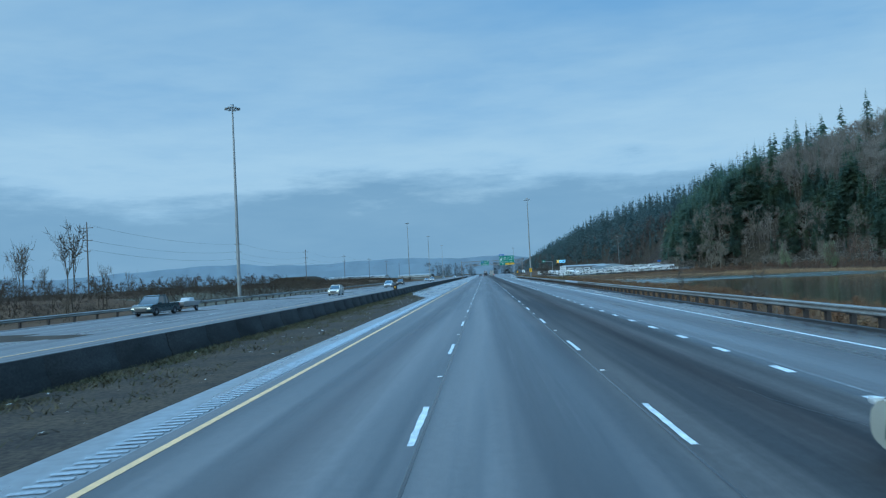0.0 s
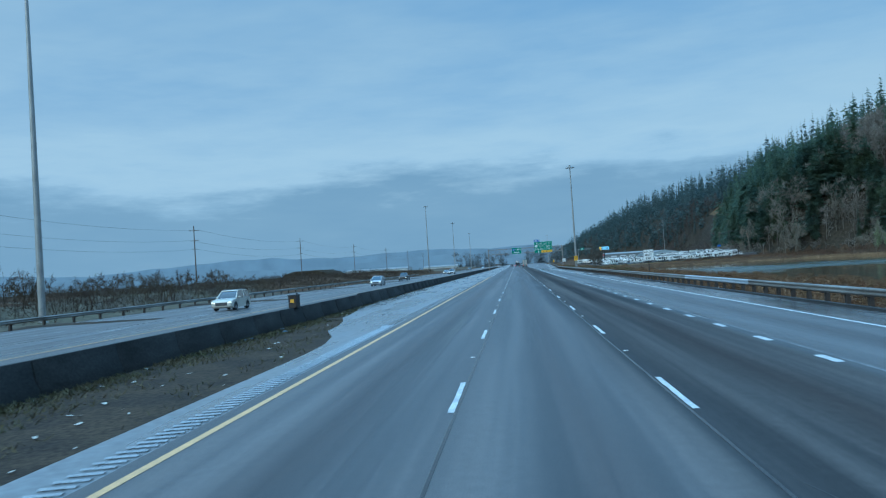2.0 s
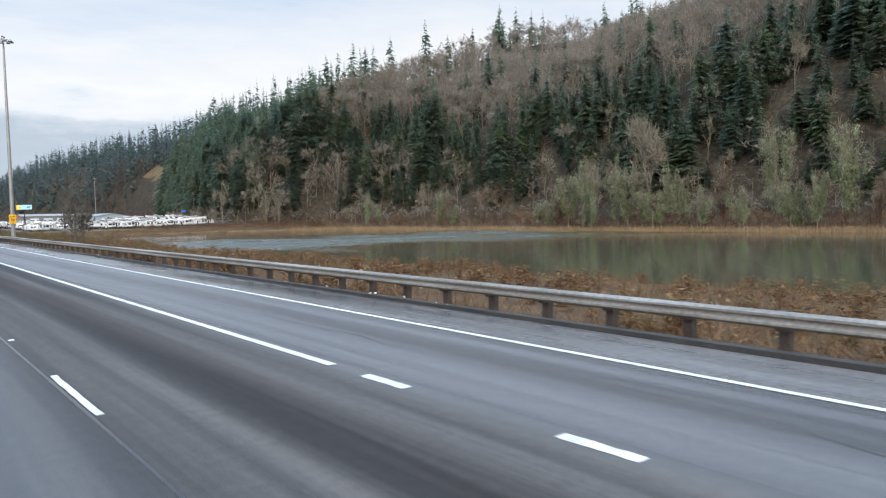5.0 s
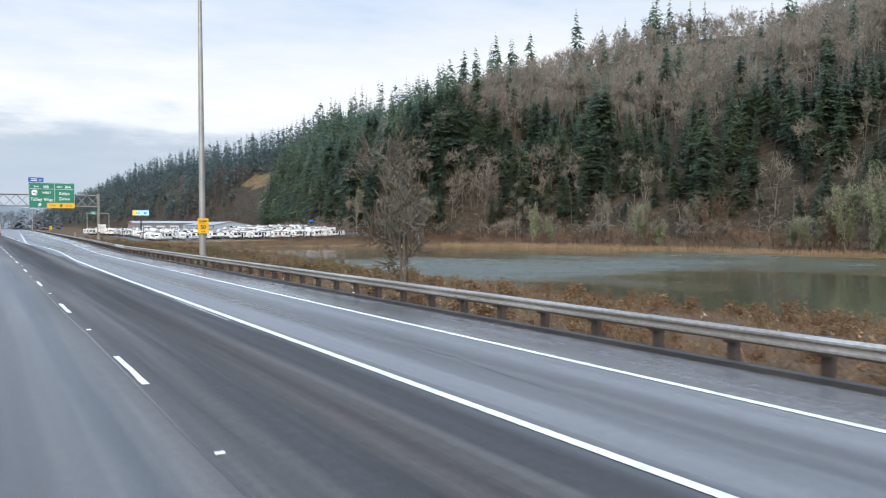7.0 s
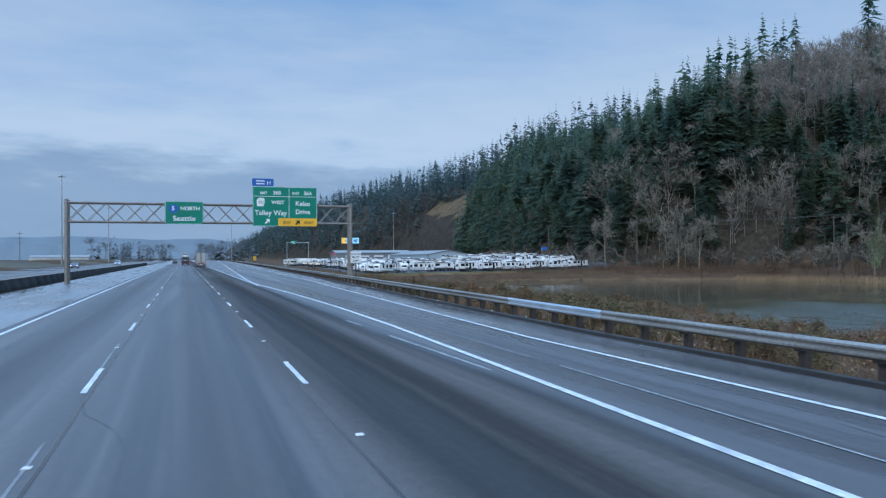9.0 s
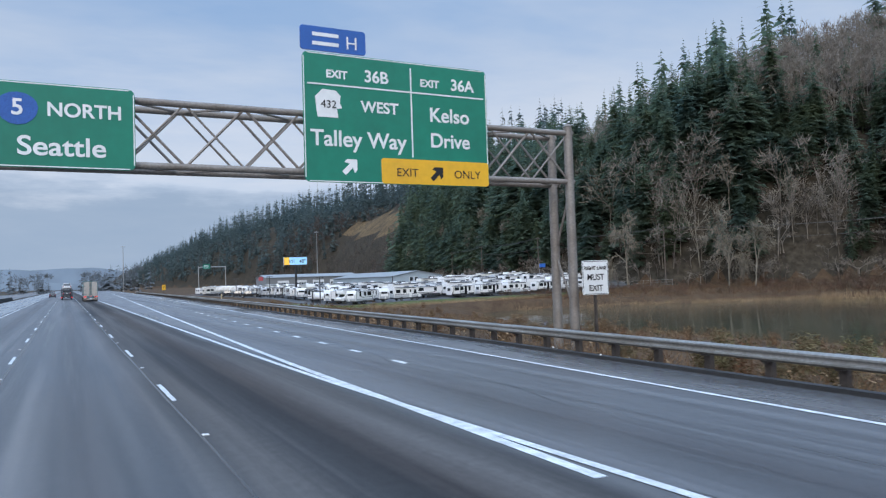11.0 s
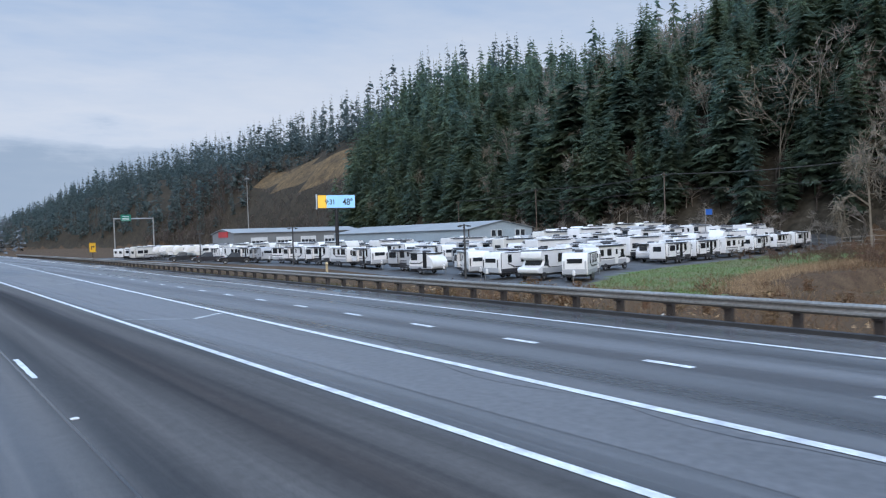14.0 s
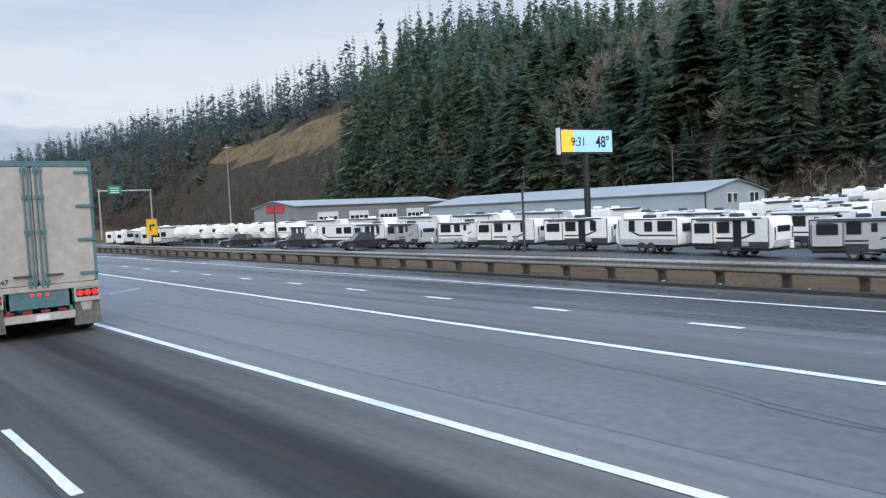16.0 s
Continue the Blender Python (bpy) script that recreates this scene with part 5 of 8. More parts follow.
# ---- lamps, poles, signs and sheds ----
GREEN = material("sign_green", (0.010, 0.20, 0.125), 0.45, second=(0.012, 0.17, 0.11), scale=2.0, fine=3, mottle=0.12)
SIGN_WHITE = material("sign_white", (0.78, 0.79, 0.78), 0.45, second=(0.70, 0.71, 0.70), scale=1.5, fine=5, mottle=0.1)
SIGN_YELLOW = material("sign_yellow", (0.80, 0.44, 0.02), 0.45, second=(0.72, 0.39, 0.03), scale=1.5, fine=5, mottle=0.1)
SIGN_BLUE = material("sign_blue", (0.03, 0.12, 0.42), 0.45)
SIGN_RED = material("sign_red", (0.50, 0.03, 0.03), 0.5)
BLACK = material("black_paint", (0.015, 0.015, 0.016), 0.5)
ALU = material("aluminium_back", (0.45, 0.46, 0.47), 0.45, metal=0.7)


def text_part(body, size, x, z, y, mat, parent, align="CENTER", name="lettering", squeeze=1.0, bold=0.0):
    """Lettering that faces -y, as a thin raised mesh."""
    c = bpy.data.curves.new(name, "FONT")
    c.body, c.size, c.align_x, c.extrude, c.offset = body, size, align, 0.004, bold
    tmp = bpy.data.objects.new("tmp", c)
    scene.collection.objects.link(tmp)
    dg = bpy.context.evaluated_depsgraph_get()
    me = bpy.data.meshes.new_from_object(tmp.evaluated_get(dg))
    bpy.data.objects.remove(tmp)
    me.materials.clear()
    me.materials.append(mat)
    ob = new(name, me)
    ob.parent = parent
    ob.matrix_basis = pose(x, y, z, 90, 0, 0) @ Matrix.Diagonal((squeeze, 1, 1, 1))
    return ob


def panel(name, x0, x1, z0, z1, y, depth, mat, parent, r=0.12, label=""):
    """A flat board with rounded corners that faces -y."""
    out = []
    for cx, cz, a0 in ((x1 - r, z1 - r, 0), (x0 + r, z1 - r, 90), (x0 + r, z0 + r, 180), (x1 - r, z0 + r, 270)):
        for k in range(4):
            a = radians(a0 + 30 * k)
            out.append((cx + r * math.cos(a), cz + r * math.sin(a)))
    g = Geo()
    g.prism(out, "y", y, y + depth, 0.004)
    return part(name, g, mat, parent, label)


def high_mast(x, y, h, group="high-mast lamps"):
    z = ground_z(x, y) - 0.2
    m = thing("high_mast_lamp", (x, y, z), "tall tapered grey steel high-mast floodlight", "street lamp", group)
    g = Geo()
    g.cone((0, 0, 0), (0, 0, h * 0.5), 0.30, 0.22, 14).cone((0, 0, h * 0.5), (0, 0, h - 0.6), 0.22, 0.12, 14)
    part("pole", g, M["steel"], m)
    g = Geo()
    g.cone((0, 0, 0), (0, 0, 0.25), 0.5, 0.5, 12).cone((0, 0, 0.25), (0, 0, 0.3), 0.42, 0.42, 12)
    part("base", g, M["concrete_light"], m)
    g = Geo()
    n = 20
    ring = [(0.85 * math.cos(2 * math.pi * i / n), 0.85 * math.sin(2 * math.pi * i / n), h - 0.7) for i in range(n + 1)]
    g.tube(ring, 0.045, 6)
    for i in range(4):
        a = i * math.pi / 2
        g.cone((0, 0, h - 0.7), (0.85 * math.cos(a), 0.85 * math.sin(a), h - 0.7), 0.035, 0.035, 5)
    part("lamp_ring", g, M["steel"], m)
    g = Geo()
    g.cone((0, 0, h - 0.65), (0, 0, h - 0.2), 0.26, 0.22, 12).cone((0, 0, h - 0.2), (0, 0, h), 0.3, 0.05, 12)
    part("cap", g, M["steel"], m)
    for i in range(8):
        a = 2 * math.pi * i / 8
        c, s = math.cos(a), math.sin(a)
        g = Geo()
        g.cone((1.05 * c, 1.05 * s, h - 0.62), (1.05 * c, 1.05 * s, h - 0.85), 0.12, 0.30, 10)
        g.cone((1.05 * c, 1.05 * s, h - 0.85), (1.05 * c, 1.05 * s, h - 0.98), 0.30, 0.28, 10)
        part("floodlight", g, M["steel"], m)
    return m


for x, y, h in ((-40.8, 118.5, 32.6), (16.35, 271.5, 30.5), (-43.9, 422.4, 34.0), (-43, 568, 34.0), (137.2, 756.5, 35.0), (-42, 735, 33), (34, 850, 31)):
    high_mast(x, y, h)


def utility_pole(x, y, h, arms, label, group, turn=0):
    p = thing("utility_pole", (x, y, ground_z(x, y) - 0.3), label, "utility pole", group, turn=turn)
    g = Geo()
    g.cone((0, 0, 0), (0, 0, h), 0.17, 0.11, 10)
    part("pole", g, M["pole_wood"], p)
    for z, w in arms:
        g = Geo()
        g.prism([(-0.06, z - 0.06), (0.06, z - 0.06), (0.06, z + 0.06), (-0.06, z + 0.06)], "x", -w, w, 0.01)
        part("crossarm", g, M["pole_wood"], p)
        for s in (-0.9, 0.9):
            g = Geo()
            g.cone((s * w, 0, z + 0.05), (s * w, 0, z + 0.22), 0.05, 0.035, 6)
            part("insulator", g, M["concrete_light"], p)


def wires(name, ends, sag, label, r=0.022):
    line = thing(name, (0, 0, 0), label, "cable", "cables")
    for a, b in ends:
        a, b = Vector(a), Vector(b)
        way = (b - a).normalized()
        u = way.orthogonal().normalized()
        w = way.cross(u)
        n, k = 12, 4
        verts = []
        for i in range(n + 1):
            p = a.lerp(b, i / n) - Vector((0, 0, sag * 4 * (i / n) * (1 - i / n)))
            verts += [p + r * (math.cos(2 * math.pi * q / k) * u + math.sin(2 * math.pi * q / k) * w) for q in range(k)]
        g = Geo()
        g.add(verts, [(i * k + q, i * k + (q + 1) % k, i * k + k + (q + 1) % k, i * k + k + q) for i in range(n) for q in range(k)])
        part("wire", g, M["wire"], line)


west = [(-82.5, y) for y in (148, 241, 334, 427, 520, 613, 706)]
for x, y in west:
    utility_pole(x, y, 16.4, ((15.2, 1.3), (12.6, 1.1), (10.4, 0.7)), "dark wooden utility pole with three crossarms", "poles across the motorway")
for z, s in ((15.3, 1.17), (12.7, -0.99), (10.4, 0.6)):
    wires("power_line", [((a[0] + s, a[1], z + 0.9), (b[0] + s, b[1], z + 0.9)) for a, b in zip(west, west[1:])], 1.4, "thin dark power line between the wooden poles")
east = [(interp(y, FOOT_Y, FOOT_X) - 2.5, y) for y in (215, 267, 319, 370, 418, 458, 501, 545, 600)]
for x, y in east:
    utility_pole(x, y, 14.6, ((14.0, 0.8),), "brown wooden utility pole at the foot of the woods", "poles along the woods", 0)
for s, z in ((0.7, 13.1), (-0.7, 13.1), (0.0, 10.2)):
    wires("power_line", [((a[0] + s, a[1], z), (b[0] + s, b[1], z)) for a, b in zip(east, east[1:])], 0.8, "thin dark power line along the foot of the woods", 0.04)

# ---- sign gantry over the carriageway ----
GY, GX0, GX1, GZ0, GZ1 = 346.0, -11.2, 17.3, 6.15, 8.05
gantry = thing("sign_gantry", (0, 0, 0), "grey steel box-truss sign gantry across the motorway", "gantry")
for yy in (GY - 0.55, GY + 0.55):
    for x, foot in ((GX0, 0.0), (GX1, -0.5)):
        g = Geo()
        g.cone((x, yy, foot), (x, yy, GZ1 + 0.25), 0.19, 0.17, 12).cone((x, yy, GZ1 + 0.25), (x, yy, GZ1 + 0.35), 0.2, 0.12, 12)
        part("post", g, M["steel_rust"], gantry)
    for z in (GZ0, GZ1):
        g = Geo()
        g.cone((GX0 - 0.2, yy, z), (GX1 + 0.2, yy, z), 0.11, 0.11, 10)
        part("chord", g, M["steel_rust"], gantry)
n = 16
w = (GX1 - GX0) / n
for i in range(n):
    x = GX0 + i * w
    for yy in (GY - 0.55, GY + 0.55):
        g = Geo()
        up = i % 2 == 0
        g.cone((x, yy, GZ0 if up else GZ1), (x + w, yy, GZ1 if up else GZ0), 0.045, 0.045, 6)
        part("brace", g, M["steel_rust"], gantry)
        g = Geo()
        g.cone((x, yy, GZ1 if up else GZ0), (x + w, yy, GZ0 if up else GZ1), 0.035, 0.035, 6)
        part("brace", g, M["steel_rust"], gantry)
    for z in (GZ0, GZ1):
        g = Geo()
        s = 0.55 if i % 2 else -0.55
        g.cone((x, GY - s, z), (x + w, GY + s, z), 0.04, 0.04, 6)
        part("brace", g, M["steel_rust"], gantry)
for x in (GX0, GX1):
    for z0, z1, s in ((1.2, 3.4, 0.55), (3.4, 5.8, -0.55)):
        g = Geo()
        g.cone((x, GY - s, z0), (x, GY + s, z1), 0.05, 0.05, 6)
        part("brace", g, M["steel_rust"], gantry)


def arrow(x, z, y, size, mat, parent, tilt=-45):
    g = Geo()
    s = size
    pts = [(-0.13 * s, -0.5 * s), (0.13 * s, -0.5 * s), (0.13 * s, 0.05 * s), (0.38 * s, -0.08 * s), (0.38 * s, 0.12 * s), (0, 0.5 * s), (-0.38 * s, 0.12 * s), (-0.38 * s, -0.08 * s), (-0.13 * s, 0.05 * s)]
    a = radians(tilt)
    g.prism([(p * math.cos(a) - q * math.sin(a), p * math.sin(a) + q * math.cos(a)) for p, q in pts], "y", 0, 0.006)
    ob = part("arrow", g, mat, parent)
    ob.matrix_basis = pose(x, y, z)


def guide_sign(x0, x1, z0, z1, label):
    s = thing("guide_sign", (0, 0, 0), label, "road sign", "signs on the gantry")
    y = GY - 0.80
    panel("board", x0, x1, z0, z1, y, 0.05, GREEN, s, 0.18)
    for a, b, c, d in ((x0 + 0.15, x1 - 0.15, z1 - 0.05, z1 - 0.02), (x0 + 0.15, x1 - 0.15, z0 + 0.02, z0 + 0.05), (x0 + 0.02, x0 + 0.05, z0 + 0.15, z1 - 0.15), (x1 - 0.05, x1 - 0.02, z0 + 0.15, z1 - 0.15)):
        g = Geo()
        g.box(a, b, y - 0.006, y, c, d)
        part("border", g, SIGN_WHITE, s)
    for x in (x0 + 0.6, x1 - 0.6):
        g = Geo()
        g.box(x - 0.05, x + 0.05, y + 0.05, y + 0.14, z0 + 0.05, z1 - 0.05)
        part("bracket", g, ALU, s)
    return s, y - 0.012


s, y = guide_sign(-2.1, 1.65, 5.95, 8.3, "green motorway sign for the northbound road to Seattle")
g = Geo()
g.prism([(0.5 * math.cos(a), 0.5 * math.sin(a) * (1.0 if math.sin(a) < 0 else 0.8)) for a in [2 * math.pi * k / 16 for k in range(16)]], "y", 0, 0.008)
ob = part("shield", g, SIGN_BLUE, s, "blue route shield")
ob.matrix_basis = pose(-1.3, y, 7.6)
text_part("5", 0.62, -1.3, 7.38, y - 0.012, SIGN_WHITE, s, bold=0.012)
text_part("NORTH", 0.54, 0.35, 7.40, y, SIGN_WHITE, s, bold=0.012)
text_part("Seattle", 0.74, -0.22, 6.3, y, SIGN_WHITE, s, bold=0.012, squeeze=1.1)
s, y = guide_sign(6.65, 13.5, 5.8, 10.05, "wide green exit sign with a yellow exit-only panel")
g = Geo()
g.box(10.45, 10.50, y - 0.004, y + 0.004, 6.75, 9.85)
part("divider", g, SIGN_WHITE, s)
g = Geo()
g.box(6.8, 13.35, y - 0.004, y + 0.004, 8.98, 9.03)
part("divider", g, SIGN_WHITE, s)
panel("exit_only_panel", 9.3, 13.48, 5.82, 6.68, y - 0.004, 0.012, SIGN_YELLOW, s, 0.1, "yellow exit-only panel")
text_part("EXIT", 0.40, 10.25, 6.08, y - 0.012, BLACK, s)
text_part("ONLY", 0.40, 12.6, 6.08, y - 0.012, BLACK, s)
arrow(11.4, 6.22, y - 0.014, 0.62, BLACK, s)
arrow(8.2, 6.35, y - 0.004, 0.66, SIGN_WHITE, s)
for body, size, x, z in (("Talley Way", 0.74, 8.55, 7.0), ("WEST", 0.52, 9.3, 8.2), ("Kelso", 0.70, 11.95, 8.05), ("Drive", 0.70, 11.95, 7.15), ("EXIT", 0.36, 7.8, 9.25), ("36B", 0.56, 9.2, 9.22), ("EXIT", 0.36, 11.2, 9.25), ("36A", 0.56, 12.5, 9.22)):
    text_part(body, size, x, z, y, SIGN_WHITE, s, bold=0.012)
g = Geo()
g.prism([(-0.38, -0.42), (0.32, -0.42), (0.28, -0.12), (0.46, -0.1), (0.38, 0.1), (0.42, 0.3), (0.25, 0.48), (-0.2, 0.5), (-0.45, 0.25), (-0.42, -0.15)], "y", 0, 0.008)
ob = part("shield", g, SIGN_WHITE, s, "white route shield")
ob.matrix_basis = pose(7.5, y, 8.35)
text_part("432", 0.36, 7.5, 8.24, y - 0.012, BLACK, s)
s = thing("service_sign", (0, 0, 0), "small blue services sign above the exit sign", "road sign", "signs on the gantry")
panel("board", 6.6, 8.85, 10.1, 10.9, GY - 0.80, 0.05, SIGN_BLUE, s, 0.1)
text_part("H", 0.6, 8.35, 10.25, GY - 0.812, SIGN_WHITE, s)
for x0, x1, z in ((7.0, 7.9, 10.58), (7.0, 7.9, 10.28)):
    g = Geo()
    g.box(x0, x1, GY - 0.812, GY - 0.80, z, z + 0.12)
    part("writing_bar", g, SIGN_WHITE, s)


def post_sign(x, y, z0, z1, w, mat, label, words, ink, group="", posts=1):
    gz = ground_z(x, y) - 0.2
    s = thing("road_sign", (x, y, 0), label, "road sign", group)
    panel("board", -w / 2, w / 2, z0, z1, -0.06, 0.012, mat, s, 0.07)
    for a, b, c, d in ((-w / 2 + 0.08, w / 2 - 0.08, z1 - 0.045, z1 - 0.025), (-w / 2 + 0.08, w / 2 - 0.08, z0 + 0.025, z0 + 0.045), (-w / 2 + 0.025, -w / 2 + 0.045, z0 + 0.08, z1 - 0.08), (w / 2 - 0.045, w / 2 - 0.025, z0 + 0.08, z1 - 0.08)):
        g = Geo()
        g.box(a, b, -0.066, -0.06, c, d)
        part("border", g, ink, s)
    g = Geo()
    g.box(-0.05, 0.05, -0.045, 0.045, gz, z1 - 0.1)
    part("post", g, M["galv_post"], s)
    for body, size, z in words:
        text_part(body, size, 0, z, -0.068, ink, s, bold=0.004)
    return s


post_sign(15.25, 150.7, 1.75, 3.05, 1.25, SIGN_WHITE, "white lane sign on a wooden post behind the rail", (("RIGHT LANE", 0.19, 2.70), ("MUST", 0.32, 2.31), ("EXIT", 0.32, 1.90)), BLACK, "lane signs")
post_sign(17.65, 344.6, 1.75, 3.05, 1.25, SIGN_WHITE, "white lane sign beside the gantry post", (("RIGHT LANE", 0.19, 2.70), ("MUST", 0.32, 2.31), ("EXIT", 0.32, 1.90)), BLACK, "lane signs")
ramp_sign = thing("ramp_speed_sign", (16.3, 271.1, 0), "yellow ramp speed sign on the lamp mast", "road sign")
panel("board", -0.47, 0.47, 2.05, 3.38, -0.06, 0.012, SIGN_YELLOW, ramp_sign, 0.07)
g = Geo()
g.box(-0.45, 0.45, -0.066, -0.06, 2.90, 2.915)
part("divider", g, BLACK, ramp_sign)
for zz in (2.25, 3.2):
    g = Geo()
    g.box(-0.30, 0.30, -0.045, 0.10, zz, zz + 0.06)
    part("strap", g, ALU, ramp_sign)
text_part("RAMP", 0.26, 0, 3.03, -0.068, BLACK, ramp_sign, bold=0.004)
text_part("50", 0.50, 0, 2.43, -0.068, BLACK, ramp_sign, bold=0.01)
text_part("MPH", 0.15, 0, 2.17, -0.068, BLACK, ramp_sign)
s = post_sign(23.2, 531, 1.5, 2.95, 0.95, SIGN_YELLOW, "yellow turn warning sign beside the exit lane", (), BLACK)
g = Geo()
g.prism([(-0.2, -0.3), (-0.08, -0.3), (-0.08, 0.12), (0.1, 0.12), (0.1, 0.0), (0.32, 0.18), (0.1, 0.36), (0.1, 0.24), (-0.2, 0.24)], "y", 0, 0.006)
ob = part("arrow", g, BLACK, s)
ob.matrix_basis = pose(0, -0.07, 2.2)
# far overhead sign on the exit road
far_sign = thing("cantilever_sign", (52, 625, 0), "far green exit sign on a grey sign bridge", "road sign")
for x in (-5.2, 5.2):
    g = Geo()
    g.cone((x, 0, -0.3), (x, 0, 9.9), 0.2, 0.17, 8)
    part("post", g, M["steel"], far_sign)
g = Geo()
g.cone((-5.4, 0, 9.6), (5.4, 0, 9.6), 0.18, 0.18, 8)
part("beam", g, M["steel"], far_sign)
panel("board", -3.5, -0.8, 8.9, 10.7, -0.3, 0.05, GREEN, far_sign, 0.12)
for z in (10.1, 9.6, 9.2):
    g = Geo()
    g.box(-3.1, -1.3, -0.312, -0.30, z, z + 0.16)
    part("writing_bar", g, SIGN_WHITE, far_sign)

# ---- electronic display of the dealer ----
LX, LY = 52.3, 506.4
led = thing("display_sign", (LX, LY, LOT_Z), "electronic display showing time and temperature on a dark pole", "sign", turn=-12)
g = Geo()
g.cone((0, 0.25, 0), (0, 0.25, 9.1), 0.30, 0.26, 14)
part("pole", g, BLACK, led)
g = Geo()
g.prism([(-2.95, 8.95), (2.95, 8.95), (2.95, 11.1), (-2.95, 11.1)], "y", 0, 0.5, 0.03)
part("cabinet", g, BLACK, led)
g = Geo()
g.box(-3.02, -2.93, 0.02, 0.48, 8.9, 11.15)
part("end_panel", g, SIGN_WHITE, led, "white end panel")


def screen(name, x0, x1, mat):
    g = Geo()
    g.box(x0, x1, -0.012, 0, 9.07, 10.97)
    part(name, g, mat, led)


def glow(name, c, e):
    return material(name, c, 0.4, second=tuple(k * 0.9 for k in c), scale=0.6, fine=12, mottle=0.06, emit=e)


screen("lit_screen", -1.55, 2.85, glow("screen_pale_blue", (0.30, 0.58, 0.82), 0.42))
screen("lit_screen", -2.85, -1.55, glow("screen_amber", (0.85, 0.50, 0.06), 0.45))
text_part("9:31", 1.05, -1.0, 9.6, -0.02, BLACK, led, bold=0.01, squeeze=0.9)
text_part("48\u00b0", 1.35, 1.75, 9.5, -0.02, BLACK, led, bold=0.02, squeeze=0.85)

# ---- sheds of the dealer ----
WALL_GREY = material("grey_metal_wall", (0.20, 0.205, 0.205), 0.6, second=(0.16, 0.165, 0.165), scale=4.0, fine=5, mottle=0.15)
WALL_BLUE = material("pale_blue_grey_metal_wall", (0.33, 0.39, 0.42), 0.6, second=(0.29, 0.34, 0.37), scale=4.0, fine=5, mottle=0.12)
ROOF = material("pale_metal_roof", (0.27, 0.275, 0.27), 0.6, second=(0.22, 0.222, 0.215), scale=5.0, fine=5, mottle=0.12)
DOOR_WHITE = material("white_shutter", (0.66, 0.67, 0.66), 0.5)
GLASS_DARK = material("dark_glass", (0.02, 0.024, 0.028), 0.12, spec=0.6)
TRIM_DARK = material("dark_trim", (0.06, 0.06, 0.06), 0.5)


def shed(name, x0, x1, y0, y1, eave, ridge, along, wall, label):
    """A metal shed with a low gable roof; along: the axis of its ridge."""
    h = thing(name, (0, 0, LOT_Z if x0 > 0 else -0.5), label, "building")
    g = Geo()
    if along == "x":
        m = (y0 + y1) / 2
        g.prism([(y0, 0), (y1, 0), (y1, eave), (m, ridge), (y0, eave)], "x", x0, x1)
    else:
        m = (x0 + x1) / 2
        g.prism([(x0, 0), (x1, 0), (x1, eave), (m, ridge), (x0, eave)], "y", y0, y1)
    part("wall", g, wall, h)
    o, t = 0.35, 0.10
    for s in (0, 1):
        g = Geo()
        if along == "x":
            e = (y0 - o) if s == 0 else (y1 + o)
            m = (y0 + y1) / 2
            g.prism([(e, eave - 0.05), (m, ridge + 0.02), (m, ridge + 0.02 + t), (e, eave - 0.05 + t)], "x", x0 - o, x1 + o)
        else:
            e = (x0 - o) if s == 0 else (x1 + o)
            m = (x0 + x1) / 2
            g.prism([(e, eave - 0.05), (m, ridge + 0.02), (m, ridge + 0.02 + t), (e, eave - 0.05 + t)], "y", y0 - o, y1 + o)
        part("roof", g, ROOF, h)
    return h


b1 = shed("workshop", 60, 93, 570, 584, 6.3, 7.3, "x", WALL_GREY, "grey metal workshop with white roller doors")
for i in range(5):
    x = 64 + i * 6.2
    g = Geo()
    g.prism([(x, 0.1), (x + 4.0, 0.1), (x + 4.0, 5.2), (x, 5.2)], "y", 569.86, 569.98, 0.02)
    d = part("roller_door", g, DOOR_WHITE, b1)
    for k in range(4):
        g = Geo()
        g.box(x + 0.25 + k * 0.92, x + 1.0 + k * 0.92, 569.84, 569.86, 3.8, 4.4)
        part("pane", g, GLASS_DARK, d)
for k, (ya, yb, z0) in enumerate(((572, 573.6, 1.6), (580, 581.6, 1.6))):
    g = Geo()
    g.box(59.93, 60.0, ya, yb, z0, z0 + 1.3)
    part("window", g, DOOR_WHITE, b1)
g = Geo()
g.box(59.85, 59.99, 573.5, 579.5, 5.4, 6.7)
part("fascia_sign", g, SIGN_RED, b1, "red fascia sign")
b2 = shed("showroom", 81.2, 97, 511.5, 562, 5.3, 6.7, "y", WALL_BLUE, "long pale blue-grey metal shed with a light roof")
for x in (86.5, 88.0, 92.4, 93.7):
    g = Geo()
    g.box(x, x + 1.2, 511.40, 511.49, 3.8, 5.1)
    wdw = part("window", g, DOOR_WHITE, b2)
    g = Geo()
    g.box(x + 0.12, x + 1.08, 511.38, 511.40, 3.9, 5.0)
    part("pane", g, GLASS_DARK, wdw)
g = Geo()
g.box(90.2, 91.6, 511.42, 511.49, 0.1, 3.0)
part("door", g, WALL_BLUE, b2)
for x, z in ((81.3, 0), (96.9, 0)):
    g = Geo()
    g.box(x - 0.12, x + 0.12, 511.38, 511.48, 0, 5.3)
    part("downpipe", g, TRIM_DARK, b2)
shed("warehouse", -150, -95, 690, 720, 4.5, 6, "x", material("white_metal_wall", (0.62, 0.63, 0.63), 0.6), "far white low warehouse across the motorway")
shed("warehouse", -95, -60, 800, 820, 4.0, 5.5, "x", material("cream_metal_wall", (0.50, 0.49, 0.46), 0.6), "far cream low warehouse across the motorway")

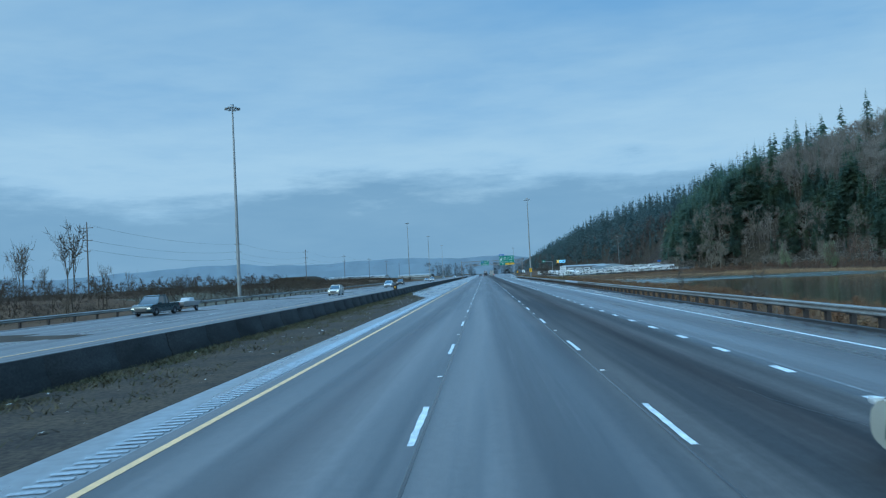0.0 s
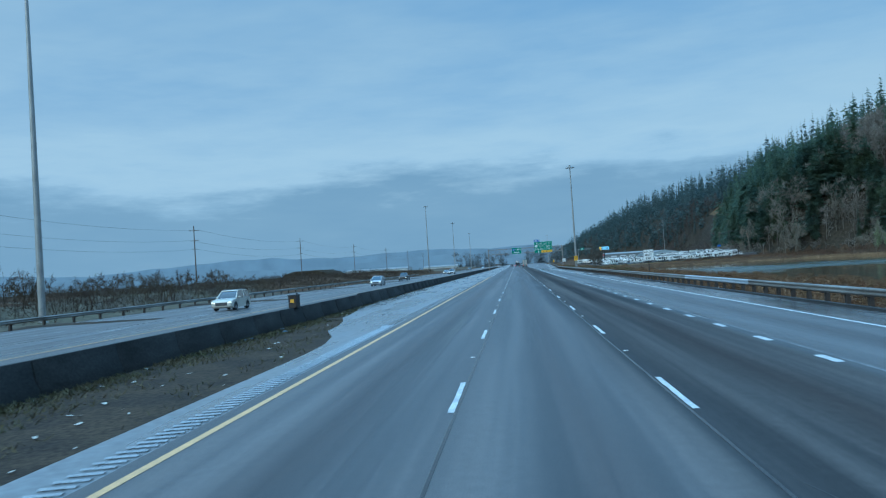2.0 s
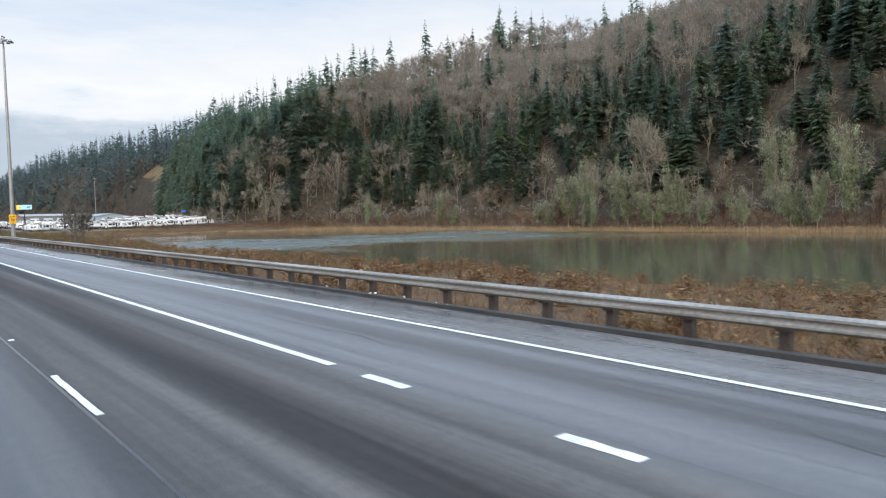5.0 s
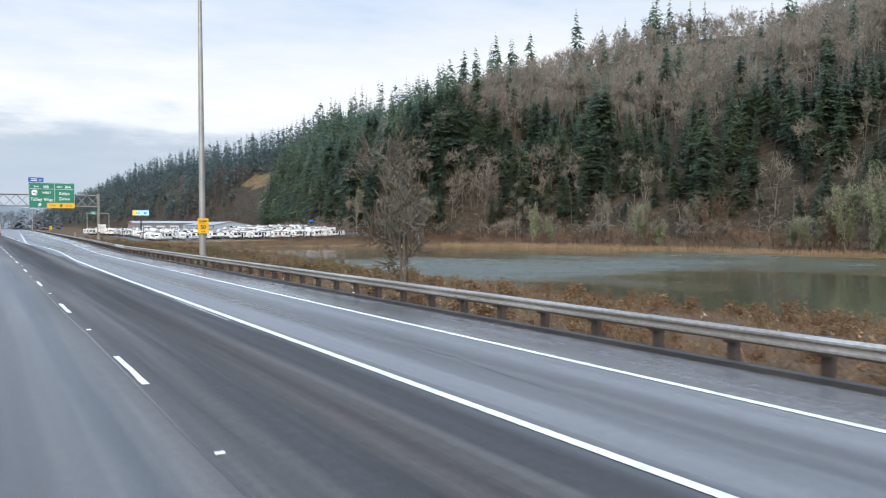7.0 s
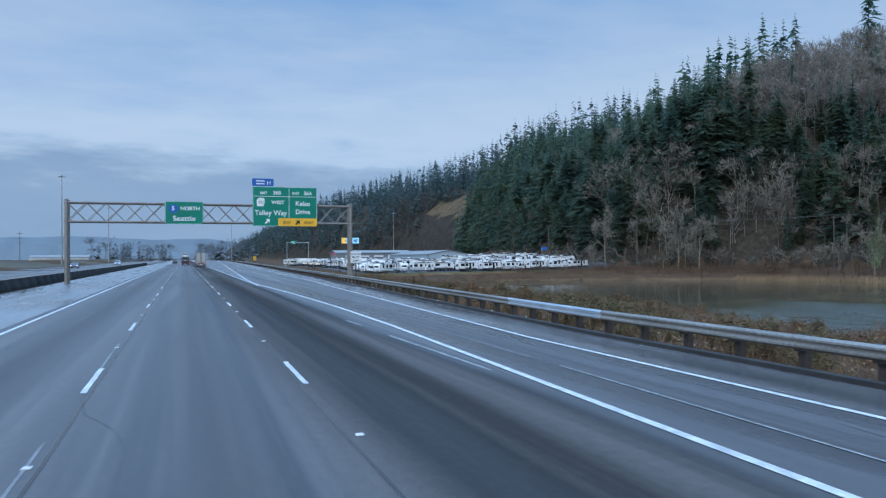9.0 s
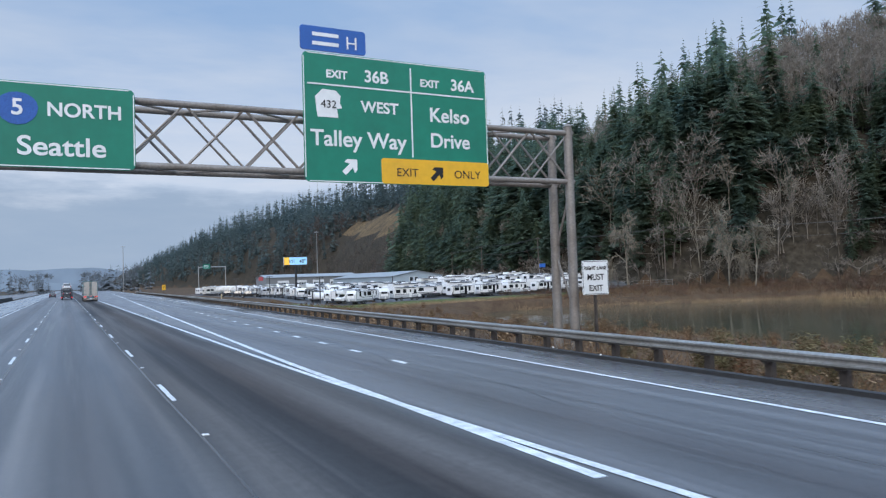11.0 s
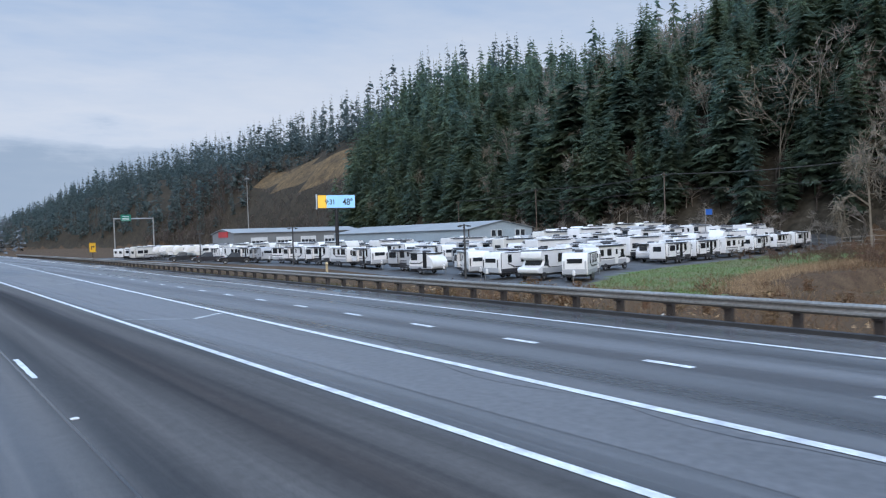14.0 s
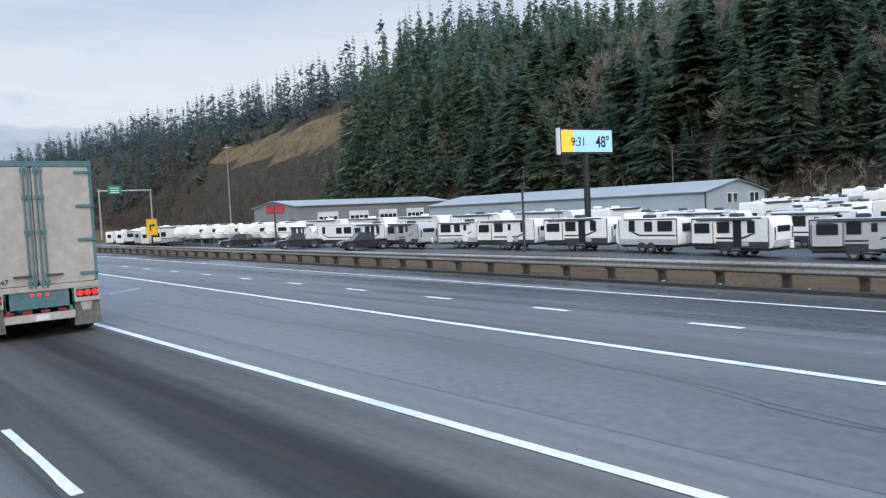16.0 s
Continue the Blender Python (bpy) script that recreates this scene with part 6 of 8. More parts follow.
# lamp posts with strings of bunting along the lot's front
LAMPS = [(46.3, 468.0), (46.0, 508.5), (46.5, 552)]
for x, y in LAMPS:
    p = thing("lamp_post", (x, y, lot_z(x, y)), "dark slim lot lamp post with twin heads", "street lamp", "lot lamps")
    g = Geo()
    g.cone((0, 0, 0), (0, 0, 5.6), 0.13, 0.10, 10)
    part("pole", g, TRIM_DARK, p)
    g = Geo()
    g.box(-0.6, 0.6, -0.03, 0.03, 5.45, 5.53)
    part("arm", g, TRIM_DARK, p)
    for s in (-1, 1):
        g = Geo()
        g.prism([(-0.16, -0.14), (0.16, -0.14), (0.16, 0.14), (-0.16, 0.14)], "z", 5.32, 5.48, 0.02)
        ob = part("lamp_head", g, TRIM_DARK, p)
        ob.matrix_basis = pose(0.6 * s, 0, 0)
b = thing("flag_sign", (112, 484, lot_z(112, 484)), "small blue sign on a thin pole behind the caravans", "sign")
g = Geo()
g.cone((0, 0, 0), (0, 0, 5.6), 0.06, 0.05, 8)
part("pole", g, M["steel"], b)
panel("board", 0.1, 2.0, 4.5, 5.5, -0.03, 0.06, SIGN_BLUE, b, 0.05)
# chain-link fence at the lot's corner
fence = thing("fence", (0, 0, 0), "grey chain-link fence at the lot corner", "fence")
fx = [(116 + i * 2.2, 469 - i * 2.6) for i in range(7)]
for i, (x, y) in enumerate(fx):
    g = Geo()
    z = ground_z(x, y)
    g.cone((x, y, z - 0.1), (x, y, z + 2.0), 0.035, 0.03, 6)
    part("post", g, M["steel"], fence)
    if i:
        px, py = fx[i - 1]
        pz = ground_z(px, py)
        for k in (0.1, 0.7, 1.3, 1.9):
            g = Geo()
            g.cone((px, py, pz + k), (x, y, z + k), 0.018, 0.018, 4)
            part("rail", g, M["steel"], fence)
g = Geo()
g.cone((0, 0, 0), (0, 0, 1.6), 0.09, 0.09, 10).cone((0, 0, 1.6), (0, 0, 1.75), 0.13, 0.05, 10)
single("marker_post", g, material("faded_post", (0.55, 0.42, 0.24), 0.6), "faded orange plastic marker post behind the rail", "post", at=pose(24.4, 456.2, ground_z(24.4, 456.2) - 0.05))

def rounded_box(x0, x1, y0, y1, c=0.03):
    return [(x0 + c, y0), (x1 - c, y0), (x1, y0 + c), (x1, y1 - c), (x1 - c, y1), (x0 + c, y1), (x0, y1 - c), (x0, y0 + c)]


# a dark utility cabinet on the median barrier
box = thing("utility_cabinet", (-12.8, 98.95, 0.82), "dark grey metal utility cabinet on the concrete barrier", "cabinet")
g = Geo()
g.prism(rounded_box(-0.22, 0.22, -0.36, 0.36), "z", 0.0, 0.64, 0.02)
part("body", g, M["galv_post"], box)
g = Geo()
g.prism(rounded_box(-0.25, 0.25, -0.39, 0.39), "z", 0.64, 0.70, 0.015)
part("lid", g, BLACK, box)
g = Geo()
g.box(-0.10, 0.10, -0.375, -0.362, 0.28, 0.46)
part("warning_plate", g, SIGN_YELLOW, box, "small yellow plate")
g = Geo()
g.cone((0.1, 0.25, 0.70), (0.1, 0.25, 0.78), 0.05, 0.05, 8)
part("vent_cap", g, BLACK, box)

# ---- caravans and motorhomes of the lot ----
RV_WHITE = material("caravan_white", (0.80, 0.785, 0.765), 0.35, second=(0.70, 0.69, 0.67), scale=2.5, fine=4, mottle=0.08, world_space=False, coat=0.2)
RV_CREAM = material("caravan_cream", (0.70, 0.68, 0.62), 0.4, second=(0.62, 0.60, 0.55), scale=2.5, fine=4, mottle=0.08, world_space=False)
RV_GREY = material("caravan_grey", (0.42, 0.43, 0.44), 0.4, second=(0.36, 0.37, 0.38), scale=2.5, fine=4, mottle=0.08, world_space=False)
RV_DARK = material("caravan_dark_band", (0.045, 0.045, 0.05), 0.4)
RV_ROOF = material("caravan_roof", (0.62, 0.62, 0.60), 0.6, second=(0.48, 0.48, 0.46), scale=1.2, fine=4, mottle=0.2, world_space=False)
RUBBER = material("rubber", (0.02, 0.02, 0.021), 0.8)
RIM = material("rim_alloy", (0.45, 0.46, 0.47), 0.35, metal=0.8)


def wheel(name, x, y, z, r, w, parent, axis="y"):
    g = Geo()
    prof = [(r * 0.55, -w / 2), (r * 0.93, -w / 2), (r, -w * 0.3), (r, w * 0.3), (r * 0.93, w / 2), (r * 0.55, w / 2)]
    n = 16
    for i in range(n):
        a, b = 2 * math.pi * i / n, 2 * math.pi * (i + 1) / n
        for (r0, h0), (r1, h1) in zip(prof, prof[1:]):
            q = []
            for ang, rr, hh in ((a, r0, h0), (b, r0, h0), (b, r1, h1), (a, r1, h1)):
                c, s = rr * math.cos(ang), rr * math.sin(ang)
                q.append((c, hh, s) if axis == "y" else (hh, c, s))
            g.add(q, [(0, 1, 2, 3)])
    ob = part(name, g, RUBBER, parent)
    ob.matrix_basis = pose(x, y, z)
    h = Geo()
    e = w * 0.42
    h.cone((0, -e, 0) if axis == "y" else (-e, 0, 0), (0, e, 0) if axis == "y" else (e, 0, 0), r * 0.57, r * 0.57, 14)
    h.cone((0, -e - 0.02, 0) if axis == "y" else (-e - 0.02, 0, 0), (0, e + 0.02, 0) if axis == "y" else (e + 0.02, 0, 0), r * 0.2, r * 0.2, 10)
    part("rim", h, RIM, ob)
    return ob


def rounded(points, r=0.18, steps=3):
    """Rounds the corners of an outline."""
    out, n = [], len(points)
    for i in range(n):
        p, a, b = Vector(points[i]), Vector(points[i - 1]), Vector(points[(i + 1) % n])
        da, db = (a - p), (b - p)
        k = min(r, da.length * 0.45, db.length * 0.45)
        p0, p1 = p + da.normalized() * k, p + db.normalized() * k
        for s in range(steps + 1):
            t = s / steps
            q = p0 * (1 - t) ** 2 + p * 2 * t * (1 - t) + p1 * t ** 2
            out.append((q.x, q.y))
    return out


def window_pane(parent, x, z, w, h, y, out, name="window"):
    """A dark framed window on a side wall at y; out is -1 or 1."""
    g = Geo()
    o = rounded([(x, z), (x + w, z), (x + w, z + h), (x, z + h)], 0.06, 2)
    g.prism(o, "y", min(y, y + out * 0.02), max(y, y + out * 0.02))
    wd = part(name, g, TRIM_DARK, parent)
    g = Geo()
    o = rounded([(x + 0.04, z + 0.04), (x + w - 0.04, z + 0.04), (x + w - 0.04, z + h - 0.04), (x + 0.04, z + h - 0.04)], 0.05, 2)
    y2 = y + out * 0.02
    g.prism(o, "y", min(y2, y2 + out * 0.006), max(y2, y2 + out * 0.006))
    part("pane", g, GLASS_DARK, wd)


def caravan(kind, L, H, body_mat, band_mat, label, seed, open_door=False, plain=False):
    """A trailer with its length along x and its door side towards -y."""
    r = random.Random(seed)
    c = thing("caravan", (0, 0, 0), label, "caravan", "caravans on the lot")
    W, z0 = 2.45, 0.66
    if kind == "fifth":
        out = [(-L / 2, z0), (L / 2 - 2.2, z0), (L / 2 - 2.2, 1.75), (L / 2 - 0.3, 1.95), (L / 2, 2.5), (L / 2 - 0.55, H), (-L / 2, H)]
    elif kind == "drop":
        out = [(-L / 2 + 0.2, z0), (L / 2 - 0.1, z0), (L / 2, z0 + 0.8), (L / 2 - 0.5, H - 0.5), (L / 2 - 1.6, H), (-L / 2 + 1.0, H), (-L / 2 + 0.1, H - 0.9), (-L / 2, z0 + 0.7)]
    elif kind == "class_c":
        out = [(-L / 2, z0), (L / 2 - 1.0, z0), (L / 2 - 0.1, z0 + 0.1), (L / 2, 1.2), (L / 2 - 1.0, 1.45), (L / 2 - 1.45, 2.05), (L / 2 - 0.65, 2.2), (L / 2 - 0.7, 2.85), (L / 2 - 1.4, H), (-L / 2, H)]
    else:
        out = [(-L / 2, z0), (L / 2 - 0.12, z0), (L / 2, z0 + 0.5), (L / 2 - 0.03, H - 0.7), (L / 2 - 0.3, H), (-L / 2, H)]
    g = Geo()
    g.prism(rounded(out, 0.5 if kind == "drop" else 0.16), "y", -W / 2, W / 2, 0.05)
    part("body", g, body_mat, c)
    g = Geo()
    g.box(-L / 2 + 0.06, L / 2 - (2.3 if kind == "fifth" else 0.9 if kind == "class_c" else 0.35), -W / 2 - 0.008, W / 2 + 0.008, z0 + 0.02, z0 + r.choice((0.30, 0.45, 0.58, 0.64)))
    part("skirt_band", g, band_mat, c)
    for s in (-1, 1):
        g = Geo()
        y = s * (W / 2 + 0.006)
        za = z0 + r.uniform(0.5, 0.7)
        g.prism([(-L / 2 + 0.2, za), (L / 2 - 2.4, za), (L / 2 - 1.3, za + 0.45), (L / 2 - 1.45, za + 0.5), (L / 2 - 2.5, za + 0.13), (-L / 2 + 0.2, za + 0.13)], "y", min(y, y - s * 0.01), max(y, y - s * 0.01))
        part("stripe", g, RV_DARK if r.random() < 0.85 else RV_GREY, c)
    g = Geo()
    g.box(-L / 2 + 0.05, L / 2 - 0.9, -W / 2 - 0.015, W / 2 + 0.015, H - 0.13, H - 0.03)
    part("roof_trim", g, TRIM_DARK if r.random() < 0.85 else RV_GREY, c)
    g = Geo()
    g.prism(rounded([(-0.45, H), (0.45, H), (0.36, H + 0.26), (-0.40, H + 0.26)], 0.08, 2), "y", -0.35, 0.35, 0.03)
    ob = part("air_conditioner", g, RV_WHITE if r.random() < 0.35 else RV_DARK, c)
    ob.matrix_basis = pose(r.uniform(-0.8, 0.6), 0, 0)
    g = Geo()
    g.prism([(-0.2, H), (0.2, H), (0.17, H + 0.12), (-0.17, H + 0.12)], "y", -0.2, 0.2)
    ob = part("roof_vent", g, RV_ROOF, c)
    ob.matrix_basis = pose(-L * 0.3, 0, 0)
    if plain:
        # packed rows: windows, awning and wheels only
        for s in (-1, 1):
            for x, w in ((-L / 2 + 0.6, 1.5), (L / 2 - 2.2, 0.8)):
                g = Geo()
                y = s * W / 2
                g.prism(rounded([(x, z0 + 1.05), (x + w, z0 + 1.05), (x + w, z0 + 1.8), (x, z0 + 1.8)], 0.06, 2), "y", min(y, y + s * 0.02), max(y, y + s * 0.02))
                part("window", g, GLASS_DARK, c)
        g = Geo()
        g.box(-L / 2 - 0.02, -L / 2, -0.6, 0.6, z0 + 1.0, z0 + 1.65)
        part("window", g, GLASS_DARK, c)
        g = Geo()
        g.cone((-L / 2 + 0.6, -W / 2 - 0.09, H - 0.17), (L / 2 - 1.6, -W / 2 - 0.09, H - 0.17), 0.07, 0.07, 8)
        part("awning", g, RV_DARK, c)
        g = Geo()
        g.box(-L / 2 + 0.5, L / 2 - 1.2, W / 2 - 0.18, W / 2 + 0.01, H - 0.10, H + 0.05)
        part("side_rail", g, RV_DARK if r.random() < 0.6 else RV_GREY, c)
        for s in (-1, 1):
            g = Geo()
            g.cone((-0.2, s * (W / 2 - 0.2), 0.35), (-0.2, s * W / 2, 0.35), 0.35, 0.35, 12)
            part("wheel", g, RUBBER, c)
        return c
    g = Geo()
    g.box(-L / 2 + 0.15, L / 2 - (2.4 if kind == "fifth" else 0.5), -W / 2 + 0.22, W / 2 - 0.22, 0.46, z0 + 0.02)
    part("underframe", g, RV_DARK, c)
    # door, steps, windows
    dx = L * r.uniform(0.05, 0.2) - 0.3
    g = Geo()
    g.prism(rounded([(dx, z0 + 0.1), (dx + 0.66, z0 + 0.1), (dx + 0.66, z0 + 1.98), (dx, z0 + 1.98)], 0.06, 2), "y", -W / 2 - 0.03, -W / 2)
    # an open door is a dark sheet that paints the shaded interior
    d = part("door", g, GLASS_DARK if open_door else body_mat, c, "dark panel standing for the shade in an open doorway" if open_door else "")
    if not open_door:
        window_pane(d, dx + 0.14, z0 + 1.2, 0.38, 0.6, -W / 2 - 0.03, -1, "door_window")
    g = Geo()
    for k in range(2):
        g.box(dx, dx + 0.66, -W / 2 - 0.3 - 0.22 * k, -W / 2 - 0.06 - 0.22 * k, z0 - 0.12 - 0.22 * k, z0 - 0.08 - 0.22 * k)
    part("step", g, RIM, c)
    spans = [(-L / 2 + 0.45, r.uniform(1.1, 1.6)), (-L / 2 + 2.3, r.uniform(0.7, 1.1)), (L / 2 - (2.0 if kind != "drop" else 1.7), 0.6)]
    for s in (-1, 1):
        for x, w in spans:
            if s == -1 and x < dx + 0.8 and x + w > dx - 0.1:
                continue
            if L < 5 and x > 0 and s == 1:
                continue
            window_pane(c, x, z0 + 1.05, w, r.uniform(0.72, 0.92), s * (W / 2), s)
    if kind in ("travel", "fifth") and L > 6.3:
        # slide-out bay with dark edges
        sx = -L / 2 + 0.25
        g = Geo()
        g.prism(rounded([(sx, z0 + 0.3), (sx + 1.95, z0 + 0.3), (sx + 1.95, H - 0.35), (sx, H - 0.35)], 0.05, 2), "y", -W / 2 - 0.32, -W / 2 + 0.1, 0.02)
        b = part("slide_out", g, body_mat, c)
        window_pane(b, sx + 0.3, z0 + 1.05, 1.35, 0.75, -W / 2 - 0.32, -1)
        for xx in (sx - 0.01, sx + 1.90):
            g = Geo()
            g.box(xx, xx + 0.06, -W / 2 - 0.33, -W / 2 - 0.30, z0 + 0.3, H - 0.35)
            part("edge_trim", g, TRIM_DARK, b)
    if kind in ("travel", "fifth"):
        # dark corner trims and a kitchen hatch
        for s in (-1, 1):
            y = s * (W / 2 + 0.004)
            for x in (-L / 2 + 0.03, L / 2 - (2.26 if kind == "fifth" else 0.42)):
                g = Geo()
                g.box(x, x + 0.08, min(y, y - s * 0.02), max(y, y - s * 0.02), z0 + 0.05, H - 0.08)
                part("corner_trim", g, TRIM_DARK, c)
        g = Geo()
        g.box(0.9, 1.5, -W / 2 - 0.012, -W / 2, z0 + 0.15, z0 + 0.5)
        part("hatch", g, RV_GREY, c)
    if kind == "travel":
        g = Geo()
        g.box(L / 2 - 0.16, L / 2 + 0.014, -W / 2 + 0.10, W / 2 - 0.10, z0 + 0.10, z0 + 0.56)
        part("stone_guard", g, RV_GREY, c)
        g = Geo()
        g.box(L / 2 - 0.12, L / 2 + 0.008, -0.72, 0.72, z0 + 1.12, z0 + 1.55)
        part("front_window", g, GLASS_DARK, c)
        for s in (-1, 1):
            g = Geo()
            g.box(L / 2 - 0.14, L / 2 + 0.006, s * 1.02 - 0.07, s * 1.02 + 0.07, z0 + 0.6, H - 0.75)
            part("cap_stripe", g, band_mat, c)
    # end wall window
    g = Geo()
    g.box(-L / 2 - 0.02, -L / 2, -0.6, 0.6, z0 + 1.0, z0 + 1.65)
    part("window", g, GLASS_DARK, c)
    if kind != "drop" and r.random() < 0.8:
        g = Geo()
        g.cone((-L / 2 + 0.6, -W / 2 - 0.09, H - 0.17), (L / 2 - 1.6, -W / 2 - 0.09, H - 0.17), 0.07, 0.07, 8)
        part("awning", g, RV_DARK, c)
    axles = (-0.5, 0.35) if L > 5.5 else (-0.2,)
    if kind == "class_c":
        axles = (-L / 2 + 1.9, L / 2 - 1.2)
        g = Geo()
        g.prism([(L / 2 - 0.98, 1.5), (L / 2 - 1.40, 2.02), (L / 2 - 1.48, 2.02), (L / 2 - 1.06, 1.5)], "y", -0.95, 0.95)
        part("windscreen", g, GLASS_DARK, c)
        for s in (-1, 1):
            g = Geo()
            g.prism([(L / 2 - 2.1, 1.45), (L / 2 - 1.15, 1.45), (L / 2 - 1.5, 2.0), (L / 2 - 2.1, 2.0)], "y", min(s * W / 2, s * (W / 2 + 0.02)), max(s * W / 2, s * (W / 2 + 0.02)))
            part("cab_window", g, GLASS_DARK, c)
    for a in axles:
        for s in (-1, 1):
            wheel("wheel", a, s * (W / 2 - 0.10), 0.37, 0.37, 0.22, c)
            y = s * (W / 2 + 0.014)
            g = Geo()
            g.prism([(a + 0.46 * math.cos(math.pi * k / 10), 0.40 + 0.46 * math.sin(math.pi * k / 10)) for k in range(11)], "y", min(y, y - s * 0.02), max(y, y - s * 0.02))
            part("wheel_arch", g, RV_DARK, c)
    if kind == "travel" or kind == "drop":
        g = Geo()
        g.prism([(L / 2 - 0.3, z0 - 0.08), (L / 2 + 0.95, z0 - 0.08), (L / 2 + 0.95, z0), (L / 2 - 0.3, z0)], "y", -0.06, 0.06)
        part("tow_bar", g, TRIM_DARK, c)
        g = Geo()
        g.cone((L / 2 + 0.55, 0, z0), (L / 2 + 0.55, 0, z0 + 0.45), 0.15, 0.15, 10).cone((L / 2 + 0.55, 0, z0 + 0.45), (L / 2 + 0.55, 0, z0 + 0.53), 0.13, 0.05, 10)
        part("gas_bottle", g, RV_WHITE, c)
        g = Geo()
        g.cone((L / 2 + 0.8, 0, 0), (L / 2 + 0.8, 0, z0 + 0.1), 0.04, 0.04, 8)
        part("jack", g, RIM, c)
    if kind == "fifth":
        for s in (-1, 1):
            g = Geo()
            g.box(L / 2 - 2.45, L / 2 - 2.33, s * 1.0 - 0.06, s * 1.0 + 0.06, 0, z0 + 0.1)
            part("leg", g, TRIM_DARK, c)
    return c


protos = [
    caravan("travel", 6.8, 2.85, RV_WHITE, RV_DARK, "white travel trailer with a dark lower band", 1, True),
    caravan("travel", 7.6, 2.9, RV_WHITE, RV_DARK, "long white travel trailer with black trim", 2),
    caravan("travel", 6.0, 2.75, RV_WHITE, RV_GREY, "white travel trailer with grey graphics", 3),
    caravan("fifth", 8.6, 3.4, RV_WHITE, RV_DARK, "tall white fifth-wheel caravan with a raised nose", 4),
    caravan("fifth", 9.2, 3.45, RV_CREAM, RV_GREY, "large cream fifth-wheel caravan", 5),
    caravan("drop", 4.6, 2.6, RV_WHITE, RV_GREY, "small rounded white camping trailer", 6, True),
    caravan("class_c", 7.2, 3.05, RV_WHITE, RV_GREY, "white motorhome with an overcab bunk", 7),
    caravan("travel", 6.4, 2.8, RV_GREY, RV_DARK, "grey and white travel trailer", 8),
]
def truck_camper(label, seed, body_mat, nose):
    """A pick-up camper with an overcab nose, parked on four jack legs."""
    r = random.Random(seed)
    c = thing("truck_camper", (0, 0, 0), label, "camper", "campers on jack legs")
    W, z0, L, H = 2.2, 1.15, 4.8, 3.1
    g = Geo()
    out = [(-L / 2, z0), (L / 2 - 1.8, z0), (L / 2 - 1.7, 1.75), (L / 2 - 0.2, 1.85), (L / 2, 2.2), (L / 2 - nose, H - 0.1), (L / 2 - nose - 0.6, H), (-L / 2, H)]
    g.prism(rounded(out, 0.22), "y", -W / 2, W / 2, 0.06)
    part("body", g, body_mat, c)
    for s in (-1, 1):
        y = s * W / 2
        window_pane(c, -0.4, 2.1, 1.1, 0.5, y, s)
        g = Geo()
        g.prism([(-L / 2 + 0.1, 1.55), (L / 2 - 1.0, 1.95), (L / 2 - 0.4, 2.15), (-L / 2 + 0.1, 1.72)], "y", min(y, y + s * 0.008), max(y, y + s * 0.008))
        part("stripe", g, RV_GREY if r.random() < 0.5 else RV_DARK, c)
        for x in (-L / 2 + 0.3, L / 2 - 1.9):
            g = Geo()
            g.cone((x, y + s * 0.12, 0), (x, y + s * 0.12, z0 + 0.5), 0.04, 0.05, 8)
            g.box(x - 0.12, x + 0.12, y + s * 0.12 - 0.12, y + s * 0.12 + 0.12, 0, 0.02)
            part("leg", g, RIM, c)
    g = Geo()
    g.box(-L / 2 - 0.03, -L / 2, -0.35, 0.35, z0 + 0.1, z0 + 1.75)
    part("door", g, GLASS_DARK, c)
    g = Geo()
    g.prism(rounded([(-0.4, H), (0.4, H), (0.3, H + 0.22), (-0.35, H + 0.22)], 0.07, 2), "y", -0.3, 0.3, 0.02)
    part("air_conditioner", g, RV_WHITE, c)
    return c


back_protos = [
    caravan("travel", 7.2, 2.85, RV_WHITE, RV_DARK, "white travel trailer parked in a packed row", 21, plain=True),
    caravan("travel", 6.2, 2.75, RV_WHITE, RV_GREY, "white travel trailer with grey trim in a packed row", 22, plain=True),
    caravan("fifth", 8.8, 3.4, RV_WHITE, RV_DARK, "tall white fifth-wheel caravan in a packed row", 23, plain=True),
    caravan("fifth", 8.2, 3.3, RV_CREAM, RV_DARK, "cream fifth-wheel caravan in a packed row", 24, plain=True),
    caravan("class_c", 7.0, 3.0, RV_WHITE, RV_DARK, "white motorhome in a packed row", 25, plain=True),
    caravan("travel", 6.6, 2.8, RV_GREY, RV_DARK, "grey travel trailer in a packed row", 26, plain=True),
]
protos = protos + back_protos
heights = [3.05, 3.1, 2.95, 3.55, 3.6, 2.75, 3.15, 3.0]
r3 = random.Random(11)
used = set()


def park(i, x, y, turn):
    m = pose(x, y, lot_z(x, y), 0, 0, turn)
    if i in used:
        return copy_thing(protos[i], m)
    used.add(i)
    protos[i].matrix_basis = m @ Matrix.Scale(0.94, 4)
    return protos[i]


# the front row stands with its door side to the motorway
y = 453.7
front = [2, 6, 0, 1, 5, 7, 0, 2, 0, 1, 2, 7, 0, 1, 2]
for n, i in enumerate(front):
    L = (6.8, 7.6, 6.0, 8.6, 9.2, 4.6, 7.2, 6.4)[i]
    park(i, 49.3 - max(0, y - 520) * 0.02 + r3.uniform(-0.9, 0.9) + (1.0 if n < 3 else 0), y + (1.6 if n < 3 else L / 2) + 0.5, -90 + r3.uniform(-9, 9) + ((-58, -75, -84, -20)[n] if n < 4 else 180 if r3.random() < 0.12 else 0))
    y += (3.6 if n < 3 else L) + r3.uniform(0.3, 1.0)
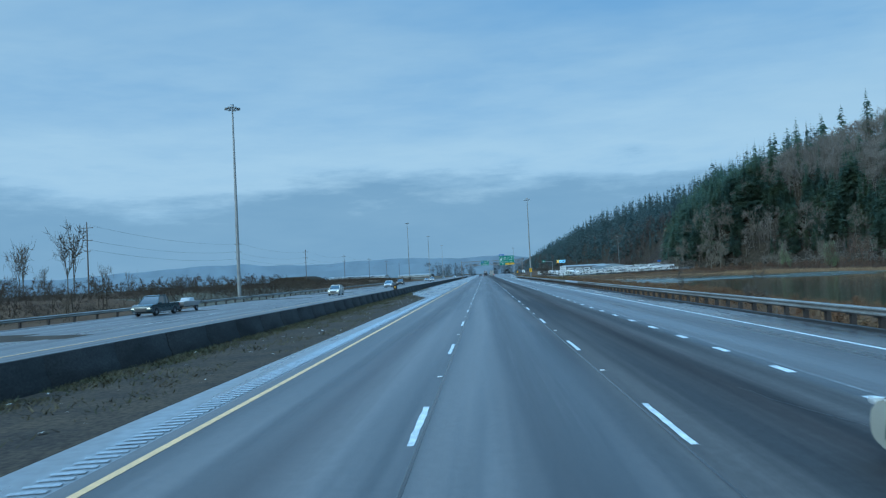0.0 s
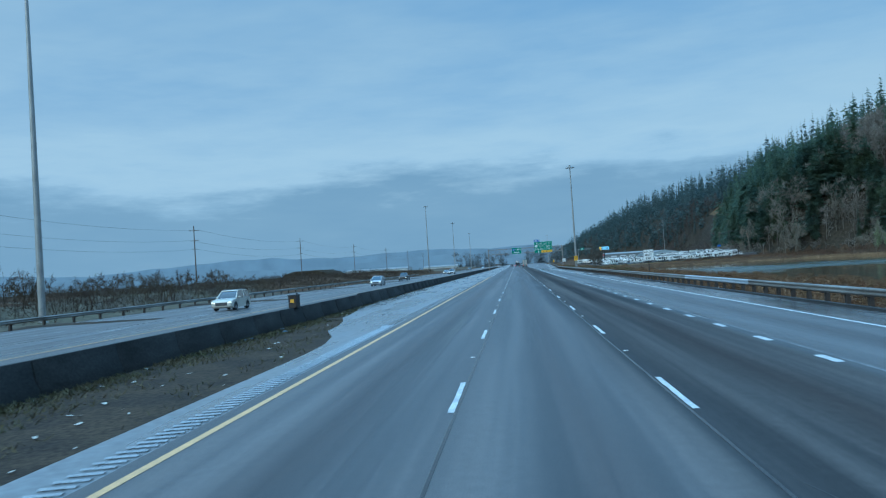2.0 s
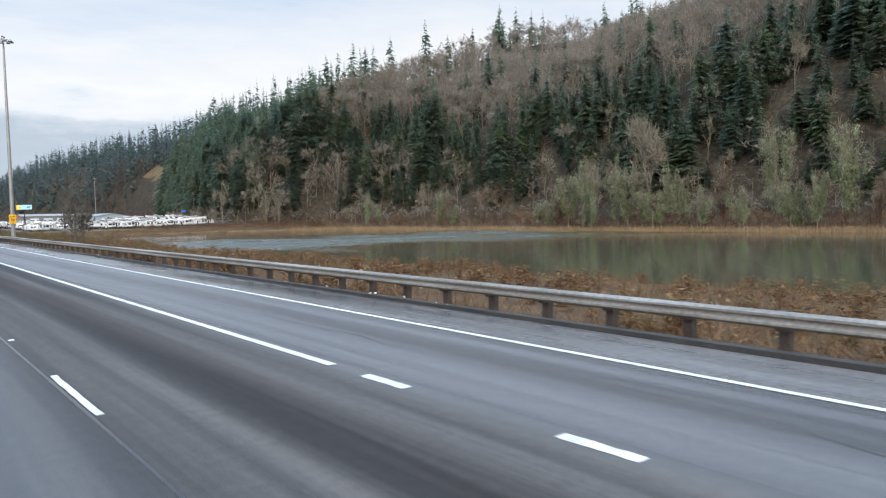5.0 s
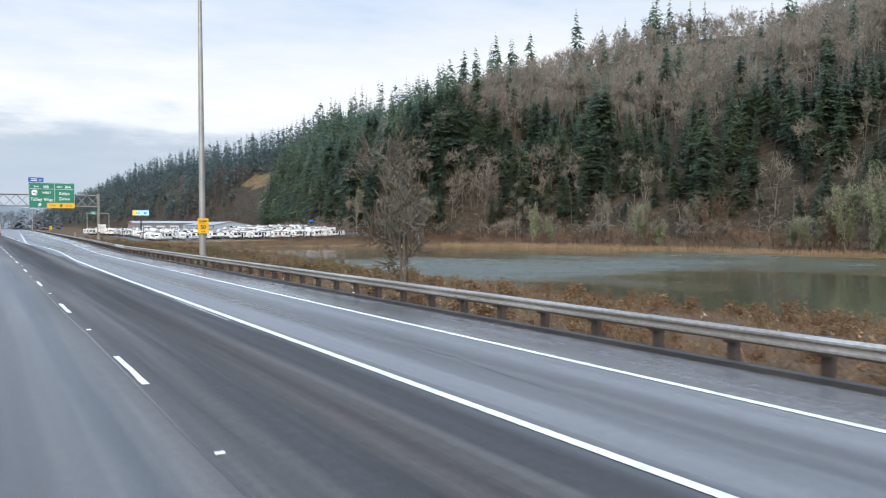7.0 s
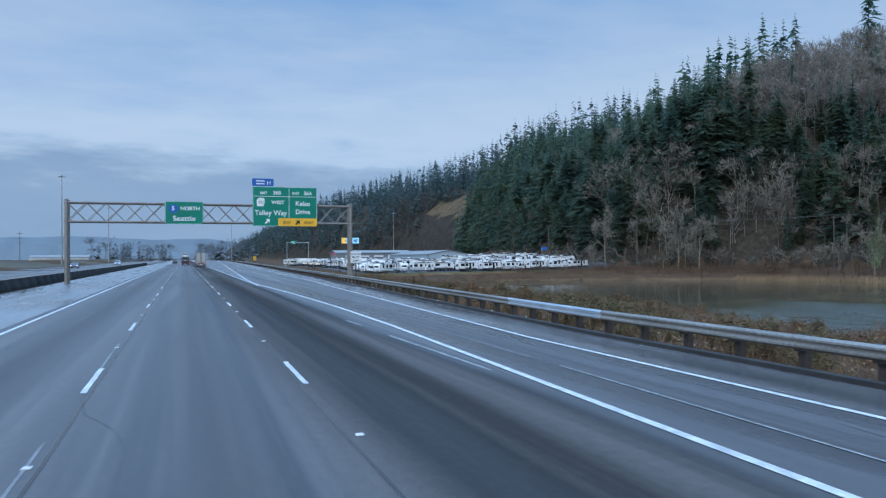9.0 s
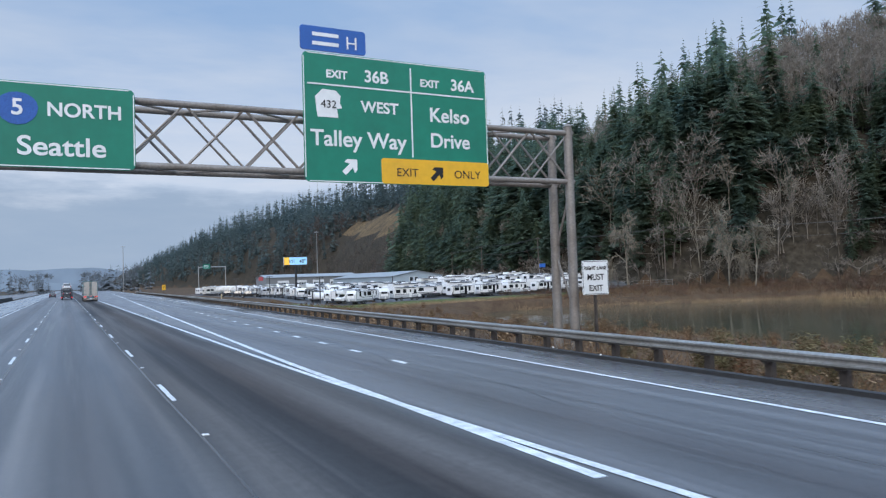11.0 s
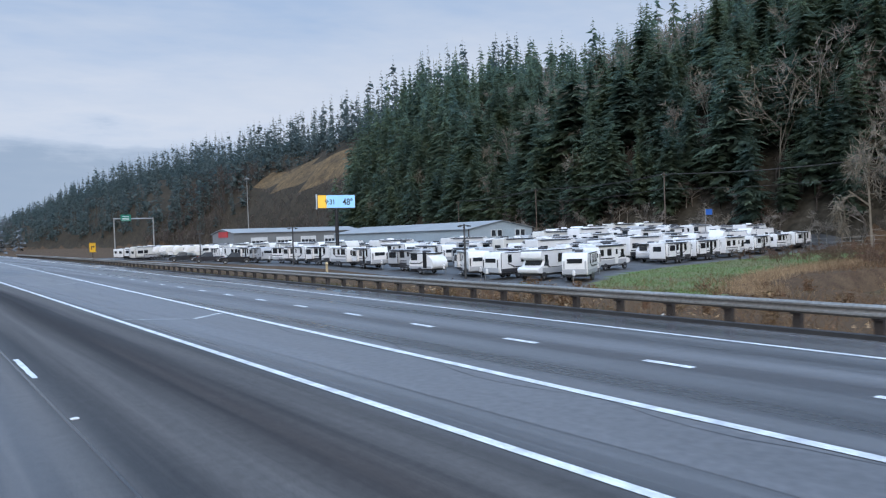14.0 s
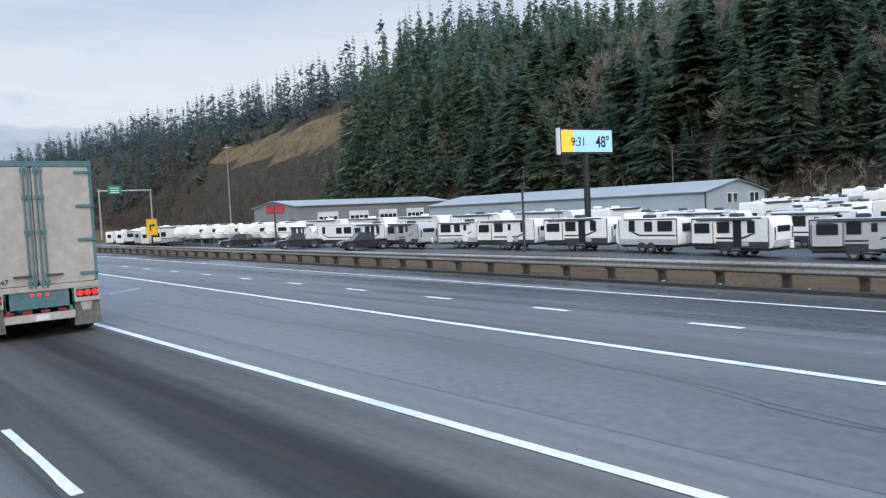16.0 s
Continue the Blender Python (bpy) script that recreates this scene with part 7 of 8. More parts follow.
# pick-up campers on their legs follow, noses to the road
campers = [truck_camper("white pick-up camper standing on jack legs", 31, RV_WHITE, 0.5), truck_camper("cream pick-up camper with dark stripes on jack legs", 32, RV_CREAM, 0.9)]
k = 0
while y < 606:
    m = pose(48.6 + r3.uniform(-0.3, 0.3), y + 1.5, lot_z(48.6, y), 0, 0, 180 + r3.uniform(-9, 9) - 25)
    if k < 2:
        campers[k].matrix_basis = m
    else:
        copy_thing(campers[k % 2], m)
    k += 1
    y += r3.uniform(3.4, 5.2)
# a second row close behind, tighter
y = 460.5
while y < 590:
    i = r3.choice((3, 4, 0, 1, 3, 6, 7, 4))
    if 497 < y < 511:
        y = 511
    L = (6.8, 7.6, 6.0, 8.6, 9.2, 4.6, 7.2, 6.4)[i]
    park(i, 58.0 + r3.uniform(-0.4, 0.4), y + L / 2, -90 + r3.uniform(-5, 5))
    y += L + r3.uniform(0.8, 1.8)
# the broad back field: slanted rows parallel to the south edge
ux, uy = 0.993, 0.12
for row in range(18):
    ox, oy = 60.5 - 0.12 * 3.7 * row, 464.5 + 0.99 * 3.7 * row
    s = 0.0
    while s < 108:
        i = r3.choice((8, 8, 9, 9, 10, 10, 11, 12, 13) if row > 1 else (2, 0, 6, 3, 5, 1, 2, 3))
        L = (6.8, 7.6, 6.0, 8.6, 9.2, 4.6, 7.2, 6.4, 7.2, 6.2, 8.8, 8.2, 7.0, 6.6)[i]
        x, y = ox + ux * (s + L / 2), oy + uy * (s + L / 2)
        s += L + r3.uniform(0.7, 1.7)
        if x < 64 or x > 120.5 or y > 590 or r3.random() < 0.03:
            continue
        if 75 < x < 103 and y > 501 or 54 < x < 100 and y > 560 or abs(x - LX) < 5.5 and abs(y - LY) < 4.5:
            continue
        if x > interp(y, FOOT_Y, FOOT_X) - 6.5:
            continue
        park(i, x, y, 7 + r3.uniform(-3, 3) + (180 if r3.random() < 0.25 else 0))
for yy in range(590, 612, 7):
    for x in (47.0, 55.0):
        if abs(x - LX) < 5.5 and abs(yy - LY) < 6 or r3.random() < 0.08:
            continue
        park(r3.choice((0, 1, 2, 3, 4, 7)), x + r3.uniform(-0.4, 0.4), yy, 12 + r3.uniform(-6, 6))
for i in range(len(protos)):
    if i not in used:
        park(i, 60 + 9 * i, 606, 20)

# ---- vehicles on the road ----
TAIL = material("tail_light", (0.75, 0.02, 0.02), 0.25, second=(0.6, 0.02, 0.02), emit=2.0)
TAIL_OFF = material("tail_lens", (0.35, 0.02, 0.025), 0.2, coat=0.5)
HEAD = material("head_light", (1.0, 0.95, 0.80), 0.2, emit=1.2)
CHROME = material("chrome", (0.62, 0.63, 0.64), 0.15, metal=1.0)
CAR_GLASS = material("car_glass", (0.016, 0.02, 0.024), 0.06, spec=0.8, coat=0.5)
PLATE = material("number_plate", (0.72, 0.73, 0.72), 0.5)


def paint(name, c):
    return material(name, c, 0.25, metal=0.15, second=tuple(k * 0.92 for k in c), scale=1.5, fine=60, mottle=0.08, coat=0.6, world_space=False)


def tapered(g, outline, y_in, w_low, w_high):
    """A side outline (along, up) given width that narrows towards its top; along runs on y."""
    z0, z1 = min(p[1] for p in outline), max(p[1] for p in outline)
    n = len(outline)
    verts = []
    for s in (-1, 1):
        for a, z in outline:
            w = w_low + (w_high - w_low) * (z - z0) / (z1 - z0)
            verts.append((s * w, a, z))
    faces = [tuple(range(n))[::-1], tuple(range(n, 2 * n))] + [(i, (i + 1) % n, n + (i + 1) % n, n + i) for i in range(n)]
    return g.add(verts, faces)


def car(kind, colour, label, group="", lights=0, name="car"):
    """A car that heads along +y, resting on z = 0. lights: 1 headlamps lit."""
    c = thing(name, (0, 0, 0), label, "car", group)
    p = paint("paint", colour)
    if kind == "suv":
        L, W, low, roof = 4.6, 0.92, 1.05, 1.68
        cab = [(-2.18, low), (1.05, low), (0.35, roof - 0.06), (0.1, roof), (-1.55, roof), (-1.95, roof - 0.12)]
        hood = [(-2.28, 0.35), (-2.30, 0.6), (-2.22, low), (1.1, low), (2.1, 0.92), (2.28, 0.75), (2.30, 0.35), (2.0, 0.22), (-2.05, 0.22)]
    elif kind == "pickup":
        L, W, low, roof = 5.7, 0.98, 1.12, 1.88
        cab = [(-0.75, low), (1.45, low), (0.75, roof - 0.06), (0.55, roof), (-0.45, roof), (-0.68, roof - 0.1)]
        hood = [(-2.85, 0.45), (-2.87, 0.7), (-2.82, low), (1.5, low), (2.6, 1.06), (2.82, 0.9), (2.85, 0.42), (2.5, 0.3), (-2.6, 0.35)]
    elif kind == "van":
        L, W, low, roof = 4.7, 0.95, 1.02, 1.72
        cab = [(-2.25, low), (1.6, low), (0.6, roof - 0.06), (0.3, roof), (-1.9, roof), (-2.15, roof - 0.14)]
        hood = [(-2.33, 0.35), (-2.35, 0.6), (-2.28, low), (1.65, low), (2.2, 0.85), (2.35, 0.65), (2.35, 0.32), (2.0, 0.2), (-2.1, 0.22)]
    else:
        L, W, low, roof = 4.6, 0.88, 0.92, 1.42
        cab = [(-1.75, low), (1.0, low), (0.3, roof - 0.05), (0.1, roof), (-0.9, roof), (-1.25, roof - 0.08)]
        hood = [(-2.25, 0.32), (-2.28, 0.55), (-2.2, 0.94), (-1.7, low), (1.0, low), (2.05, 0.80), (2.25, 0.62), (2.26, 0.32), (1.95, 0.2), (-2.0, 0.2)]
    g = Geo()
    g.prism([(a, z) for a, z in rounded(hood, 0.2, 3)], "x", -W, W, 0.12)
    part("body", g, p, c)
    g = Geo()
    tapered(g, cab, 0, W - 0.06, W - 0.24)
    part("window_band", g, CAR_GLASS, c)
    top = sorted(cab, key=lambda q: -q[1])[:4]
    xs = [q[0] for q in top]
    g = Geo()
    g.prism(rounded([(min(xs) - 0.02, roof - 0.06), (max(xs) + 0.04, roof - 0.06), (max(xs) - 0.05, roof + 0.02), (min(xs) + 0.06, roof + 0.03)], 0.04, 2), "x", -W + 0.22, W - 0.22, 0.04)
    part("roof", g, p, c)
    # pillars
    for s in (-1, 1):
        for (a0, z0), (a1, z1) in ((cab[1], cab[2]), (cab[0], cab[-1]), ((cab[0][0] * 0.35 + cab[1][0] * 0.65 - 0.6, low), (cab[-2][0] * 0.35 + cab[3][0] * 0.65 - 0.35, roof - 0.02)), ((cab[0][0] * 0.72 + cab[1][0] * 0.28 - 0.1, low), (cab[-2][0] * 0.7 + cab[3][0] * 0.3 - 0.15, roof - 0.02))):
            g = Geo()
            k0, k1 = W - 0.055, W - 0.055 - 0.18 * (z1 - low) / (roof - low)
            g.cone((s * k0, a0, z0), (s * k1, a1, z1), 0.045, 0.035, 6)
            part("pillar", g, p, c)
    end, nose = min(q[0] for q in hood), max(q[0] for q in hood)
    for s in (-1, 1):
        g = Geo()
        g.prism(rounded([(s * (W - 0.30), 0.78), (s * (W - 0.02), 0.76), (s * (W - 0.04), 1.02), (s * (W - 0.22), 0.98)], 0.05, 2), "y", end - 0.015, end + 0.12, 0.01)
        part("tail_light", g, TAIL_OFF, c)
        g = Geo()
        g.prism(rounded([(s * (W - 0.36), 0.66), (s * (W - 0.05), 0.68), (s * (W - 0.05), 0.79), (s * (W - 0.32), 0.74)], 0.05, 2), "y", nose - 0.16, nose - 0.0, 0.01)
        part("headlight", g, HEAD if lights else PLATE, c)
        g = Geo()
        g.prism(rounded([(-0.1, -0.07), (0.1, -0.07), (0.1, 0.07), (-0.1, 0.07)], 0.04, 2), "y", -0.05, 0.05, 0.01)
        ob = part("mirror", g, p, c)
        ob.matrix_basis = pose(s * (W + 0.08), cab[1][0] - 0.35, low + 0.05)
    g = Geo()
    g.prism(rounded([(-W + 0.1, 0.28), (W - 0.1, 0.28), (W - 0.05, 0.5), (-W + 0.05, 0.5)], 0.05, 2), "y", end - 0.06, end + 0.1, 0.02)
    part("rear_bumper", g, TRIM_DARK, c)
    g = Geo()
    g.box(-0.16, 0.16, end - 0.03, end, 0.80, 0.92)
    part("number_plate", g, PLATE, c)
    g = Geo()
    g.box(-W * 0.55, W * 0.55, nose - 0.02, nose + 0.015, 0.46, 0.72)
    part("grille", g, TRIM_DARK, c)
    if kind in ("suv", "van"):
        g = Geo()
        a0, a1 = cab[0], cab[-1]
        g.add([(-W + 0.28, a0[0] - 0.015, low + 0.06), (W - 0.28, a0[0] - 0.015, low + 0.06), (W - 0.36, a1[0] - 0.02, a1[1] - 0.03), (-W + 0.36, a1[0] - 0.02, a1[1] - 0.03),
               (-W + 0.28, a0[0] + 0.03, low + 0.06), (W - 0.28, a0[0] + 0.03, low + 0.06), (W - 0.36, a1[0] + 0.03, a1[1] - 0.03), (-W + 0.36, a1[0] + 0.03, a1[1] - 0.03)],
              [(0, 1, 2, 3), (4, 7, 6, 5), (0, 4, 5, 1), (1, 5, 6, 2), (2, 6, 7, 3), (3, 7, 4, 0)])
        part("rear_window", g, CAR_GLASS, c)
        for s in (-1, 1):
            g = Geo()
            g.tube([(s * (W - 0.3), -1.5, roof + 0.03), (s * (W - 0.3), -1.3, roof + 0.09), (s * (W - 0.3), -0.1, roof + 0.09), (s * (W - 0.3), 0.1, roof + 0.03)], 0.022, 6)
            part("roof_rail", g, TRIM_DARK, c)
    if kind == "pickup":
        g = Geo()
        g.box(-W + 0.14, W - 0.14, -2.72, -0.85, low - 0.02, low + 0.012)
        part("bed", g, TRIM_DARK, c)
    wr = 0.40 if kind == "pickup" else 0.35
    base = 1.75 if kind == "pickup" else 1.38
    for s in (-1, 1):
        for a in (-base, base):
            wheel("wheel", s * (W - 0.10), a, wr, wr, 0.24, c, "x")
            g = Geo()
            n = 12
            arch = [(a + (wr + 0.09) * math.cos(math.pi * k / n), wr + (wr + 0.07) * math.sin(math.pi * k / n)) for k in range(n + 1)]
            g.prism(arch, "x", min(s * (W + 0.004), s * (W - 0.02)), max(s * (W + 0.004), s * (W - 0.02)))
            part("wheel_arch", g, TRIM_DARK, c)
    return c


def put(ob, x, y, z=0.0, turn=0.0):
    ob.matrix_basis = pose(x, y, z, 0, 0, turn)
    return ob


put(car("pickup", (0.035, 0.055, 0.06), "dark green pickup with lit headlamps towing a boat trailer", "oncoming cars", 1), -32.3, 69.5, 0, 176)
put(car("suv", (0.62, 0.58, 0.50), "cream compact car with lit headlamps", "oncoming cars", 1), -25.6, 122, 0, 180)
put(car("van", (0.50, 0.52, 0.54), "silver minivan with lit headlamps", "oncoming cars", 1), -25.6, 190, 0, 180)
put(car("pickup", (0.09, 0.075, 0.065), "brown pickup on the opposite carriageway", "oncoming cars", 1), -27.7, 235, 0, 180)
put(car("pickup", (0.50, 0.51, 0.52), "silver pickup on the opposite carriageway", "oncoming cars", 1), -23.4, 318, 0, 180)
put(car("sedan", (0.6, 0.6, 0.6), "white saloon on the opposite carriageway", "oncoming cars", 1), -27.5, 339, 0, 180)
put(car("sedan", (0.30, 0.31, 0.33), "grey saloon on the opposite carriageway", "oncoming cars", 1), -27.5, 480, 0, 180)
put(car("van", (0.62, 0.62, 0.62), "white van on the opposite carriageway", "oncoming cars", 1), -23.4, 560, 0, 180)
put(car("sedan", (0.52, 0.48, 0.38), "beige saloon car in the next lane", "cars"), 4.6, 7.75)
put(car("suv", (0.025, 0.028, 0.035), "dark estate car in the inner lane", "cars"), -3.9, 590)

# boat trailer behind the pickup
bt = thing("boat_trailer", (-32.6, 77.0, 0), "small white boat on a trailer behind the pickup", "trailer", turn=176)
g = Geo()
tapered(g, [(-1.9, 0.55), (1.3, 0.55), (2.1, 0.95), (2.15, 1.05), (-1.9, 1.05)], 0, 0.6, 0.9)
part("hull", g, RV_WHITE, bt)
g = Geo()
g.prism(rounded([(-1.2, 1.05), (0.2, 1.05), (-0.1, 1.4), (-1.1, 1.4)], 0.12, 2), "x", -0.5, 0.5, 0.05)
part("cover", g, RV_GREY, bt)
g = Geo()
g.box(-0.08, 0.08, -1.6, 3.6, 0.42, 0.52)
part("frame", g, TRIM_DARK, bt)
for s in (-1, 1):
    wheel("wheel", s * 0.95, -0.6, 0.3, 0.3, 0.2, bt, "x")

# ---- curtain-sided semi-trailer with its tractor ----
CURTAIN = material("dark_curtain", (0.10, 0.108, 0.112), 0.55, second=(0.145, 0.15, 0.15), scale=1.2, stretch=(1, 1.4, 0.25), fine=4, mottle=0.3, bump=0.15)
TEAL = material("teal_frame", (0.06, 0.15, 0.17), 0.5, second=(0.10, 0.17, 0.18), scale=0.6, fine=8, mottle=0.35)
DOOR_TAN = material("grimy_pale_doors", (0.40, 0.365, 0.325), 0.6, second=(0.345, 0.315, 0.28), scale=1.6, stretch=(1, 1, 0.35), fine=5, mottle=0.22)
FLAP = material("mud_flap", (0.11, 0.10, 0.09), 0.85, second=(0.16, 0.145, 0.125), scale=0.4, fine=9, mottle=0.4)
SX, SY = 4.28, 485.7
semi = thing("semi_trailer_truck", (SX, SY, 0), "curtain-sided semi-trailer with grimy tan rear doors and teal frame", "truck")
HW, Z0, Z1, TL = 1.30, 1.12, 4.08, 14.6
g = Geo()
g.prism([(-HW + 0.03, Z0 + 0.1), (HW - 0.03, Z0 + 0.1), (HW - 0.03, Z1 - 0.1), (-HW + 0.03, Z1 - 0.1)], "y", 0.1, TL, 0.02)
part("curtain_side", g, CURTAIN, semi)
for s in (-1, 1):
    x0 = s * (HW - 0.028)
    g = Geo()
    g.box(min(x0, x0 + s * 0.012), max(x0, x0 + s * 0.012), 0.2, TL - 0.2, 3.15, 3.42)
    part("stripe", g, material("pale_teal_stripe", (0.30, 0.50, 0.50), 0.5), semi)
    for k in range(18):
        g = Geo()
        yy = 0.5 + k * 0.8
        g.box(min(x0, x0 + s * 0.02), max(x0, x0 + s * 0.02), yy, yy + 0.05, Z0 + 0.05, Z0 + 0.32)
        part("strap", g, TRIM_DARK, semi)
g = Geo()
g.prism([(-HW, Z1 - 0.1), (HW, Z1 - 0.1), (HW - 0.08, Z1 + 0.02), (-HW + 0.08, Z1 + 0.02)], "y", 0, TL)
part("roof", g, TEAL, semi)
g = Geo()
g.box(-HW, HW, 0.0, TL, Z0 - 0.16, Z0 + 0.1)
part("floor_beam", g, TEAL, semi)
for s in (-1, 1):
    g = Geo()
    x0, x1 = (0.012, HW - 0.07) if s > 0 else (-HW + 0.07, -0.012)
    g.prism(rounded([(x0, Z0 + 0.12), (x1, Z0 + 0.12), (x1, Z1 - 0.12), (x0, Z1 - 0.12)], 0.05, 2), "y", -0.03, 0.06, 0.008)
    d = part("rear_door", g, DOOR_TAN, semi)
    for k in range(4):
        z = Z0 + 0.28 + k * 0.80
        g = Geo()
        xa, xb = sorted((s * (HW - 0.40), s * (HW + 0.01)))
        g.prism(rounded([(xa, z), (xb, z), (xb, z + 0.07), (xa, z + 0.07)], 0.02, 2), "y", -0.06, -0.03, 0.006)
        part("hinge", g, TEAL, d)
    for x in (s * 0.08, s * 0.18):
        g = Geo()
        g.cone((x, -0.06, Z0 + 0.05), (x, -0.06, Z1 - 0.1), 0.022, 0.022, 8)
        rod = part("lock_rod", g, TEAL, d)
        for z in (Z0 + 0.12, Z0 + 1.3, Z0 + 2.1, Z1 - 0.25):
            g = Geo()
            g.box(x - 0.045, x + 0.045, -0.08, -0.03, z, z + 0.09)
            part("rod_guide", g, TEAL, rod)
    g = Geo()
    xa, xb = sorted((s * 0.14, s * 0.52))
    g.prism([(xa, Z0 + 0.32), (xb, Z0 + 0.32), (xb, Z0 + 0.36), (xa, Z0 + 0.36)], "y", -0.10, -0.07)
    part("door_handle", g, TRIM_DARK, d)
    g = Geo()
    xa, xb = sorted((s * (HW - 0.07), s * HW))
    g.box(xa, xb, -0.03, 0.14, Z0 + 0.1, Z1)
    part("corner_post", g, TEAL, semi)
g = Geo()
g.box(-HW, HW, -0.04, 0.12, Z1 - 0.11, Z1 + 0.02)
part("header", g, TEAL, semi)
g = Geo()
g.box(-HW, HW, -0.045, 0.0, Z0 - 0.02, Z0 + 0.11)
part("rear_sill", g, DOOR_TAN, semi)
text_part("0947", 0.17, -0.78, Z0 + 0.18, -0.036, BLACK, semi)
g = Geo()
g.box(-0.70, 0.70, -0.02, 0.10, Z0 - 0.42, Z0 - 0.03)
part("light_panel", g, TEAL, semi)
for x in (-0.16, 0.0, 0.16):
    g = Geo()
    g.cone((x, -0.04, Z0 - 0.11), (x, -0.02, Z0 - 0.11), 0.035, 0.035, 10)
    part("marker_light", g, TAIL, semi)
for s in (-1, 1):
    g = Geo()
    xa, xb = sorted((s * 0.74, s * HW))
    g.prism([(xa, Z0 - 0.36), (xb, Z0 - 0.36), (xb, Z0 - 0.03), (xa, Z0 - 0.03)], "y", -0.04, 0.10, 0.01)
    part("lamp_bracket", g, DOOR_TAN, semi)
    g = Geo()
    xa, xb = sorted((s * 0.78, s * 1.26))
    g.box(xa, xb, -0.05, -0.04, Z0 - 0.25, Z0 - 0.06)
    part("lamp_plate", g, BLACK, semi)
    for k in range(3):
        g = Geo()
        x = s * (0.86 + 0.165 * k)
        g.cone((x, -0.07, Z0 - 0.155), (x, -0.05, Z0 - 0.155), 0.066, 0.070, 14)
        part("tail_light", g, TAIL, semi)
    g = Geo()
    xa, xb = sorted((s * 0.72, s * 1.33))
    g.prism([(xa, 0.20), (xb, 0.20), (xb - 0.03, Z0 - 0.36), (xa + 0.02, Z0 - 0.36)], "y", 0.02, 0.035)
    part("mud_flap", g, FLAP, semi)
    g = Geo()
    xa, xb = s * 0.86 - 0.0, s * 1.14
    xa, xb = sorted((xa, xb))
    g.prism([(xa + 0.05, 0.55), (xb - 0.05, 0.55), (xb, Z0 - 0.36), (xa, Z0 - 0.36)], "y", 0.0, 0.02)
    part("flap_bracket", g, DOOR_TAN, semi)
    g = Geo()
    x = s * 0.66
    g.box(x - 0.035, x + 0.035, -0.02, 0.05, 0.50, Z0 - 0.03)
    part("bumper_upright", g, TEAL, semi)
g = Geo()
g.prism([(-0.74, 0.40), (0.74, 0.40), (0.74, 0.58), (-0.74, 0.58)], "y", -0.05, 0.05, 0.01)
part("under_ride_bar", g, DOOR_TAN, semi)
for k in range(4):
    g = Geo()
    g.box(-0.74 + k * 0.37, -0.74 + k * 0.37 + 0.185, -0.056, -0.05, 0.60, 0.66)
    part("reflector", g, TAIL_OFF, semi)
g = Geo()
g.box(-0.12, 0.18, -0.06, -0.05, 0.42, 0.55)
part("number_plate", g, PLATE, semi)
for s in (-1, 1):
    g = Geo()
    g.box(s * 0.5 - 0.06, s * 0.5 + 0.06, 0.3, TL - 2.5, Z0 - 0.55, Z0 - 0.16)
    part("chassis_rail", g, TRIM_DARK, semi)
    for a in (0.85, 2.0, 3.15, 4.3):
        wheel("wheel", s * 1.05, a, 0.5, 0.5, 0.5, semi, "x")
    g = Geo()
    xa, xb = sorted((s * 1.1, s * 1.28))
    g.box(xa, xb, 5.2, 6.6, 0.45, Z0 - 0.2)
    part("tool_box", g, DOOR_TAN, semi)
    for a in (14.2, 15.4, 18.9):
        wheel("wheel", s * 1.02, a, 0.5, 0.5, 0.46 if a < 18 else 0.32, semi, "x")
CABP = paint("tractor_paint", (0.11, 0.12, 0.12))
g = Geo()
g.prism(rounded([(15.2, 1.0), (19.9, 0.7), (20.1, 1.5), (18.7, 1.75), (18.2, 2.75), (16.9, 3.7), (15.2, 3.7)], 0.15, 2), "x", -1.18, 1.18, 0.06)
part("cab", g, CABP, semi)
g = Geo()
g.prism([(18.70, 1.82), (18.28, 2.68), (18.22, 2.62), (18.62, 1.80)], "x", -1.1, 1.1)
part("windscreen", g, CAR_GLASS, semi)
for s in (-1, 1):
    g = Geo()
    xa, xb = sorted((s * 1.18, s * 1.195))
    g.prism([(17.3, 1.85), (18.3, 1.85), (18.0, 2.55), (17.3, 2.55)], "x", xa, xb)
    part("side_window", g, CAR_GLASS, semi)
    g = Geo()
    g.prism(rounded([(s * 1.42 - 0.1, 1.9), (s * 1.42 + 0.1, 1.9), (s * 1.42 + 0.1, 2.6), (s * 1.42 - 0.1, 2.6)], 0.04, 2), "y", 18.0, 18.15, 0.02)
    part("mirror", g, TRIM_DARK, semi)
    g = Geo()
    g.cone((s * 0.95, 15.0, 1.0), (s * 0.95, 15.0, 3.95), 0.08, 0.08, 10)
    part("exhaust", g, CHROME, semi)
g = Geo()
g.box(-0.45, 0.45, 13.3, 19.6, 0.75, 1.0)
part("tractor_frame", g, TRIM_DARK, semi)

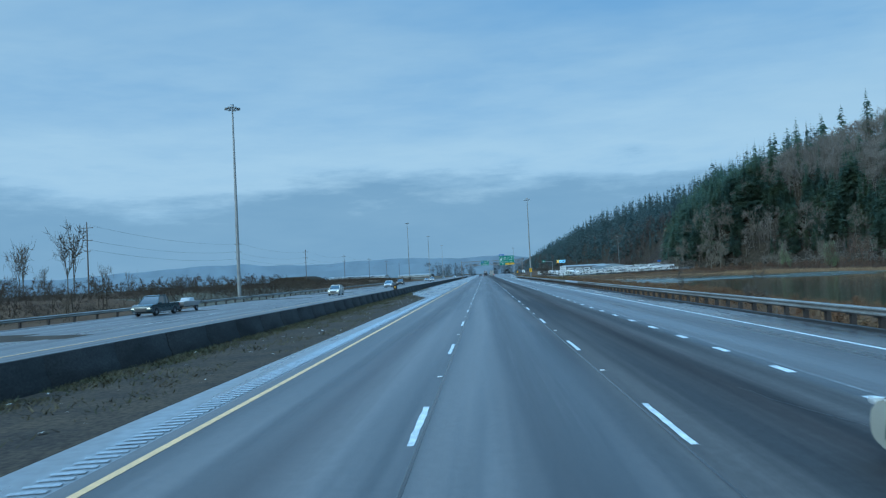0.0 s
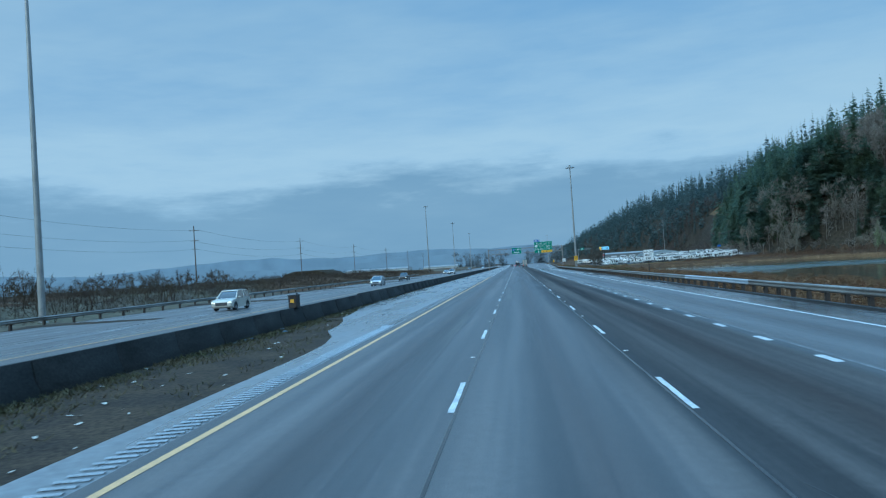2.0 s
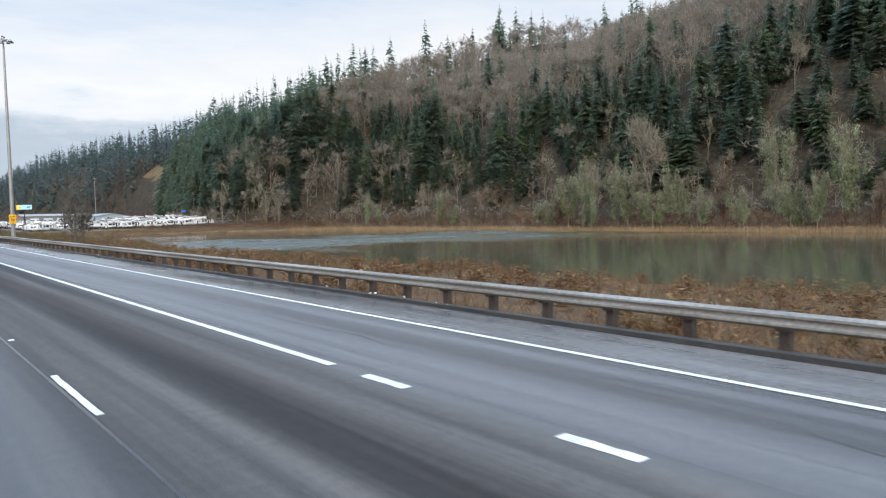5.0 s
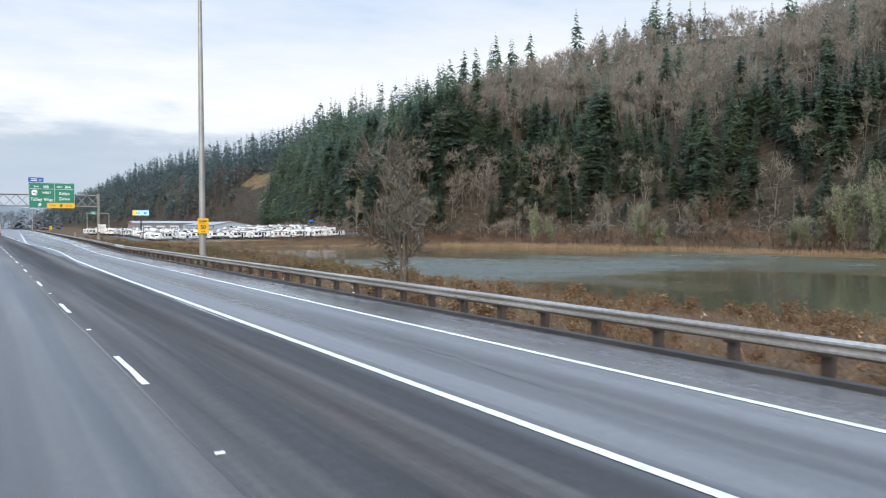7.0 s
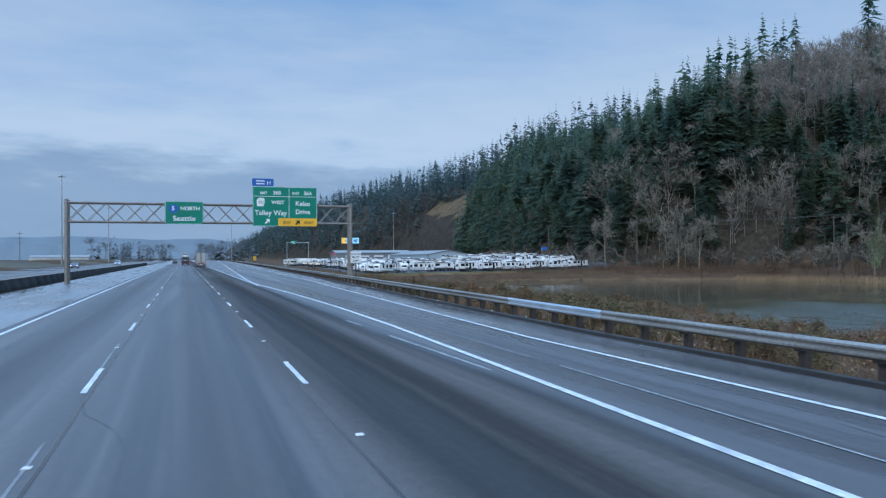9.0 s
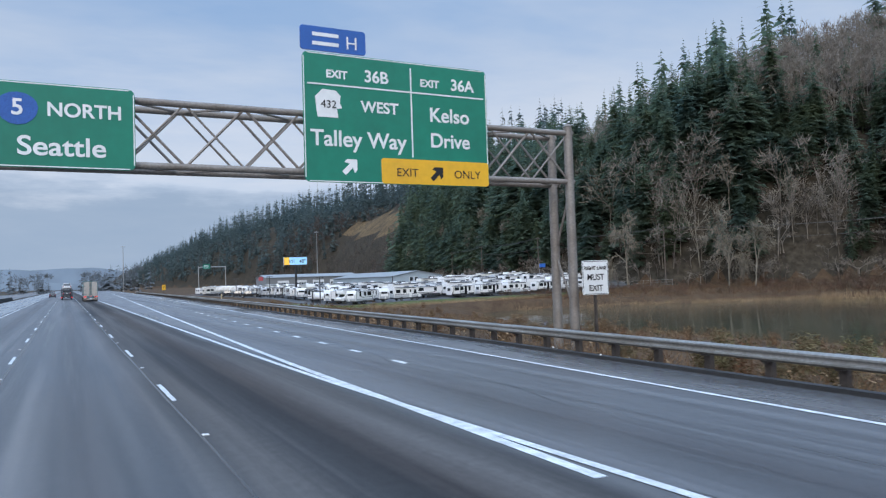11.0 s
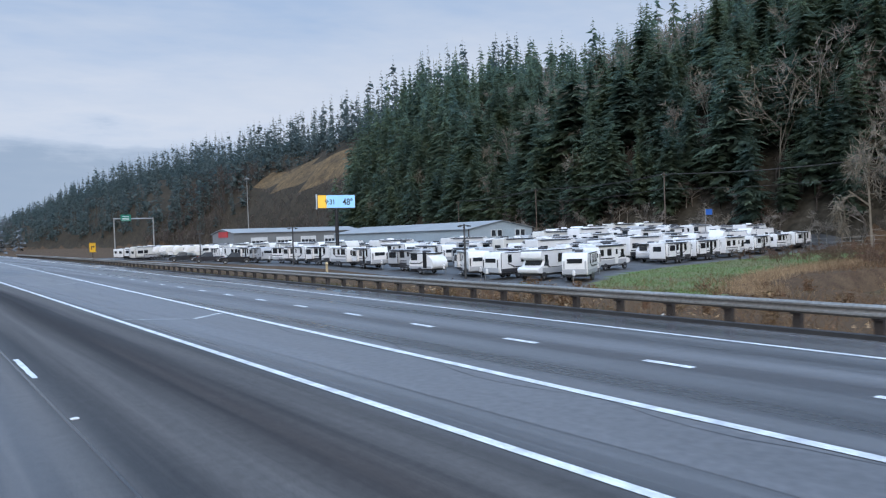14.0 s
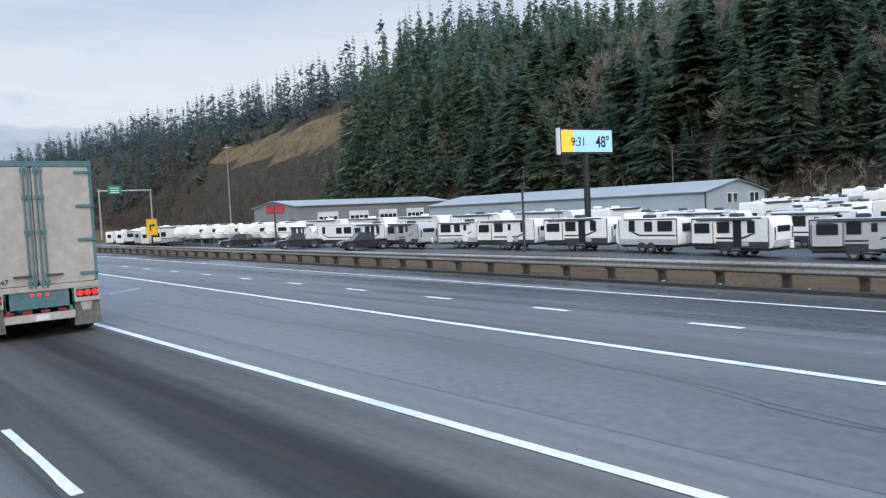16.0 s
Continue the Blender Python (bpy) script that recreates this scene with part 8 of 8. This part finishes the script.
# ---- car transporter ahead in the same lane ----
CARRIER = material("transporter_dark_blue", (0.035, 0.045, 0.065), 0.5, second=(0.055, 0.06, 0.07), scale=0.8, fine=8, mottle=0.35)
CX, CY = 0.1, 522.0
trans = thing("car_transporter", (CX, CY, 0), "dark blue open car transporter trailer with red lamps", "truck")
for s in (-1, 1):
    for yy, z1 in ((0.3, 2.5), (3.2, 2.6), (6.4, 2.7), (9.6, 2.8), (12.6, 2.8)):
        g = Geo()
        g.prism([(s * 1.18 - 0.06, yy), (s * 1.18 + 0.06, yy), (s * 1.18 + 0.06, yy + 0.12), (s * 1.18 - 0.06, yy + 0.12)], "z", 0.6, z1, 0.01)
        part("post", g, CARRIER, trans)
    g = Geo()
    g.cone((s * 1.16, 0.36, 0.9), (s * 1.16, 1.7, 2.4), 0.05, 0.05, 8)
    part("ram", g, CHROME, trans)
    g = Geo()
    g.box(s * 0.72 - 0.3, s * 0.72 + 0.3, 0.2, 13.0, 2.28, 2.36)
    part("upper_runway", g, CARRIER, trans)
    g = Geo()
    g.box(s * 0.72 - 0.3, s * 0.72 + 0.3, 0.0, 13.0, 0.62, 0.70)
    part("lower_runway", g, CARRIER, trans)
    g = Geo()
    g.box(s * 1.2 - 0.05, s * 1.2 + 0.05, 0.2, 13.0, 2.36, 2.50)
    part("side_rail", g, CARRIER, trans)
    g = Geo()
    g.prism(rounded([(s * 1.12 - 0.14, 0.50), (s * 1.12 + 0.14, 0.50), (s * 1.12 + 0.14, 0.66), (s * 1.12 - 0.14, 0.66)], 0.03, 2), "y", -0.08, 0, 0.01)
    part("tail_light", g, TAIL, trans)
    for a in (2.3, 3.5, 10.8, 12.0):
        wheel("wheel", s * 1.0, a, 0.42, 0.42, 0.3, trans, "x")
g = Geo()
g.prism([(-1.25, 0.42), (1.25, 0.42), (1.25, 0.68), (-1.25, 0.68)], "y", 0.0, 0.14, 0.02)
part("rear_beam", g, CARRIER, trans)
g = Geo()
g.box(-0.4, 0.0, -0.02, 0.0, 0.48, 0.62)
part("number_plate", g, PLATE, trans)
for yy in (0.3, 6.4, 12.6):
    g = Geo()
    g.box(-1.2, 1.2, yy, yy + 0.12, 2.16, 2.28)
    part("cross_beam", g, CARRIER, trans)
g = Geo()
g.prism(rounded([(13.6, 0.9), (17.6, 0.7), (17.8, 1.4), (16.6, 1.7), (16.2, 2.6), (15.2, 3.2), (13.6, 3.2)], 0.15, 2), "x", -1.18, 1.18, 0.06)
part("cab", g, paint("transporter_cab", (0.25, 0.26, 0.27)), trans)
for s in (-1, 1):
    wheel("wheel", s * 1.02, 16.6, 0.5, 0.5, 0.34, trans, "x")
g = Geo()
g.box(-0.45, 0.45, 12.5, 17.2, 0.62, 0.9)
part("tractor_frame", g, TRIM_DARK, trans)
put(car("suv", (0.66, 0.66, 0.65), "new pearl-white estate car on the upper deck", "cars on the transporter"), CX, CY + 2.7, 2.37)
put(car("suv", (0.030, 0.034, 0.042), "new dark grey estate car on the lower deck", "cars on the transporter"), CX, CY + 2.6, 0.71)
put(car("suv", (0.40, 0.41, 0.42), "new silver estate car on the upper deck", "cars on the transporter"), CX, CY + 8.0, 2.37)
put(car("suv", (0.10, 0.12, 0.16), "new blue estate car on the lower deck", "cars on the transporter"), CX, CY + 8.0, 0.71)

# dark pick-ups among the campers
for cy, shade in ((531.5, (0.02, 0.02, 0.022)), (545.5, (0.03, 0.03, 0.035)), (561.0, (0.022, 0.024, 0.03))):
    pk = car("pickup", shade, "dark pick-up truck parked among the campers", "parked pick-ups", name="pickup_truck")
    pk.matrix_basis = pose(45.9, cy, ground_z(45.9, cy), 0, 0, 70)
